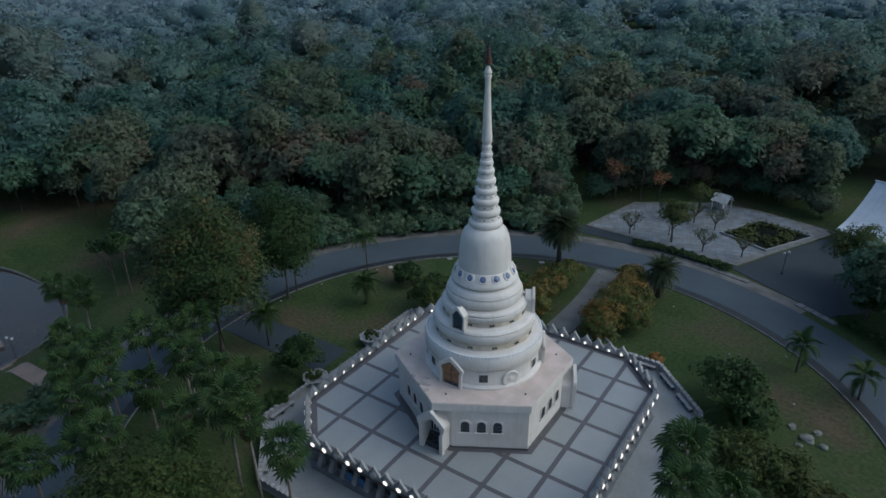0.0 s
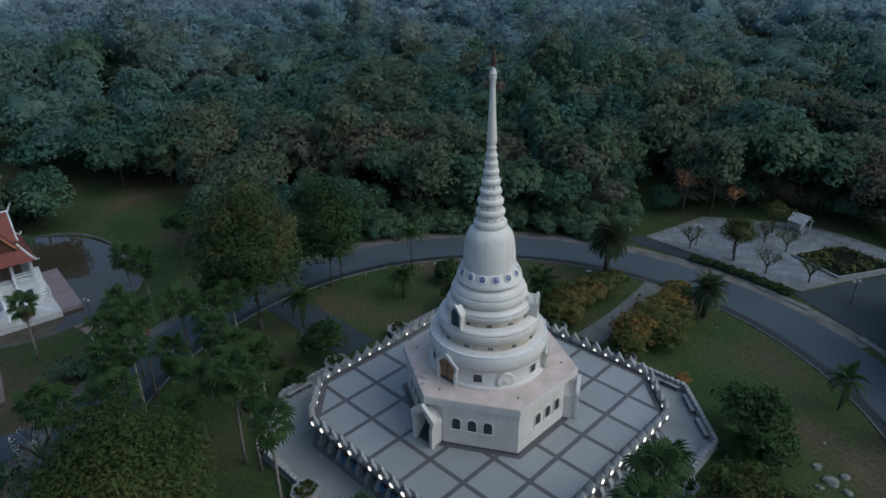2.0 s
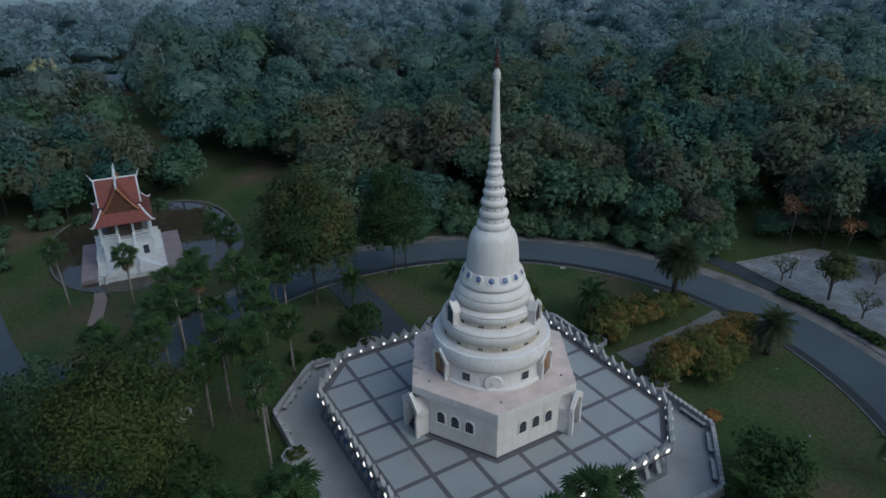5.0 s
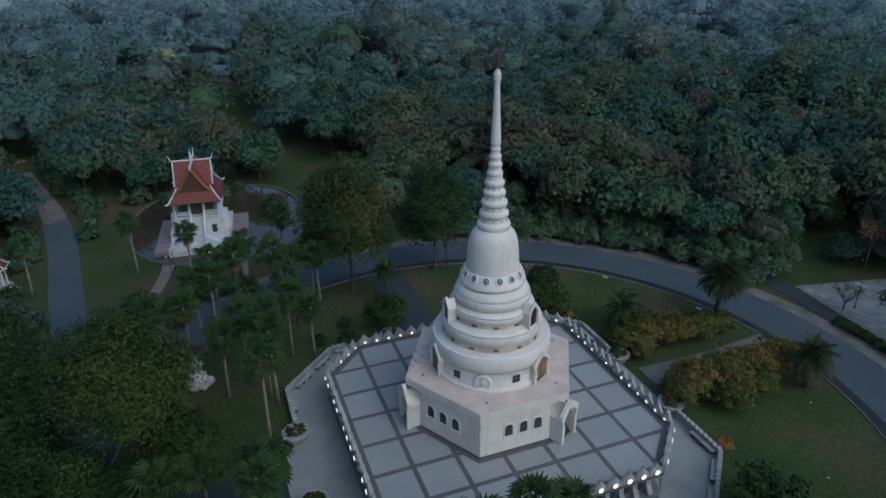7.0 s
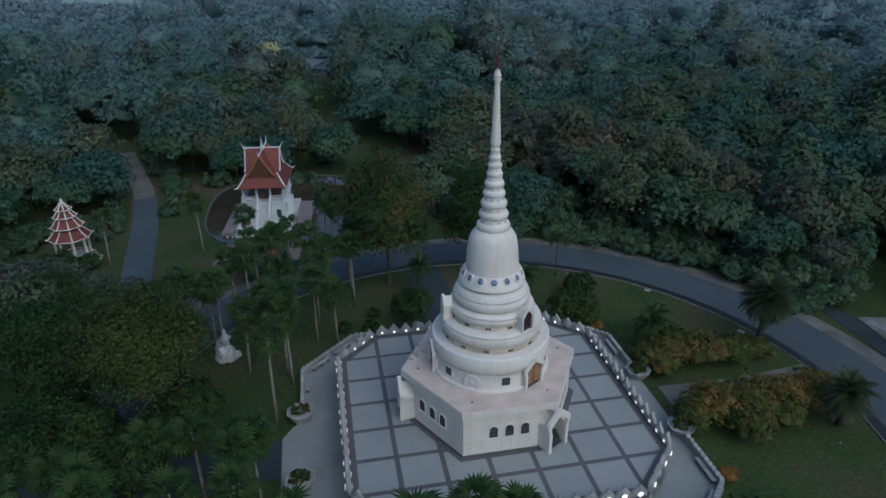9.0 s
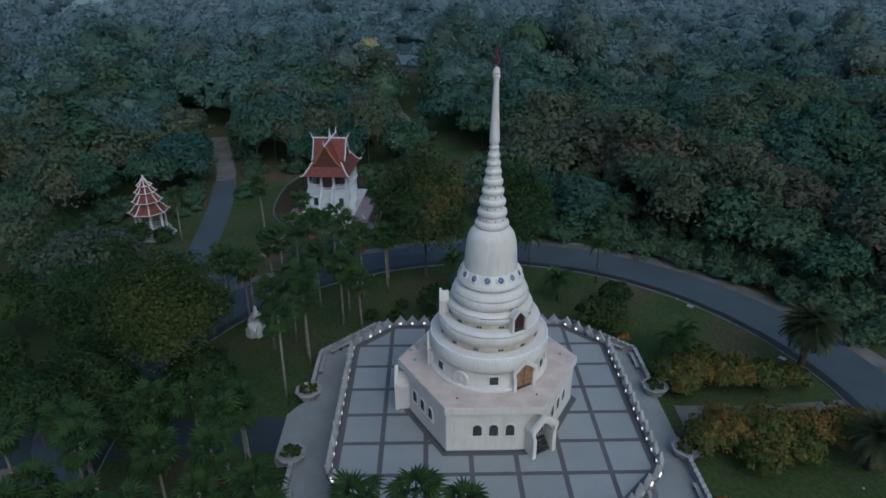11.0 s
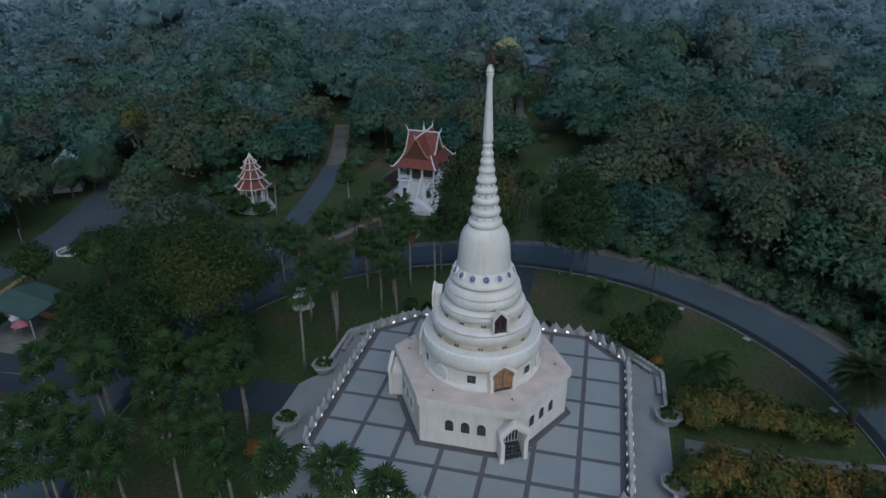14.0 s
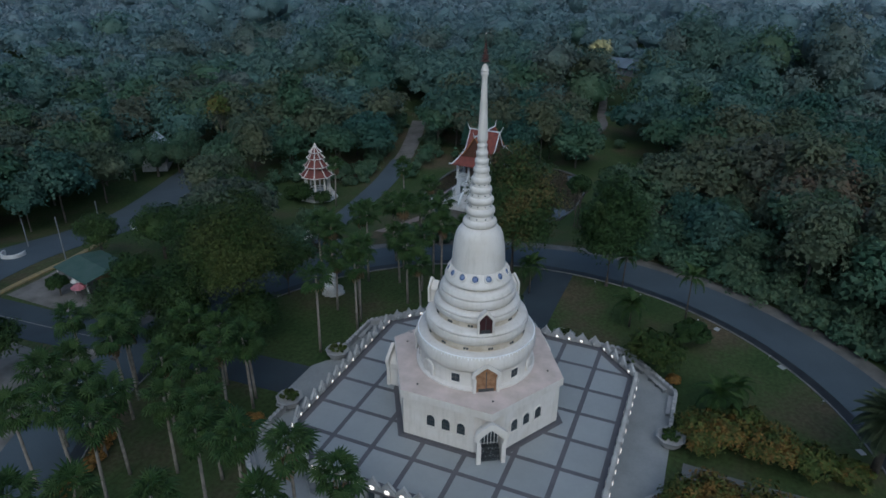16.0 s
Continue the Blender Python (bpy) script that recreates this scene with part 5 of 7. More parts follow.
g = np.random.default_rng(5)
P = []
while len(P) < 420:
    x, y = g.uniform(10, 22.5), g.uniform(60.5, 71.5)
    if inside((x, y), BASIN) and math.sin(x * 1.1) + math.cos(y * 0.9) > -0.5:
        P.append((x, y, g.uniform(0.15, 0.8)))
P = np.array(P)
put("lotus_plant", leaf_mesh("lotus_plant", P, g.normal(size=P.shape) * 0.3 + np.array([0, 0, 1]), g.uniform(0.15, 0.38, len(P)), LEAF_OLIVE, g, 0.9), basin, None, "green lotus leaves")

# white canopy over a small shrine on the court
sh = root("stone_shrine", "small shrine under a white gabled canopy on posts", "shrine", pose(6.6, 73.0, 0.1, 0, 0, -14) @ Matrix.Scale(0.8, 4))
bm = bmesh.new()
box(bm, -0.9, 0.9, -0.7, 0.7, 0, 0.6, None, 0.04)
part("plinth", bm, STONE, sh)
bm = bmesh.new()
box(bm, -0.5, 0.5, -0.4, 0.4, 0.6, 1.7, None, 0.03)
part("body", bm, WHITE_WORN, sh)
for sx in (-1.6, 1.6):
    for sy in (-1.3, 1.3):
        bm = bmesh.new()
        box(bm, sx - 0.09, sx + 0.09, sy - 0.09, sy + 0.09, 0, 2.5)
        part("post", bm, WHITE_WORN, sh)
for sy in (-1, 1):
    bm = bmesh.new()
    roof_slab(bm, ((-1.9, sy * 1.7, 2.35), (1.9, sy * 1.7, 2.35), (1.9, 0, 3.9), (-1.9, 0, 3.9)), 0.08)
    part("roof", bm, WHITE_WORN, sh)

# open tarmac between court and road, pale kerb slabs at its mouth
bm = bmesh.new()
prism(bm, [(-15, 52.6), (-14, 50.4), (13.5, 50.2), (19, 47.2), (27.5, 42.5), (32.0, 47.0), (36, 58), (27.0, 72.5), (23.4, 68.4), (17.8, 57.9), (14.4, 51.1), (-11.5, 53.4)], -0.1, 0.07)
tagged(part("forecourt", bm, ASPHALT_DARK), "dark asphalt forecourt beside the court", "forecourt", kind="structure")
for a, n, w in ((80, 7, 1.0), (61.5, 5, 1.3)):
    for k in range(n):
        bm = bmesh.new()
        box(bm, -0.5, 0.5, -0.55, 0.55, 0, 0.16, None, 0.02)
        aa = radians(a - 1.4 * k)
        tagged(part("kerb_slab", bm, KERB, None, "", False, pose(0.8 + 48.6 * math.cos(aa), 1 + 48.6 * math.sin(aa), 0, 0, 0, math.degrees(aa))), "pale concrete kerb slab at the forecourt mouth", "kerb slab", "kerb slabs")
# the sweeping metal roof beyond the court: ridge along x, the near eave at y = 0
hall = root("assembly_hall", "low hall with a sweeping pale metal roof", "hall", pose(25.0, 68.2, 0, 0, 0, -22))
HALL_W, HALL_L = 10.0, 34.0


def hall_z(f):
    return 2.6 + 6.0 * f ** 1.7


for side in (-1, 1):
    bm = bmesh.new()
    top = [(HALL_W + side * HALL_W * (1 - k / 10), hall_z(k / 10)) for k in range(11)]
    b2 = bmesh.new()
    grid = [[b2.verts.new((x, y, z - d)) for y, z in top] for x in (0, HALL_L) for d in (0, 0.12)]
    for k in range(10):
        for a, b in ((0, 2), (1, 3), (0, 1), (2, 3)):
            b2.faces.new((grid[a][k], grid[b][k], grid[b][k + 1], grid[a][k + 1]))
    for k in (0, 10):
        b2.faces.new((grid[0][k], grid[2][k], grid[3][k], grid[1][k]))
    merge(bm, b2)
    sheet = part("roof", bm, METALROOF, hall, "sweeping pale metal sheet roof")
    bm = bmesh.new()
    for k in range(35):
        tube(bm, [(k * 0.99 + 0.1, HALL_W + side * HALL_W * (1 - i / 8), hall_z(i / 8) + 0.05) for i in range(9)], 0.05, 0.05, 4)
    part("seams", bm, METALROOF, sheet)
bm = bmesh.new()
tube(bm, [(-0.2, HALL_W, hall_z(1) + 0.05), (HALL_L + 0.2, HALL_W, hall_z(1) + 0.05)], 0.16, 0.16, 8)
part("ridge_cap", bm, METALROOF, hall)
bm = bmesh.new()
box(bm, 1.2, HALL_L - 1.2, 1.6, 2 * HALL_W - 1.6, -0.2, 2.75)
part("wall", bm, WHITE_WORN, hall)
for k in range(9):
    bm = bmesh.new()
    box(bm, 2.4 + 3.4 * k, 4.2 + 3.4 * k, 1.54, 1.61, 0.7, 2.2)
    part("window", bm, DARKGLASS_VOID, hall)


# ---- small things ----
def lamp_post(x, y, h=3.4, ang=0):
    p = root("lamp_post", "dark iron garden lamp post with twin globes", "lamp post", pose(x, y, float(land(x, y)), 0, 0, ang), "garden lamps")
    bm = bmesh.new()
    lathe(bm, [(0.2, 0), (0.2, 0.2), (0.08, 0.35), (0.06, h), (0.03, h + 0.15)], 10)
    part("pole", bm, IRON, p, "", True)
    bm = bmesh.new()
    tube(bm, [(-0.45, 0, h - 0.1), (0, 0, h - 0.25), (0.45, 0, h - 0.1)], 0.03, 0.03, 6)
    part("arm", bm, IRON, p)
    for s in (-0.45, 0.45):
        bm = bmesh.new()
        bmesh.ops.create_uvsphere(bm, u_segments=12, v_segments=8, radius=0.2, matrix=Matrix.Translation((s, 0, h + 0.1)))
        part("globe", bm, LAMP_OFF, p, "unlit pale globe", True)


for x, y, a in ((-3.6, 56.2, 10), (20.2, 52.4, 60), (-62.4, -18.6, 20), (-61.2, -31.2, 80), (-57, -31.5, 80), (2, 57.2, 10)):
    lamp_post(x, y, 3.4, a)


def garden_light(x, y):
    p = root("garden_spotlight", "small white garden spotlight on a stake in the lawn", "garden light", pose(x, y, float(land(x, y)), 0, 0, x * 40), "garden spotlights")
    bm = bmesh.new()
    tube(bm, [(0, 0, 0), (0, 0, 0.35)], 0.03, 0.03, 6)
    part("stake", bm, IRON, p)
    bm = bmesh.new()
    lathe(bm, [(0.0, -0.04), (0.07, -0.04), (0.1, 0.16), (0.0, 0.15)], 10, pose(0, 0, 0.42, 0, 50, 0))
    part("head", bm, STONE, p, "", True)


for x, y in ((18.6, 26.0), (26.5, 20.2), (-30.6, 20.2), (-25.3, 28.6), (-34.6, 12.2), (-11.6, 26.2), (-18.2, 33.8), (-36, 5.6), (9.8, 33.5), (-33.4, -14.2), (24.4, 29.2), (-2.2, 37.4)):
    garden_light(x, y)
for x, y in ((-24.0, 30.0), (-11.3, 36.6), (-30.0, 22.6)):
    p = root("inspection_cover", "pale concrete inspection cover in the lawn", "cover", pose(x, y, float(land(x, y)), 0, 0, x * 13))
    bm = bmesh.new()
    box(bm, -0.42, 0.42, -0.32, 0.32, -0.1, 0.06, None, 0.02)
    part("slab", bm, STONE, p)


def boulder(x, y, s, seed):
    bm = bmesh.new()
    bmesh.ops.create_icosphere(bm, subdivisions=2, radius=s)
    for v in bm.verts:
        k = 1 + 0.45 * noise.noise(v.co * 1.4 / s + Vector((seed, 0, 0)))
        v.co = Vector((v.co.x * k * 1.3, v.co.y * k, max(v.co.z * k * 0.65, -0.1)))
    tagged(part("boulder", bm, ROCK, None, "", False, pose(x, y, float(land(x, y)) + 0.05, 0, 0, seed * 50)), "grey weathered boulder lying in the lawn", "boulder", "lawn boulders")


for k, (x, y, s) in enumerate(((28.6, 15.6, 0.6), (29.3, 17.1, 0.36), (27.0, 16.8, 0.4), (30.0, 15.2, 0.42), (28.0, 14.2, 0.3))):
    boulder(x, y, s, k)

# white box-like object in the trees; its stones and pillar are made up
p = root("white_garden_object", "white box-like garden object among the palms, shaped as rounded stones", "rockery", pose(-18.3, -27.9, float(land(-18.3, -27.9))))
g = random.Random(8)
for k in range(9):
    bm = bmesh.new()
    bmesh.ops.create_icosphere(bm, subdivisions=2, radius=0.7)
    for v in bm.verts:
        v.co *= 1 + 0.5 * noise.noise(v.co * 2.2 + Vector((k * 3.1, 0, 0)))
        v.co.z *= g.uniform(1.0, 1.02) * (1.6 if k < 4 else 0.7)
    part("stone", bm, WHITE_WORN, p, "", False, pose(g.uniform(-1.3, 1.3), g.uniform(-1.1, 1.1), 0.3 + (0.8 if k < 4 else 0), g.uniform(-20, 20), 0, g.uniform(0, 360)))
bm = bmesh.new()
lathe(bm, [(0.9, 0.0), (1.0, 0.3), (0.5, 0.8), (0.4, 2.6), (0.75, 2.9), (0.3, 3.2), (0.2, 3.9), (0, 4.2)], 12)
part("pillar", bm, WHITE_WORN, p, "", True)

# roadside stall with a faded sheet roof
st = root("roadside_stall", "low roadside stall with a faded green sheet roof", "stall", pose(-6.7, -60.2, 0.06, 0, 0, 77) @ Matrix.Scale(1.18, 4))
bm = bmesh.new()
roof_slab(bm, ((-3.7, -3.0, 2.5), (3.7, -3.0, 2.5), (3.7, 0, 3.0), (-3.7, 0, 3.0)), 0.08)
roof_slab(bm, ((-3.7, 0, 3.0), (3.7, 0, 3.0), (3.7, 3.0, 2.5), (-3.7, 3.0, 2.5)), 0.08)
part("roof", bm, GREEN_ROOF, st)
for x in (-3.4, 0, 3.4):
    for y in (-2.7, 2.7):
        bm = bmesh.new()
        tube(bm, [(x, y, -0.1), (x, y, 2.55)], 0.07, 0.07, 8)
        part("post", bm, STONE, st)
bm = bmesh.new()
box(bm, -3.0, 3.0, 0.6, 1.6, 0.0, 0.95, None, 0.02)
part("counter", bm, WOOD, st)
PINK = mat("faded_pink_cloth", (0.34, 0.12, 0.14), (0.25, 0.1, 0.12), 0.8, 1, 6, 0.1)
for x, y, s, mt, lb in ((-2.8, -58.7, 1.15, PINK, "faded pink market umbrella beside the stall"), (-3.9, -60.6, 0.8, WHITE_WORN, "white market umbrella beside the stall")):
    um = root("market_umbrella", lb, "umbrella", pose(x, y, 0.06), "market umbrellas")
    bm = bmesh.new()
    tube(bm, [(0, 0, -0.05), (0, 0, 2.5)], 0.03, 0.03, 8)
    part("pole", bm, IRON, um)
    bm = bmesh.new()
    lathe(bm, [(s, 1.9), (s * 0.96, 2.0), (s * 0.5, 2.35), (0.0, 2.55)], 8)
    ob = part("canopy", bm, mt, um)
    md = ob.modifiers.new("thick", "SOLIDIFY")
    md.thickness = 0.02
for x, y, w, a in ((-8.8, -80.6, 1.8, 20), (-31.0, -77.0, 2.2, -30)):
    bm = bmesh.new()
    for k in range(14):
        a0, a1 = radians(-105 + 15 * k), radians(-105 + 15 * (k + 1))
        prism(bm, [(w * math.cos(a0), w * math.sin(a0)), (w * math.cos(a1), w * math.sin(a1)), ((w - 0.25) * math.cos(a1), (w - 0.25) * math.sin(a1)), ((w - 0.25) * math.cos(a0), (w - 0.25) * math.sin(a0))], -0.1, 0.75)
    tagged(part("curved_wall", bm, WHITE_WORN, None, "", False, pose(x, y, float(land(x, y)), 0, 0, a)), "low white curved garden wall beside the road", "wall", "curved walls")
for x, y, h in ((-12.7, -82.6, 5.0), (-9.7, -70.0, 7.8), (-21, -75.4, 7.0)):
    up = root("utility_pole", "tall grey concrete pole beside the road", "pole", pose(x, y, float(land(x, y))), "roadside poles")
    bm = bmesh.new()
    tube(bm, [(0, 0, -0.3), (0, 0, h)], 0.11, 0.07, 8)
    part("shaft", bm, STONE_DARK, up)
# small house with a pale roof in the southern woods
hs = root("small_house", "small house with a pale metal roof among the trees", "house", pose(-63.5, -105.5, float(land(-63.5, -105.5)), 0, 0, 35))
bm = bmesh.new()
box(bm, -4, 4, -2.8, 2.8, -0.3, 4.0)
part("wall", bm, WHITE_WORN, hs)
bm = bmesh.new()
roof_slab(bm, ((-4.6, -3.6, 3.8), (4.6, -3.6, 3.8), (4.6, 0, 7.4), (-4.6, 0, 7.4)), 0.15)
roof_slab(bm, ((-4.6, 0, 7.4), (4.6, 0, 7.4), (4.6, 3.6, 3.8), (-4.6, 3.6, 3.8)), 0.15)
part("roof", bm, METALROOF, hs)
bm = bmesh.new()
for s in (-1, 1):
    beam(bm, (4.65, s * 3.6, 3.85), (4.65, 0, 7.45), 0.3)
part("bargeboard", bm, WHITE, hs)


# long low building in a clearing of the far woods
lb_ = root("long_building", "long low building with a grey roof in a woodland clearing", "building", pose(-240, -18, float(land(-240, -18)), 0, 0, 66))
bm = bmesh.new()
box(bm, -11, 11, -4, 4, -0.4, 3.0)
part("wall", bm, STONE_DARK, lb_)
for sy in (-1, 1):
    bm = bmesh.new()
    roof_slab(bm, ((-12, sy * 5.2, 2.8), (12, sy * 5.2, 2.8), (12, 0, 6.0), (-12, 0, 6.0)), 0.15)
    part("roof", bm, mat("blue_grey_sheet_roof", (0.12, 0.15, 0.18), (0.09, 0.115, 0.14), 0.6, 0.4, 4, 0.1), lb_, "faded blue-grey sheet roof")
for k in range(6):
    bm = bmesh.new()
    box(bm, -9.5 + 3.4 * k, -7.9 + 3.4 * k, 3.97, 4.05, 0.9, 2.2)
    part("window", bm, DARKGLASS_VOID, lb_)


# ---- planting ----
def limb_mesh(name, rng, h, r, spread, limbs=6):
    bm = bmesh.new()
    tube(bm, [(0, 0, -0.4), (rng.uniform(-0.1, 0.1), rng.uniform(-0.1, 0.1), h * 0.35), (rng.uniform(-0.3, 0.3), rng.uniform(-0.3, 0.3), h * 0.75)], r, r * 0.55, 8)
    for k in range(limbs):
        a = 2 * math.pi * k / limbs + rng.uniform(-0.4, 0.4)
        z = h * rng.uniform(0.35, 0.7)
        q = spread * rng.uniform(0.5, 0.85)
        tube(bm, [(0, 0, z), (q * 0.45 * math.cos(a), q * 0.45 * math.sin(a), z + h * 0.14), (q * math.cos(a), q * math.sin(a), z + h * rng.uniform(0.22, 0.4))], r * 0.4, r * 0.08, 6)
    return mesh_of(name, bm, BARK)


def broadleaf(name, x, y, R, h, material, label, seed, z0=None, clumps=60, per=70, leaf=(0.16, 0.34), group="", trunk=True, sink=0.0):
    g = np.random.default_rng(seed)
    t = root(name, label, "tree" if trunk else "shrub", pose(x, y, float(land(x, y)) - sink), group)
    if trunk:
        put("trunk", limb_mesh("trunk", random.Random(seed), h * 0.8, 0.05 * R + 0.07, R), t)
    low = 0.28 * h if z0 is None else z0
    if trunk and 50 < clumps < 150:
        per, leaf = int(per * 1.6), (leaf[0] * 0.72, leaf[1] * 0.74)
    P, N = crown_points(g, R, low, h, clumps, per, 0.0, (0.17, 0.36) if clumps > 50 else (0.26, 0.42), 0.6, (0.68, 1.12))
    hull = [crown_hull(P, R, low, h, 3, 0.72)] if clumps >= 40 else []
    put("crown", tuft_mesh("crown", P, N, g.uniform(*leaf, len(P)) * (0.85 if trunk else 1.0), material, g, hull), t)
    return t


# the tall pair by the ring road and the great tree south of the terrace
broadleaf("teak_tree", -33.4, -6.4, 7.2, 22.6, LEAF_RUST, "tall tree with russet-tipped green crown beside the road", 11, -2.0, 250, 190, (0.13, 0.27))
broadleaf("teak_tree", -36.2, 7.2, 5.4, 18.4, LEAF_RUST, "tall tree with dense green crown and pale russet tips", 12, -1.0, 190, 170, (0.13, 0.26))
broadleaf("rain_tree", -5.7, -33.4, 6.9, 18.6, LEAF, "great spreading tree with a dense green crown", 13, 1.5, 240, 220, (0.1, 0.22))
broadleaf("rain_tree", -14.5, -46.0, 6.5, 12.5, LEAF_DEEP, "dark green spreading tree beside the great tree", 14, 2.5, 90, 80)
broadleaf("shade_tree", 2.6, -43.6, 4.6, 9.6, LEAF_DEEP, "dark green dense tree over the road", 15, 2.5, 90, 80)
broadleaf("shade_tree", -22.5, -48.5, 6.0, 11.5, LEAF, "green leafy tree beside the side road", 16, 2.5, 80, 80)
broadleaf("shade_tree", 15.5, -51.0, 4.6, 9.0, LEAF_DEEP, "dark green dense tree beside the yard", 17, 2.5, 80, 80)
broadleaf("shade_tree", 6.2, -32.6, 3.8, 9.0, LEAF_DEEP, "dark green tree beside the driveway", 22, 1.6, 60, 70)
broadleaf("shade_tree", -3.2, -29.6, 3.6, 8.4, LEAF_DEEP, "dark green tree beside the driveway", 23, 1.4, 60, 70)
for k, (x, y, h) in enumerate(((-60.2, -2.2, 11.0), (-62.4, -3.2, 10.2), (-68.2, 5.8, 12.0), (-66.4, 8.4, 10.5))):
    broadleaf("slim_tree", x, y, 2.5, h, LEAF_DEEP, "slim pale-trunked tree on the pond lawn", 24 + k, h * 0.55, 34, 50, (0.14, 0.3))
broadleaf("shade_tree", -13.0, -66.0, 3.6, 8.0, LEAF_DEEP, "dark green tree behind the stall", 19, 1.2, 60, 70)
broadleaf("shade_tree", -6.5, -52.5, 3.4, 7.0, LEAF_DEEP, "dark green tree beside the yard", 20, 1.0, 60, 70)
broadleaf("shade_tree", -15.5, -33.5, 4.0, 9.0, LEAF_DEEP, "dark green tree under the great tree", 21, 1.6, 60, 70)
broadleaf("shade_tree", -17.5, -58.0, 5.0, 9.5, LEAF_DEEP, "dark green tree behind the stall", 18, 2.0, 70, 80)
for k, (x, y, R, h) in enumerate(((-10.5, -43.2, 4.8, 10.0), (-4.2, -42.2, 4.6, 9.5), (-0.4, -37.8, 4.0, 9.0), (-2.4, -62.4, 1.5, 3.4), (3.9, -73.5, 3.2, 7.0))):
    broadleaf("shade_tree", x, y, R, h, LEAF_DEEP, "dark green dense tree under the great tree" if k < 3 else "small green tree in the stall yard", 430 + k, -0.6 if k < 3 else 0.8, 64, 70)
# round shrubs on the lawn
for k, (x, y, R, h, mt, lb) in enumerate(((-22.0, -4.6, 3.1, 5.4, LEAF_DEEP, "dark green rounded shrub on the lawn"), (-17.2, 15.8, 3.6, 5.4, LEAF, "wide dark green rounded shrub on the lawn"),
                                          (20.6, 16.9, 4.3, 6.0, LEAF_DEEP, "dark green spreading shrub beside the garden wall"), (-24.5, 19.6, 2.4, 3.6, LEAF_DEEP, "dark green rounded shrub near the kerb"),
                                          (23.6, 5.4, 3.6, 5.6, LEAF, "leafy green shrub beside the walkway"), (27.4, 5.6, 3.4, 5.2, LEAF, "leafy green shrub on the lawn"), (23.4, 13.4, 3.4, 4.6, LEAF_DEEP, "dark green drooping shrub"),
                                          (24.6, -1.2, 3.0, 5.0, LEAF, "leafy green shrub beside the walkway"), (31, 3.0, 3.2, 5.0, LEAF_OLIVE, "olive green shrub on the lawn"), (-19.6, -10.2, 1.4, 2.0, LEAF_DEEP, "small dark green shrub"),
                                          (-21.6, -13.4, 1.1, 1.3, LEAF_DEEP, "low dark green shrub"), (-24.4, -9.6, 1.0, 1.2, LEAF_DEEP, "low dark green shrub"))):
    broadleaf("shrub", x, y, R, h, mt, lb, 30 + k, 0.1, 60 if R > 2 else 24, 70, (0.12, 0.26), "lawn shrubs", False)


def topiary(x, y, R, mt, lb, seed):
    g = np.random.default_rng(seed)
    P, N = crown_points(g, R, 0.0, R * 1.5, 40, 45, 0.0, (0.3, 0.4))
    t = root("clipped_shrub", lb, "shrub", pose(x, y, float(land(x, y))), "clipped shrubs")
    put("leaves", leaf_mesh("leaves", P, N, g.uniform(0.06, 0.13, len(P)), mt, g), t)
    bm = bmesh.new()
    tube(bm, [(0, 0, -0.1), (0, 0, R * 0.7)], 0.06, 0.04, 6)
    put("stem", mesh_of("stem", bm, BARK), t)


GOLDLEAF = leaf_mat("golden_clipped_leaves", [(0.16, 0.10, 0.03), (0.26, 0.15, 0.04), (0.36, 0.2, 0.06)], 1.0)
for k, (x, y, R) in enumerate(((-15.4, 18.4, 0.85), (11.8, 20.0, 0.95), (9.6, -20.2, 1.25), (9.0, -24.2, 1.15), (-33, -48.8, 1.1))):
    topiary(x, y, R, GOLDLEAF, "golden clipped round shrub beside the garden wall", 60 + k)

# flowering hedge masses either side of the garden path
k = 0
for x, y, R, h in ((-6.6, 21.2, 2.0, 3.0), (5.0, 20.8, 2.1, 3.2), (-6.3, 23.8, 2.7, 3.7), (-6.2, 28.0, 2.7, 3.5), (-5.8, 31.6, 2.3, 3.0), (-5.8, 35.0, 1.9, 2.3), (-9.2, 25.6, 2.2, 3.0), (-4.6, 22.0, 1.7, 2.8),
                   (4.4, 23.0, 2.6, 4.0), (4.6, 27.2, 2.9, 4.2), (4.5, 31.2, 2.5, 3.8), (4.0, 34.8, 2.3, 3.6), (2.8, 37.2, 1.6, 2.6), (7.4, 25.6, 2.2, 3.2), (7.0, 29.4, 2.0, 3.0)):
    k += 1
    broadleaf("flowering_hedge", x - (0.5 if x > 0 else 0), y, R * 1.22, h * (1.25 if x > 0 else 1.1), LEAF_HEDGE, "orange-tipped flowering hedge beside the garden path", 80 + k, 0.0, 56, 60, (0.1, 0.22), "path hedges", False)
# clipped hedges along the outer road edge and yellow bed in the south
for k in range(9):
    a = radians(85 - k * 2.0)
    broadleaf("low_hedge", 0.8 + 49.6 * math.cos(a + 0.12), 1 + 49.6 * math.sin(a + 0.12), 1.2, 1.2, LEAF_DEEP, "low dark green clipped hedge along the road", 110 + k, 0.0, 26, 60, (0.07, 0.14), "roadside hedges", False)
for k in range(10):
    a = radians(55 - k * 2.2)
    broadleaf("low_hedge", 0.8 + 49.8 * math.cos(a), 1 + 49.8 * math.sin(a), 1.3, 1.3, LEAF_DEEP, "low dark green clipped hedge along the road", 125 + k, 0.0, 26, 60, (0.07, 0.14), "roadside hedges", False)
for k in range(9):
    x, y = 16.8 + 0.95 * k, -32.3 + 0.5 * k - 0.032 * k * k
    broadleaf("flower_bed", x, y, 1.0, 0.9, GOLDLEAF, "yellow flowering bed along the kerb", 140 + k, 0.0, 20, 50, (0.07, 0.14), "yellow beds", False)


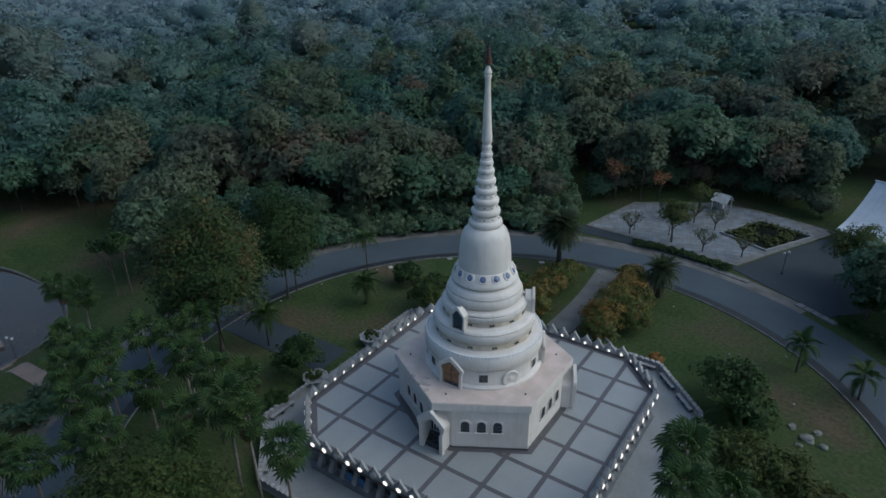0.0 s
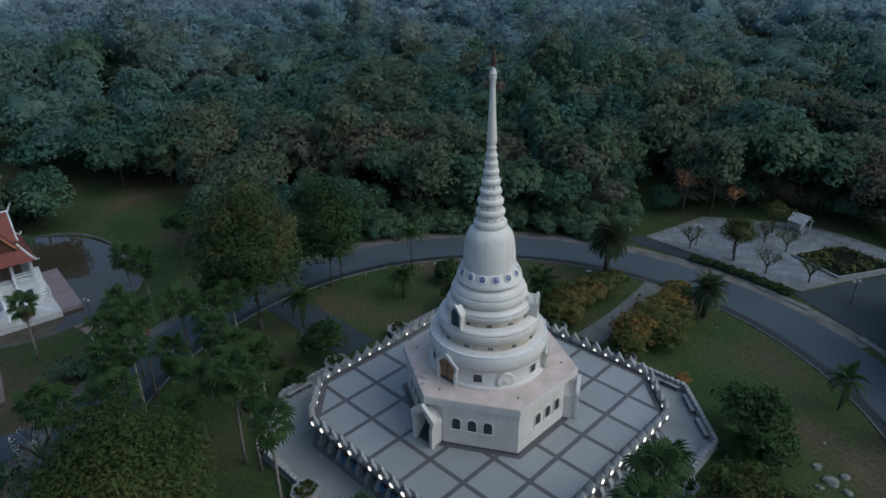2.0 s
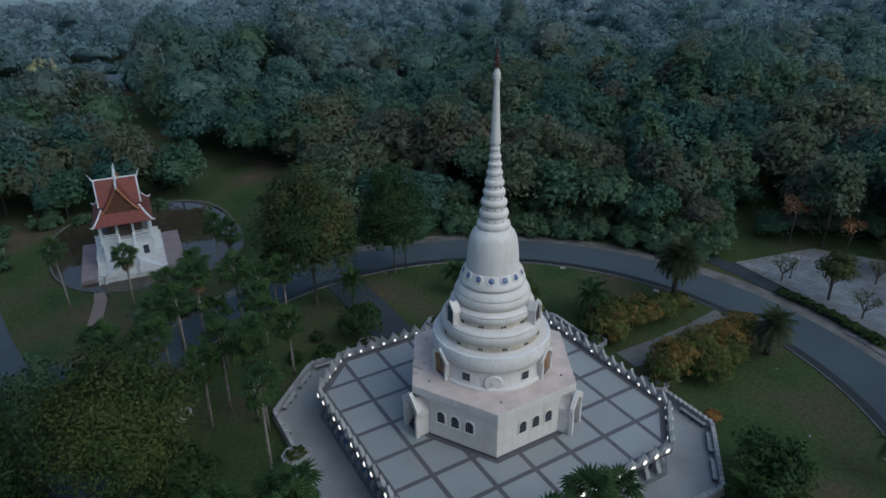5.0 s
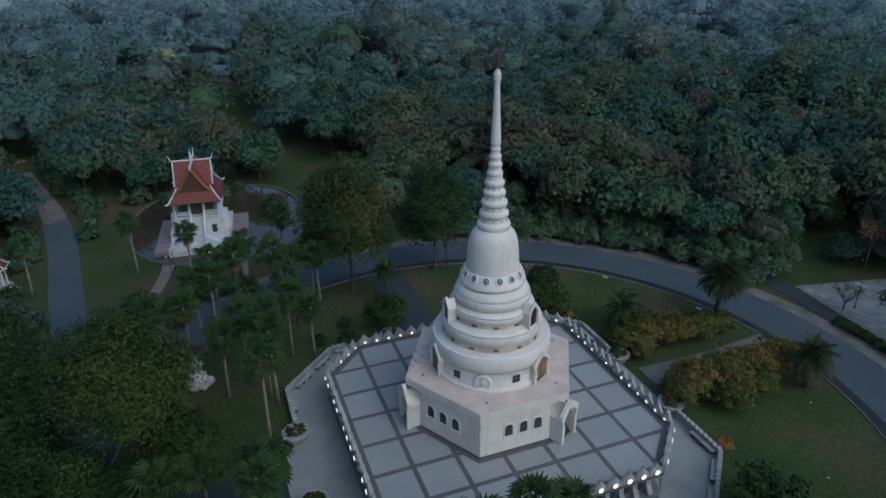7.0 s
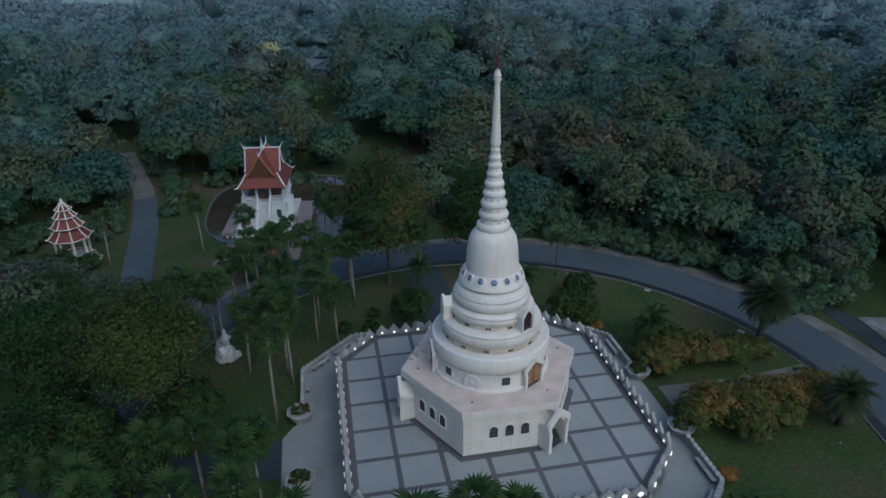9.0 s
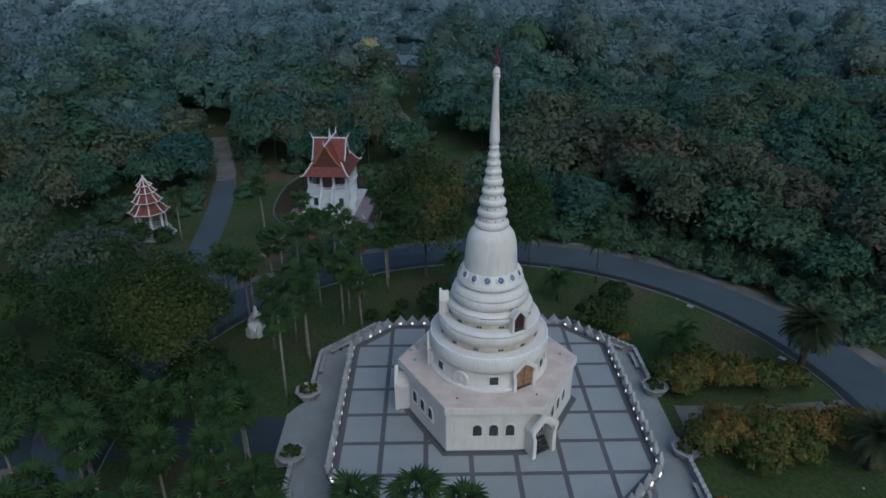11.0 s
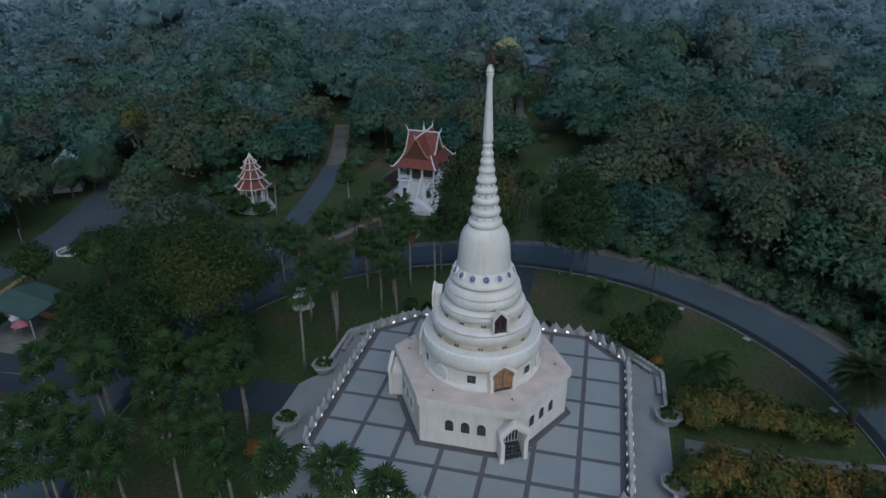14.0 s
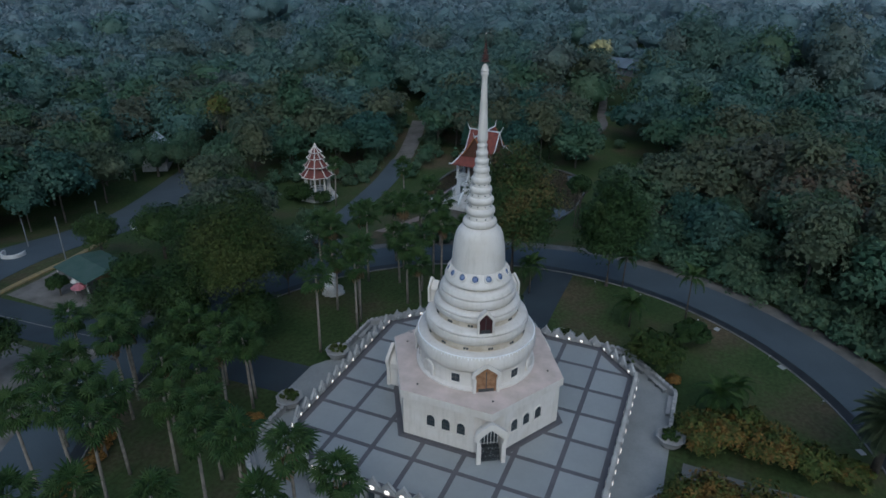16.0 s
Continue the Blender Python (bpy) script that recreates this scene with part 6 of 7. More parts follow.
# fan palms
def fan_leaf():
    """One long-stalked fan leaf with split drooping segments, growing along +X."""
    verts, faces = [], []
    n = 13
    for s in (-0.03, 0.03):
        for x, z in ((0, 0), (0.65, 0.1), (1.25, 0.06)):
            verts.append((x, s, z))
    faces += [(0, 1, 4, 3), (1, 2, 5, 4)]
    c = (1.2, 0.0, 0.06)
    for k in range(n):
        a = radians(-135 + 270 * k / (n - 1))
        L = 1.1 * (1 - 0.2 * abs(k - 6) / 6)
        b = len(verts)
        for da, f, dz in ((-0.19, 0.55, -0.02), (0.19, 0.55, -0.02), (0.0, 0.58, 0.04)):
            verts.append((c[0] + L * f * math.cos(a + da), L * f * math.sin(a + da), c[2] + dz - 0.10 * f))
        verts.append((c[0] + L * 0.94 * math.cos(a), L * 0.94 * math.sin(a), c[2] - 0.46))
        verts.append(c)
        faces += [(b + 4, b, b + 2), (b + 4, b + 2, b + 1), (b, b + 3, b + 2), (b + 2, b + 3, b + 1)]
    return mesh_from("frond", verts, faces, FROND)


def feather_leaf(L=2.6, drop=1.5, n=26):
    """One arching feather leaf along +X."""
    verts, faces = [], []
    pts = [(L * (k / n) * (1 - 0.12 * (k / n)), 0, 0.9 * math.sin(1.5 * k / n) - drop * (k / n) ** 2.2) for k in range(n + 1)]
    for k in range(n):
        (x0, _, z0), (x1, _, z1) = pts[k], pts[k + 1]
        b = len(verts)
        verts += [(x0, -0.03, z0), (x0, 0.03, z0), (x1, 0.02, z1), (x1, -0.02, z1)]
        faces.append((b, b + 1, b + 2, b + 3))
        if k > 2:
            w = 0.52 * math.sin(math.pi * min(1, 0.18 + 0.82 * k / n)) ** 0.6
            for s in (-1, 1):
                b = len(verts)
                verts += [(x0, 0, z0), (x0 + 0.15, 0, z0 + 0.01), (x0 + 0.34 * w + 0.12, s * w, z0 - 0.32 * w)]
                faces.append((b, b + 1, b + 2))
    return mesh_from("frond", verts, faces, FROND)


FAN, FEATHER, FEATHER_S = fan_leaf(), feather_leaf(), feather_leaf(1.9, 1.7, 20)
FEATHER.materials[0] = FROND_DATE
FAN_DRY = fan_leaf()
FAN_DRY.materials[0] = leaf_mat("dry_palm_frond", [(0.10, 0.066, 0.035), (0.14, 0.09, 0.048), (0.19, 0.125, 0.07)], 0.8, 0.2)


def fan_palm(x, y, h, seed, big=1.0):
    g = random.Random(seed)
    p = root("fan_palm", "tall fan palm with slim pale trunk and shaggy green crown", "palm", pose(x, y, float(land(x, y)), 0, 0, g.uniform(0, 360)), "fan palms")
    lean = g.uniform(-0.5, 0.5)
    H = h - float(land(x, y)) - 0.9 * big
    bm = bmesh.new()
    tube(bm, [(0, 0, -0.2), (lean * 0.2, 0, H * 0.3), (lean * 0.6, 0, H * 0.7), (lean, 0, H)], 0.17, 0.11, 9)
    part("trunk", bm, PALMBARK, p, "", True)
    n = 20 + seed % 5
    for k in range(n):
        f = k / (n - 1)
        up = 72 - 122 * f ** 0.85 + g.uniform(-13, 13)
        s = big * g.uniform(0.74, 1.12)
        dry = k > n - 1 - seed % 4
        up -= 22 * dry
        put("frond", FAN_DRY if dry else FAN, p, pose(lean, 0, H - 0.25 * f, 0, 0, k * 137.5 + g.uniform(-12, 12)) @ pose(0, 0, 0, g.uniform(-15, 15), -up, 0) @ Matrix.Scale(s, 4))
    return p


def feather_palm(name, x, y, h, seed, leaf, n, size, label):
    g = random.Random(seed)
    p = root(name, label, "palm", pose(x, y, float(land(x, y)), 0, 0, g.uniform(0, 360)), "feather palms")
    H = h - 1.3 * size
    bm = bmesh.new()
    tube(bm, [(0, 0, -0.2), (0.05, 0, H * 0.5), (0.1, 0, H)], (0.3 if n > 40 else 0.1) * size, (0.22 if n > 40 else 0.07) * size, 10)
    part("trunk", bm, BARK, p, "", True)
    for k in range(n):
        f = k / (n - 1)
        up = (80 - 128 * f if n > 40 else 62 - 95 * f) + g.uniform(-6, 6)
        put("frond", leaf, p, pose(0.1, 0, H, 0, 0, k * 137.5) @ pose(0, 0, 0, g.uniform(-8, 8), -up, 0) @ Matrix.Scale(size * g.uniform(0.85, 1.08), 4))


FANS = [(-34.0, -21.6, 10.2), (-29.6, -17.4, 11.4), (-25.2, -27.0, 11.0), (-29.2, -22.2, 12.0), (-31.4, -24.6, 11.0), (-23.6, -25.2, 11.9), (-27.4, -15.2, 10.4), (-19.0, -28.2, 11.2), (-13.1, -20.6, 11.8), (-20.0, -17.1, 10.2),
        (-5.0, -21.6, 11.4), (-11.2, -20.0, 10.4), (-24.0, -16.8, 9.8), (-28.6, -11.8, 10.2), (-33.2, -12.0, 9.6), (-16.4, -22.6, 10.6), (6.9, -22.4, 9.9), (9.4, -23.6, 10.4), (13.3, -32.7, 11.2), (12.7, -23.4, 9.7), (17.4, -23.0, 9.8),
        (16.4, -18.6, 9.4), (19.6, -17.6, 9.8), (21.2, -6.6, 13.1), (22.4, -10.5, 13.4), (24.6, -7.2, 11.0), (27.0, -15.0, 10.0), (22.8, -25.8, 10.0), (22.4, -30.0, 10.4), (19.0, -35.4, 10.2), (28.2, -21.0, 9.8), (30.2, -24.4, 9.8), (24.0, -33.0, 10.0),
        (-52.4, -15.0, 8.6), (-48.8, -14.2, 8.2), (-20.6, -29.4, 9.6), (-22.6, -32.6, 9.6), (-59.0, -36.6, 6.6), (20.6, -3.6, 11.2), (-52.2, -28.2, 6.4), (-40.2, -20.9, 8.4), (5.6, -30.6, 9.2), (4.7, -27.6, 8.8), (8.6, -37.0, 9.6), (5.4, -23.2, 8.6), (12.4, -28.0, 9.4), (-26.5, -33.4, 8.6), (-18.9, -14.6, 8.4), (-25.0, -20.8, 8.8), (-14.6, -25.0, 9.0), (-58, -52, 5.5), (6, -70, 9),
        (16.3, -35.9, 9.6), (18.4, -30.9, 9.9), (19.3, -26.9, 10.2), (10.7, -34.6, 10.5), (11.8, -40.4, 10.799999999999999)]
for k, (x, y, h) in enumerate(FANS):
    fan_palm(x, y, h, 200 + k, 1.12 if h > 8 else 1.05)
feather_palm("date_palm", -8.9, 37.4, 7.6, 1, FEATHER, 130, 1.4, "stout date palm with a dense round crown beside the road")
feather_palm("date_palm", 7.0, 35.8, 5.4, 2, FEATHER, 60, 1.2, "short date palm with drooping fronds beside the hedge")
feather_palm("small_palm", -10.0, 22.8, 5.6, 3, FEATHER_S, 18, 1.5, "slender small palm with drooping fronds on the lawn")
feather_palm("small_palm", -12.4, 24.6, 5.0, 4, FEATHER_S, 14, 1.1, "slender small palm with drooping fronds on the lawn")
feather_palm("small_palm", -31.2, 18.6, 7.6, 5, FEATHER_S, 14, 1.2, "slender palm with few fronds beside the kerb")
feather_palm("small_palm", -26.0, 12.0, 5.0, 6, FEATHER_S, 18, 1.4, "small palm with drooping fronds on the lawn")
feather_palm("small_palm", -36.8, 9.4, 6.4, 7, FEATHER_S, 14, 1.2, "slender palm beside the driveway")
feather_palm("small_palm", 25.8, 27.2, 5.4, 8, FEATHER_S, 13, 1.3, "slender small palm at the lawn edge")
feather_palm("small_palm", 32.2, 25.4, 4.8, 9, FEATHER_S, 12, 1.3, "slender small palm at the lawn edge")
feather_palm("small_palm", 21.4, 12.6, 4.0, 10, FEATHER_S, 22, 1.3, "low arching palm beside the garden wall")
feather_palm("small_palm", -29.5, -2.5, 6.0, 11, FEATHER_S, 18, 1.3, "small palm in the shade of the tall tree")

# bare frangipani-like trees with pale blossom
for k, (x, y) in enumerate(((16.4, -33.6), (-3.7, 54.2), (-0.6, 63.5), (8.4, 53.6), (14.0, 54.9), (4.1, 64.6), (-25.8, -34.5), (7.9, 63.3))):
    g = random.Random(300 + k)
    h = 3.4 if y > 0 else 5.5
    t = root("frangipani_tree", "sparse frangipani tree with bare limbs and pale blossom", "tree", pose(x, y, float(land(x, y)) + (0.1 if y > 50 else 0)), "frangipani trees")
    bm = bmesh.new()
    tips = []
    tube(bm, [(0, 0, -0.2), (0, 0, h * 0.35)], 0.12, 0.1, 7)
    for i in range(7):
        a = 2 * math.pi * i / 7 + g.uniform(-0.3, 0.3)
        q = h * 0.22 * g.uniform(0.7, 1.2)
        m1 = (q * math.cos(a), q * math.sin(a), h * g.uniform(0.55, 0.7))
        tube(bm, [(0, 0, h * 0.33), m1], 0.08, 0.05, 6)
        for j in range(3):
            b = a + g.uniform(-0.9, 0.9)
            q2 = q + h * 0.17 * g.uniform(0.6, 1.2)
            tip = (q2 * math.cos(b), q2 * math.sin(b), h * g.uniform(0.78, 1.0))
            tube(bm, [m1, tip], 0.045, 0.025, 5)
            tips.append(tip)
    part("trunk", bm, BARK, t)
    gg = np.random.default_rng(300 + k)
    P = np.repeat(np.array(tips), 7 if y < 0 else 26, 0)
    P = P + gg.normal(size=P.shape) * (0.16 if y < 0 else 0.3)
    put("blossom", leaf_mesh("blossom", P, gg.normal(size=P.shape) + np.array([0, 0, 1.0]), gg.uniform(0.07, 0.14, len(P)), PETAL if y < 0 else LEAF_OLIVE, gg), t)


# ---- woods ----
ROADLINE = [(-32.5, -34.5), (-38.5, -43), (-48, -45.8), (-62, -48.2), (-78, -50.6), (-98, -55), (-130, -66)]
SOUTHLINE = SOUTH


def near_line(x, y, line, d):
    for (x0, y0), (x1, y1) in zip(line, line[1:]):
        t = max(0, min(1, ((x - x0) * (x1 - x0) + (y - y0) * (y1 - y0)) / ((x1 - x0) ** 2 + (y1 - y0) ** 2)))
        if math.hypot(x - x0 - t * (x1 - x0), y - y0 - t * (y1 - y0)) < d:
            return True
    return False


def is_wood(x, y, R):
    r = math.hypot(x - 0.8, y - 1)
    a = math.degrees(math.atan2(y, x)) % 360
    if r < 49.0 + R * 0.75 or not 48 < a < 276:
        return False
    if -96 - R * 0.3 < x < -44 and -46 < y < 9 - R * 0.4 + 0.12 * (x + 60):
        return False
    if -124 < x < -70 and -12 < y < 14 + 0.25 * (x + 90):
        return False
    if near_line(x, y, ROADLINE, 3.2 + R * 0.6) or near_line(x, y, SOUTHLINE, 6 + R * 0.45):
        return False
    if near_line(x, y, [(-112, -8), (-134, -13), (-150, -10), (-185, -13), (-215, -22), (-255, -36)], 3 + R * 0.6) or -258 < x < -205 and -54 < y < -8:
        return False
    if math.hypot(x + 57, y + 42) < 9 or math.hypot(x + 62, y + 104) < 4 + R * 0.6:
        return False
    if math.hypot(x + 61.5, y + 58.5) < 9 + R or near_line(x, y, [(-61, -58), (-36, -57)], 6 + R * 0.7):
        return False
    if math.hypot(x + 41, y + 36) < 8 + R * 0.5:
        return False
    if -14 - R < x < 60 and 48 < y < 74 + R * 0.5 and not (x < -6 and y > 70):
        return False
    if 22 < x < 62 and 60 < y < 104:
        return False
    if -40 < x < -4 and -92 < y < -56:
        return False
    if -18 < x < 60 and -78 < y < -44:
        return False
    return True


def wood_points(r0, r1, step, seed, R):
    g = random.Random(seed)
    out = []
    n = int(r1 / step) + 1
    for i in range(-n, n + 1):
        for j in range(-n, n + 1):
            x, y = (i + 0.5 * (j % 2) + g.uniform(-0.38, 0.38)) * step, (j + g.uniform(-0.38, 0.38)) * step * 0.9
            r = math.hypot(x, y)
            if r0 <= r < r1 and is_wood(x, y, R):
                out.append((x, y))
    return out


def in_view(x, y):
    return 80 < math.degrees(math.atan2(y, x)) % 360 < 250


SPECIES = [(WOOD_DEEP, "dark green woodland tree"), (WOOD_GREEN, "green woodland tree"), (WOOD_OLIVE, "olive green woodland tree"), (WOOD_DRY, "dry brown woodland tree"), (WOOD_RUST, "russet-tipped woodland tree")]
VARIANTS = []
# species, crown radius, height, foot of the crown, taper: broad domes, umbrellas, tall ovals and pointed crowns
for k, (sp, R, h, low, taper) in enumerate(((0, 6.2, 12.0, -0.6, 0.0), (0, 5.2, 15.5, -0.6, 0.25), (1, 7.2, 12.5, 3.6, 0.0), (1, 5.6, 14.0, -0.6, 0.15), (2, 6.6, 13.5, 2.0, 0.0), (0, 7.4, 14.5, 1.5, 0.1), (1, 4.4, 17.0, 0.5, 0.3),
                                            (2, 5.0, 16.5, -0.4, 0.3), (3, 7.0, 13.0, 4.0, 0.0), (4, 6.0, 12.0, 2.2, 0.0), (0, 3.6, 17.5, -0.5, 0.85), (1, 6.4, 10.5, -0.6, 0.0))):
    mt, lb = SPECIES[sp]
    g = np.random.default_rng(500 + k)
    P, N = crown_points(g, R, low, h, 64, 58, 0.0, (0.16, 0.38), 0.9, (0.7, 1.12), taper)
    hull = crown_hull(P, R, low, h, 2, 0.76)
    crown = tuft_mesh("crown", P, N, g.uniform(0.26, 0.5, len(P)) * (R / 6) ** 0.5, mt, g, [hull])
    VARIANTS.append((limb_mesh("trunk", random.Random(500 + k), h * 0.8, 0.22, R * 0.8, 5), crown, lb))
g = random.Random(77)
edge = wood_points(48, 150, 7.6, 31, 5.4)
edge.sort(key=lambda p: math.hypot(*p))
for x, y in edge[:280]:
    k = g.choice(range(12))
    if noise.noise(Vector((x * 0.03, y * 0.03, 3))) > 0.25:
        k = g.choice((8, 9, 7, 4, 2))
    tr, cr, lb = VARIANTS[k]
    s = g.choice((0.62, 0.8, 0.92, 1.0, 1.1, 1.25)) * g.uniform(0.92, 1.08)
    t = root("woodland_tree", lb + " at the edge of the woods", "tree", pose(x, y, float(land(x, y)), 0, 0, g.uniform(0, 360)) @ Matrix.Scale(s, 4), "woodland trees")
    put("trunk", tr, t)
    put("crown", cr, t)


# stands of old tall trees: middle, radius, how much taller
STANDS = [(-205, 26, 30, 1.6), (-255, 52, 36, 1.4), (-228, -200, 32, 1.5), (-172, -112, 18, 1.35), (-163, -34, 9, 1.3)]


def wood_mass(name, pts, clumps, per, leaf, seed, label, size=(3.8, 5.6), tall=(9, 15), lift=0.5, shrink=0.7):
    """Crowns of many trees, each of one colour and shape, joined; stands of tall trees rise out of lower ones; haze is
    put into the farther crowns' colours.
    """
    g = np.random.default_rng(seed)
    mats = [WOOD_DEEP, WOOD_GREEN, WOOD_OLIVE, WOOD_DRY, HAZE_BLUE, HAZE_GREY, HAZE_MID, HAZE_MID_DRY]
    sets = {i: ([], [], [], []) for i in range(len(mats))}
    for x, y in pts:
        stand = noise.noise(Vector((x * 0.022, y * 0.022, 9)))
        R = g.uniform(*size) * (1.3 if g.random() < 0.2 else 1)
        h = g.uniform(*tall) * (1 + 0.75 * stand) * (1.2 if g.random() < 0.15 else 1)
        for sx, sy, sr, k in STANDS:
            if math.hypot(x - sx, y - sy) < sr:
                h *= k
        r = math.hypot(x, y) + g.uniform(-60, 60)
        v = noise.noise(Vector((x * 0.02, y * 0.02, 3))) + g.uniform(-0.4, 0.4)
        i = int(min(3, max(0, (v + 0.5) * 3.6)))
        # farther trees take the colours that have haze painted in
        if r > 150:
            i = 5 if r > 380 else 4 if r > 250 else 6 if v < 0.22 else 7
        low = g.choice((-0.05, 0.15, 0.3)) * h
        P, N = crown_points(g, R, low, h, int(clumps * max(1, (h - low) / (1.7 * R))), per, 0.0, (0.18, 0.42), lift, (0.72, 1.14), g.choice((0.0, 0.0, 0.15, 0.4)))
        o = np.array([x, y, float(land(x, y))])
        hv, hf = crown_hull(P, R, low, h, 2, shrink)
        sets[i][0].append(P + o)
        sets[i][1].append(N)
        sets[i][2].append(g.uniform(*leaf, len(P)))
        sets[i][3].append((hv + o, hf))
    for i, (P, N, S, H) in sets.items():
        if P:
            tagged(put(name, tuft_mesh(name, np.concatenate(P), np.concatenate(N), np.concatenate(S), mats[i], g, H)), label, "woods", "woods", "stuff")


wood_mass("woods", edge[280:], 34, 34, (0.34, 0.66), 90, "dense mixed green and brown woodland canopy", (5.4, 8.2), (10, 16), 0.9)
wood_mass("woods", [p for p in wood_points(150, 270, 11.5, 32, 6) if in_view(*p)], 28, 30, (0.42, 0.86), 91, "dense woodland canopy in the middle distance, haze in its leaf colour", (7, 10), (11, 18), 0.9, 0.8)
wood_mass("far_woods", [p for p in wood_points(270, 520, 15.0, 33, 6) if in_view(*p)], 18, 16, (0.6, 1.25), 92, "woodland reaching the distance, hazed grey-green by its leaf colour", (9, 13), (11, 20), 0.9, 0.8)
# the misty distance behind the last trees: a sheet whose haze is put in as glow
me, mn, ml, mb = nodes_of("mist_glow")
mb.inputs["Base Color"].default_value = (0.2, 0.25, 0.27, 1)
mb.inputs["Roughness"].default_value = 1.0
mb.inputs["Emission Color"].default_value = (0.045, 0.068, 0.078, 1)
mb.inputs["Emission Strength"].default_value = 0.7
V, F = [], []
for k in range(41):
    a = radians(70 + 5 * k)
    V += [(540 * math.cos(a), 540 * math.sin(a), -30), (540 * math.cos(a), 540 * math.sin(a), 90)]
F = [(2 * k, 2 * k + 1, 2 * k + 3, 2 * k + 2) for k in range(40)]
tagged(put("backdrop", mesh_from("backdrop", V, F, me)), "pale blue-grey glowing sheet for the misty distance behind the woods", "backdrop", kind="structure")
# undergrowth along the edge of the woods
g = np.random.default_rng(93)
P, N, S, H = [], [], [], []
for k in range(420):
    a = radians(g.uniform(78, 275))
    r = 48.9 + 8 * g.random() ** 1.4
    x, y = 0.8 + r * math.cos(a), 1 + r * math.sin(a)
    if is_wood(x + 1.2 * math.cos(a), y + 1.2 * math.sin(a), 0.5):
        R, h = g.uniform(1.3, 3.2), g.uniform(1.4, 3.4) + 0.5 * (r - 48.9)
        p, n_ = crown_points(g, R, -0.8, h, 12, 34, 0.0, (0.2, 0.5), 0.4, (0.6, 1.2))
        o = np.array([x, y, float(land(x, y))])
        hv, hf = crown_hull(p, R, -0.8, h, 2, 0.6)
        P.append(p + o), N.append(n_), S.append(g.uniform(0.16, 0.34, len(p))), H.append((hv + o, hf))
for k in range(2600):
    x, y = g.uniform(-128, -38), g.uniform(-72, 34)
    if math.hypot(x, y) > 66 and is_wood(x, y, 1.2) and not is_wood(x, y, 7.5):
        R, h = g.uniform(1.2, 2.8), g.uniform(1.6, 4.4)
        p, n_ = crown_points(g, R, -0.8, h, 10, 30, 0.0, (0.2, 0.5), 0.4, (0.6, 1.2))
        o = np.array([x, y, float(land(x, y))])
        hv, hf = crown_hull(p, R, -0.8, h, 2, 0.6)
        P.append(p + o), N.append(n_), S.append(g.uniform(0.18, 0.38, len(p))), H.append((hv + o, hf))
tagged(put("undergrowth", tuft_mesh("undergrowth", np.concatenate(P), np.concatenate(N), np.concatenate(S), WOOD_GREEN, g, H)), "dense green undergrowth along the woods' edge", "undergrowth", "", "stuff")

# trees that stand out of the canopy
broadleaf("orange_leaved_tree", -11.4, 67.6, 2.6, 9.0, LEAF_ORANGE, "bare-limbed tree with bright orange leaves", 400, 3.6, 34, 30, (0.12, 0.26))
broadleaf("orange_leaved_tree", -4.4, 72.0, 2.2, 6.0, LEAF_ORANGE, "small tree with pale orange leaves", 401, 2.6, 26, 20, (0.12, 0.22))
broadleaf("yellow_tree", -246, -33.5, 5.6, 13.0, LEAF_YELLOW, "pale yellow blossoming tree in the woods", 402, 4.0, 30, 40, (0.4, 0.8))
broadleaf("yellow_tree", -74.0, -93.8, 3.4, 17.5, LEAF_HEDGE, "yellow-tipped tree above the canopy", 403, 10.0, 36, 50, (0.25, 0.5))
broadleaf("court_tree", 3.2, 54.6, 2.8, 7.2, LEAF_OLIVE, "olive green tree standing on the stone court", 404, 2.6, 50, 60, (0.14, 0.3))
broadleaf("court_tree", 3.6, 69.4, 2.6, 6.0, LEAF_OLIVE, "thin olive tree on the stone court", 405, 2.0, 36, 50, (0.14, 0.28))
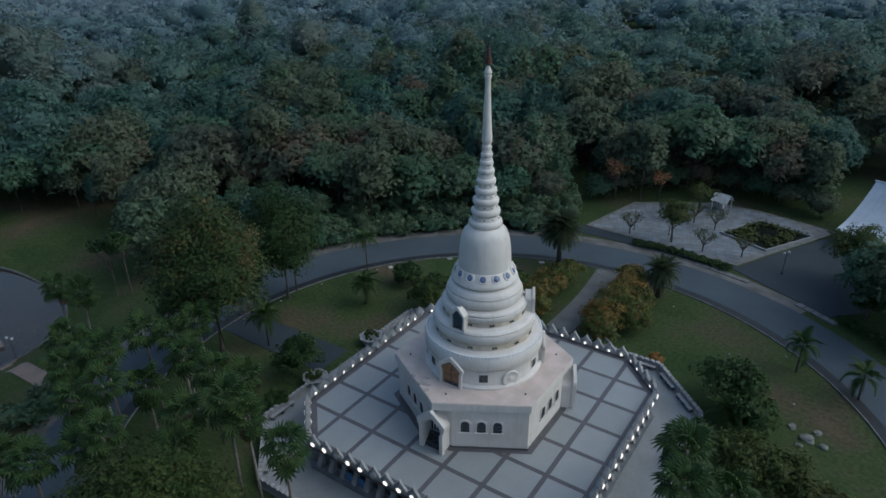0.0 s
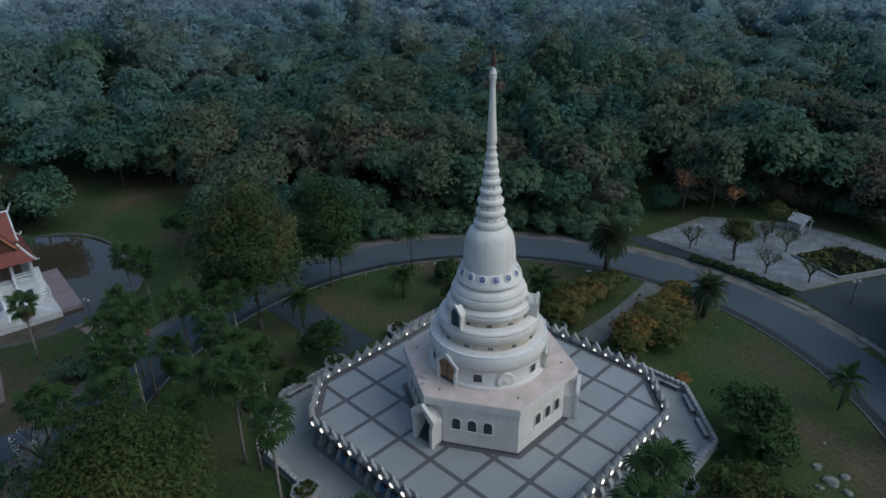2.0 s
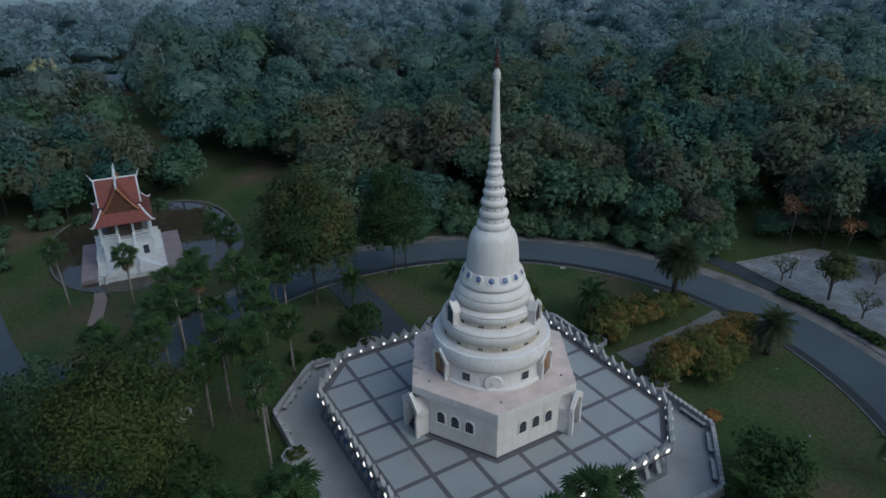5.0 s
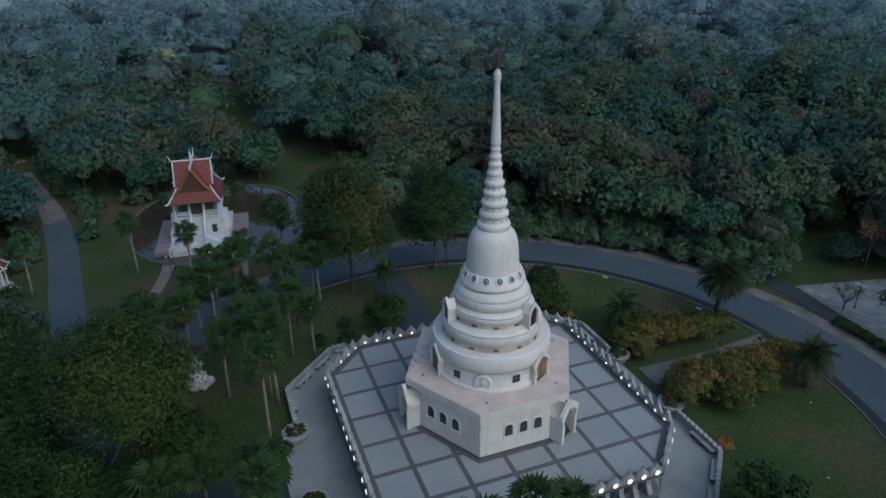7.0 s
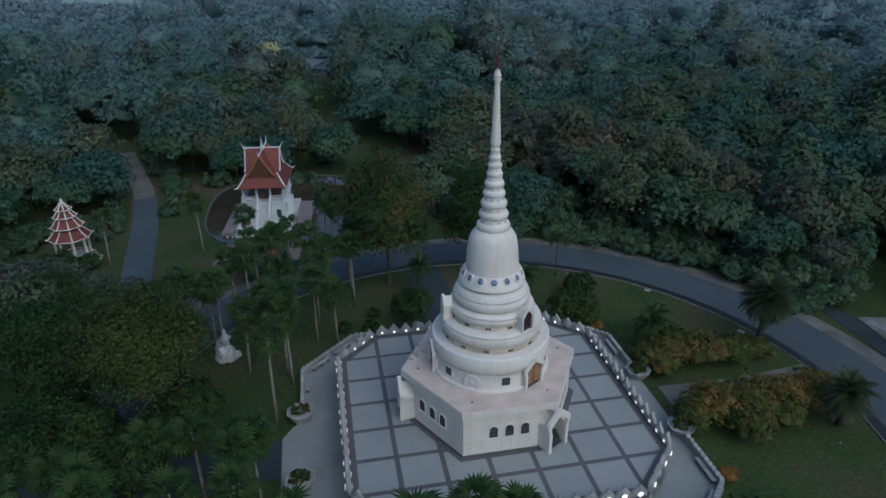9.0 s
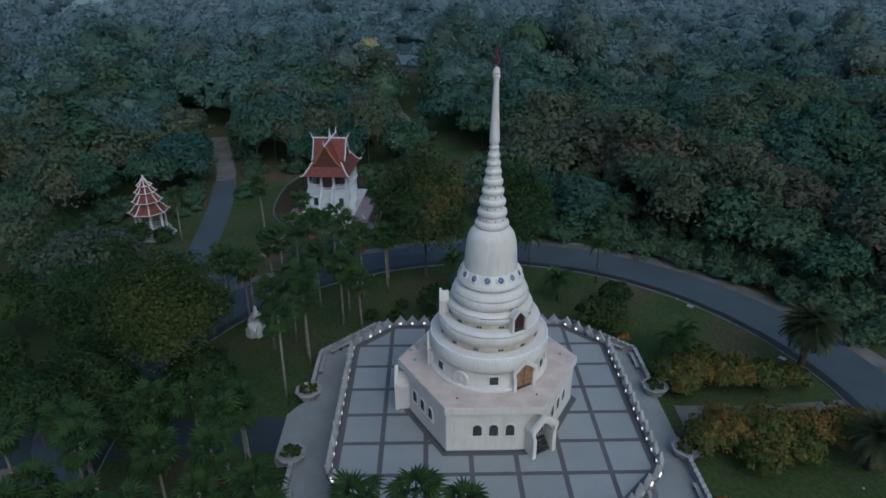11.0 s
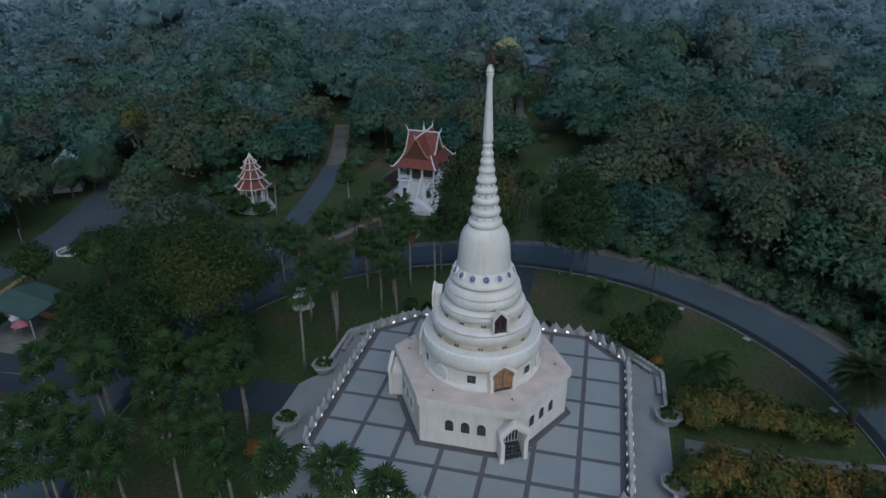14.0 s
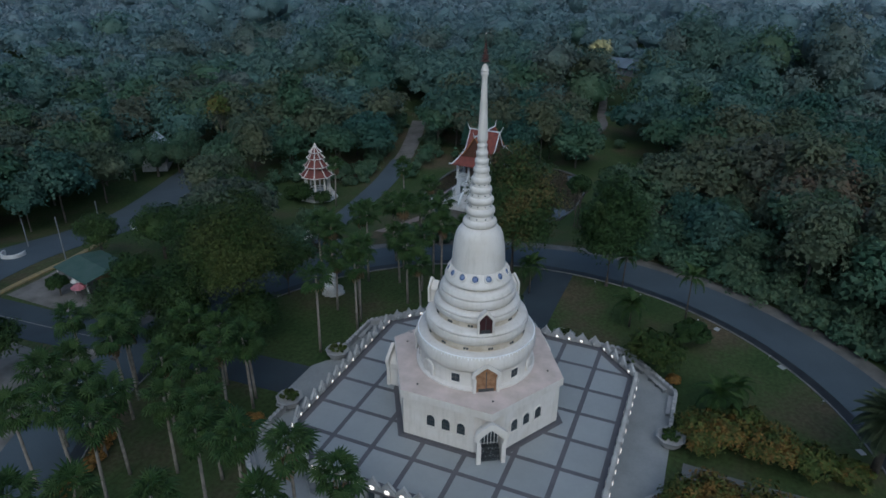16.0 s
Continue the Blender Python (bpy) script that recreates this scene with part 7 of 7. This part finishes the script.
for k, (x, y, R, h) in enumerate(((29.5, 54.0, 5.4, 9.4), (34.0, 50.0, 5.2, 9.0), (36.5, 57.5, 4.6, 9.0), (38.5, 47.0, 4.2, 7.6), (31.5, 44.5, 2.6, 4.2), (-36, -62, 4.6, 11), (-30.5, -56.5, 4.4, 9.5), (-50, -69, 4.2, 9))):
    broadleaf("shade_tree", x, y, R, h, LEAF_DEEP if k % 3 else LEAF, "dense dark green tree beside the road", 410 + k, 1.4, 70, 70, (0.16, 0.34))
for k, (x, y, R, h) in enumerate(((-57.5, -99.5, 4.6, 11.0), (-62.0, -97.5, 4.6, 10.6), (-52.6, -101.5, 4.8, 11.0), (-66.5, -98.5, 4.6, 10.6))):
    broadleaf("shade_tree", x, y, R, h, WOOD_GREEN, "green tree in front of the small house", 470 + k, -0.4, 64, 60)
# scrub behind the court and bushes round the garden pagoda
for k, (x, y, R, h) in enumerate(((-12.6, 71.5, 2.6, 4.5), (-9.4, 75.0, 3.0, 5.5), (-5.0, 79.0, 3.0, 5.0), (0.2, 82.6, 3.2, 6.0), (5.6, 84.4, 3.0, 5.0), (11.0, 82.8, 3.2, 5.5), (16.6, 81.6, 3.0, 5.0), (21.6, 80.0, 2.6, 4.4), (-14.6, 67.0, 2.4, 4.0), (-2.6, 84.0, 3.0, 7.0), (8.6, 87.0, 3.4, 8.0), (18.0, 86.0, 3.4, 8.0))):
    broadleaf("scrub", x, y, R * 1.35, h * 1.25, (WOOD_RUST, WOOD_OLIVE, WOOD_GREEN)[k % 3], "pale green scrub growing behind the stone court", 440 + k, -0.5, 44, 44, (0.14, 0.3), "court scrub", False)
for k, (x, y, R, h) in enumerate(((-56.8, -58.6, 1.9, 3.6), (-58.0, -55.2, 1.5, 2.2), (-57.6, -62.2, 1.6, 2.6))):
    broadleaf("garden_shrub", x, y, R * 1.3, h * 1.3, LEAF_DEEP, "dark green shrub beside the small pagoda", 456 + k, -0.3, 40, 50, (0.12, 0.24), "pagoda shrubs", False)
bm = bmesh.new()
tube(bm, [(0, 0, 0), (0.1, 0, 9), (0.25, 0, 16)], 0.22, 0.1, 8)
dead = root("dead_tree", "pale bare trunk of a dead tree in the woods", "tree", pose(-8, 99.5, -1))
part("trunk", bm, mat("bleached_wood", (0.4, 0.38, 0.36), (0.3, 0.28, 0.26), 0.8, 1.5), dead)
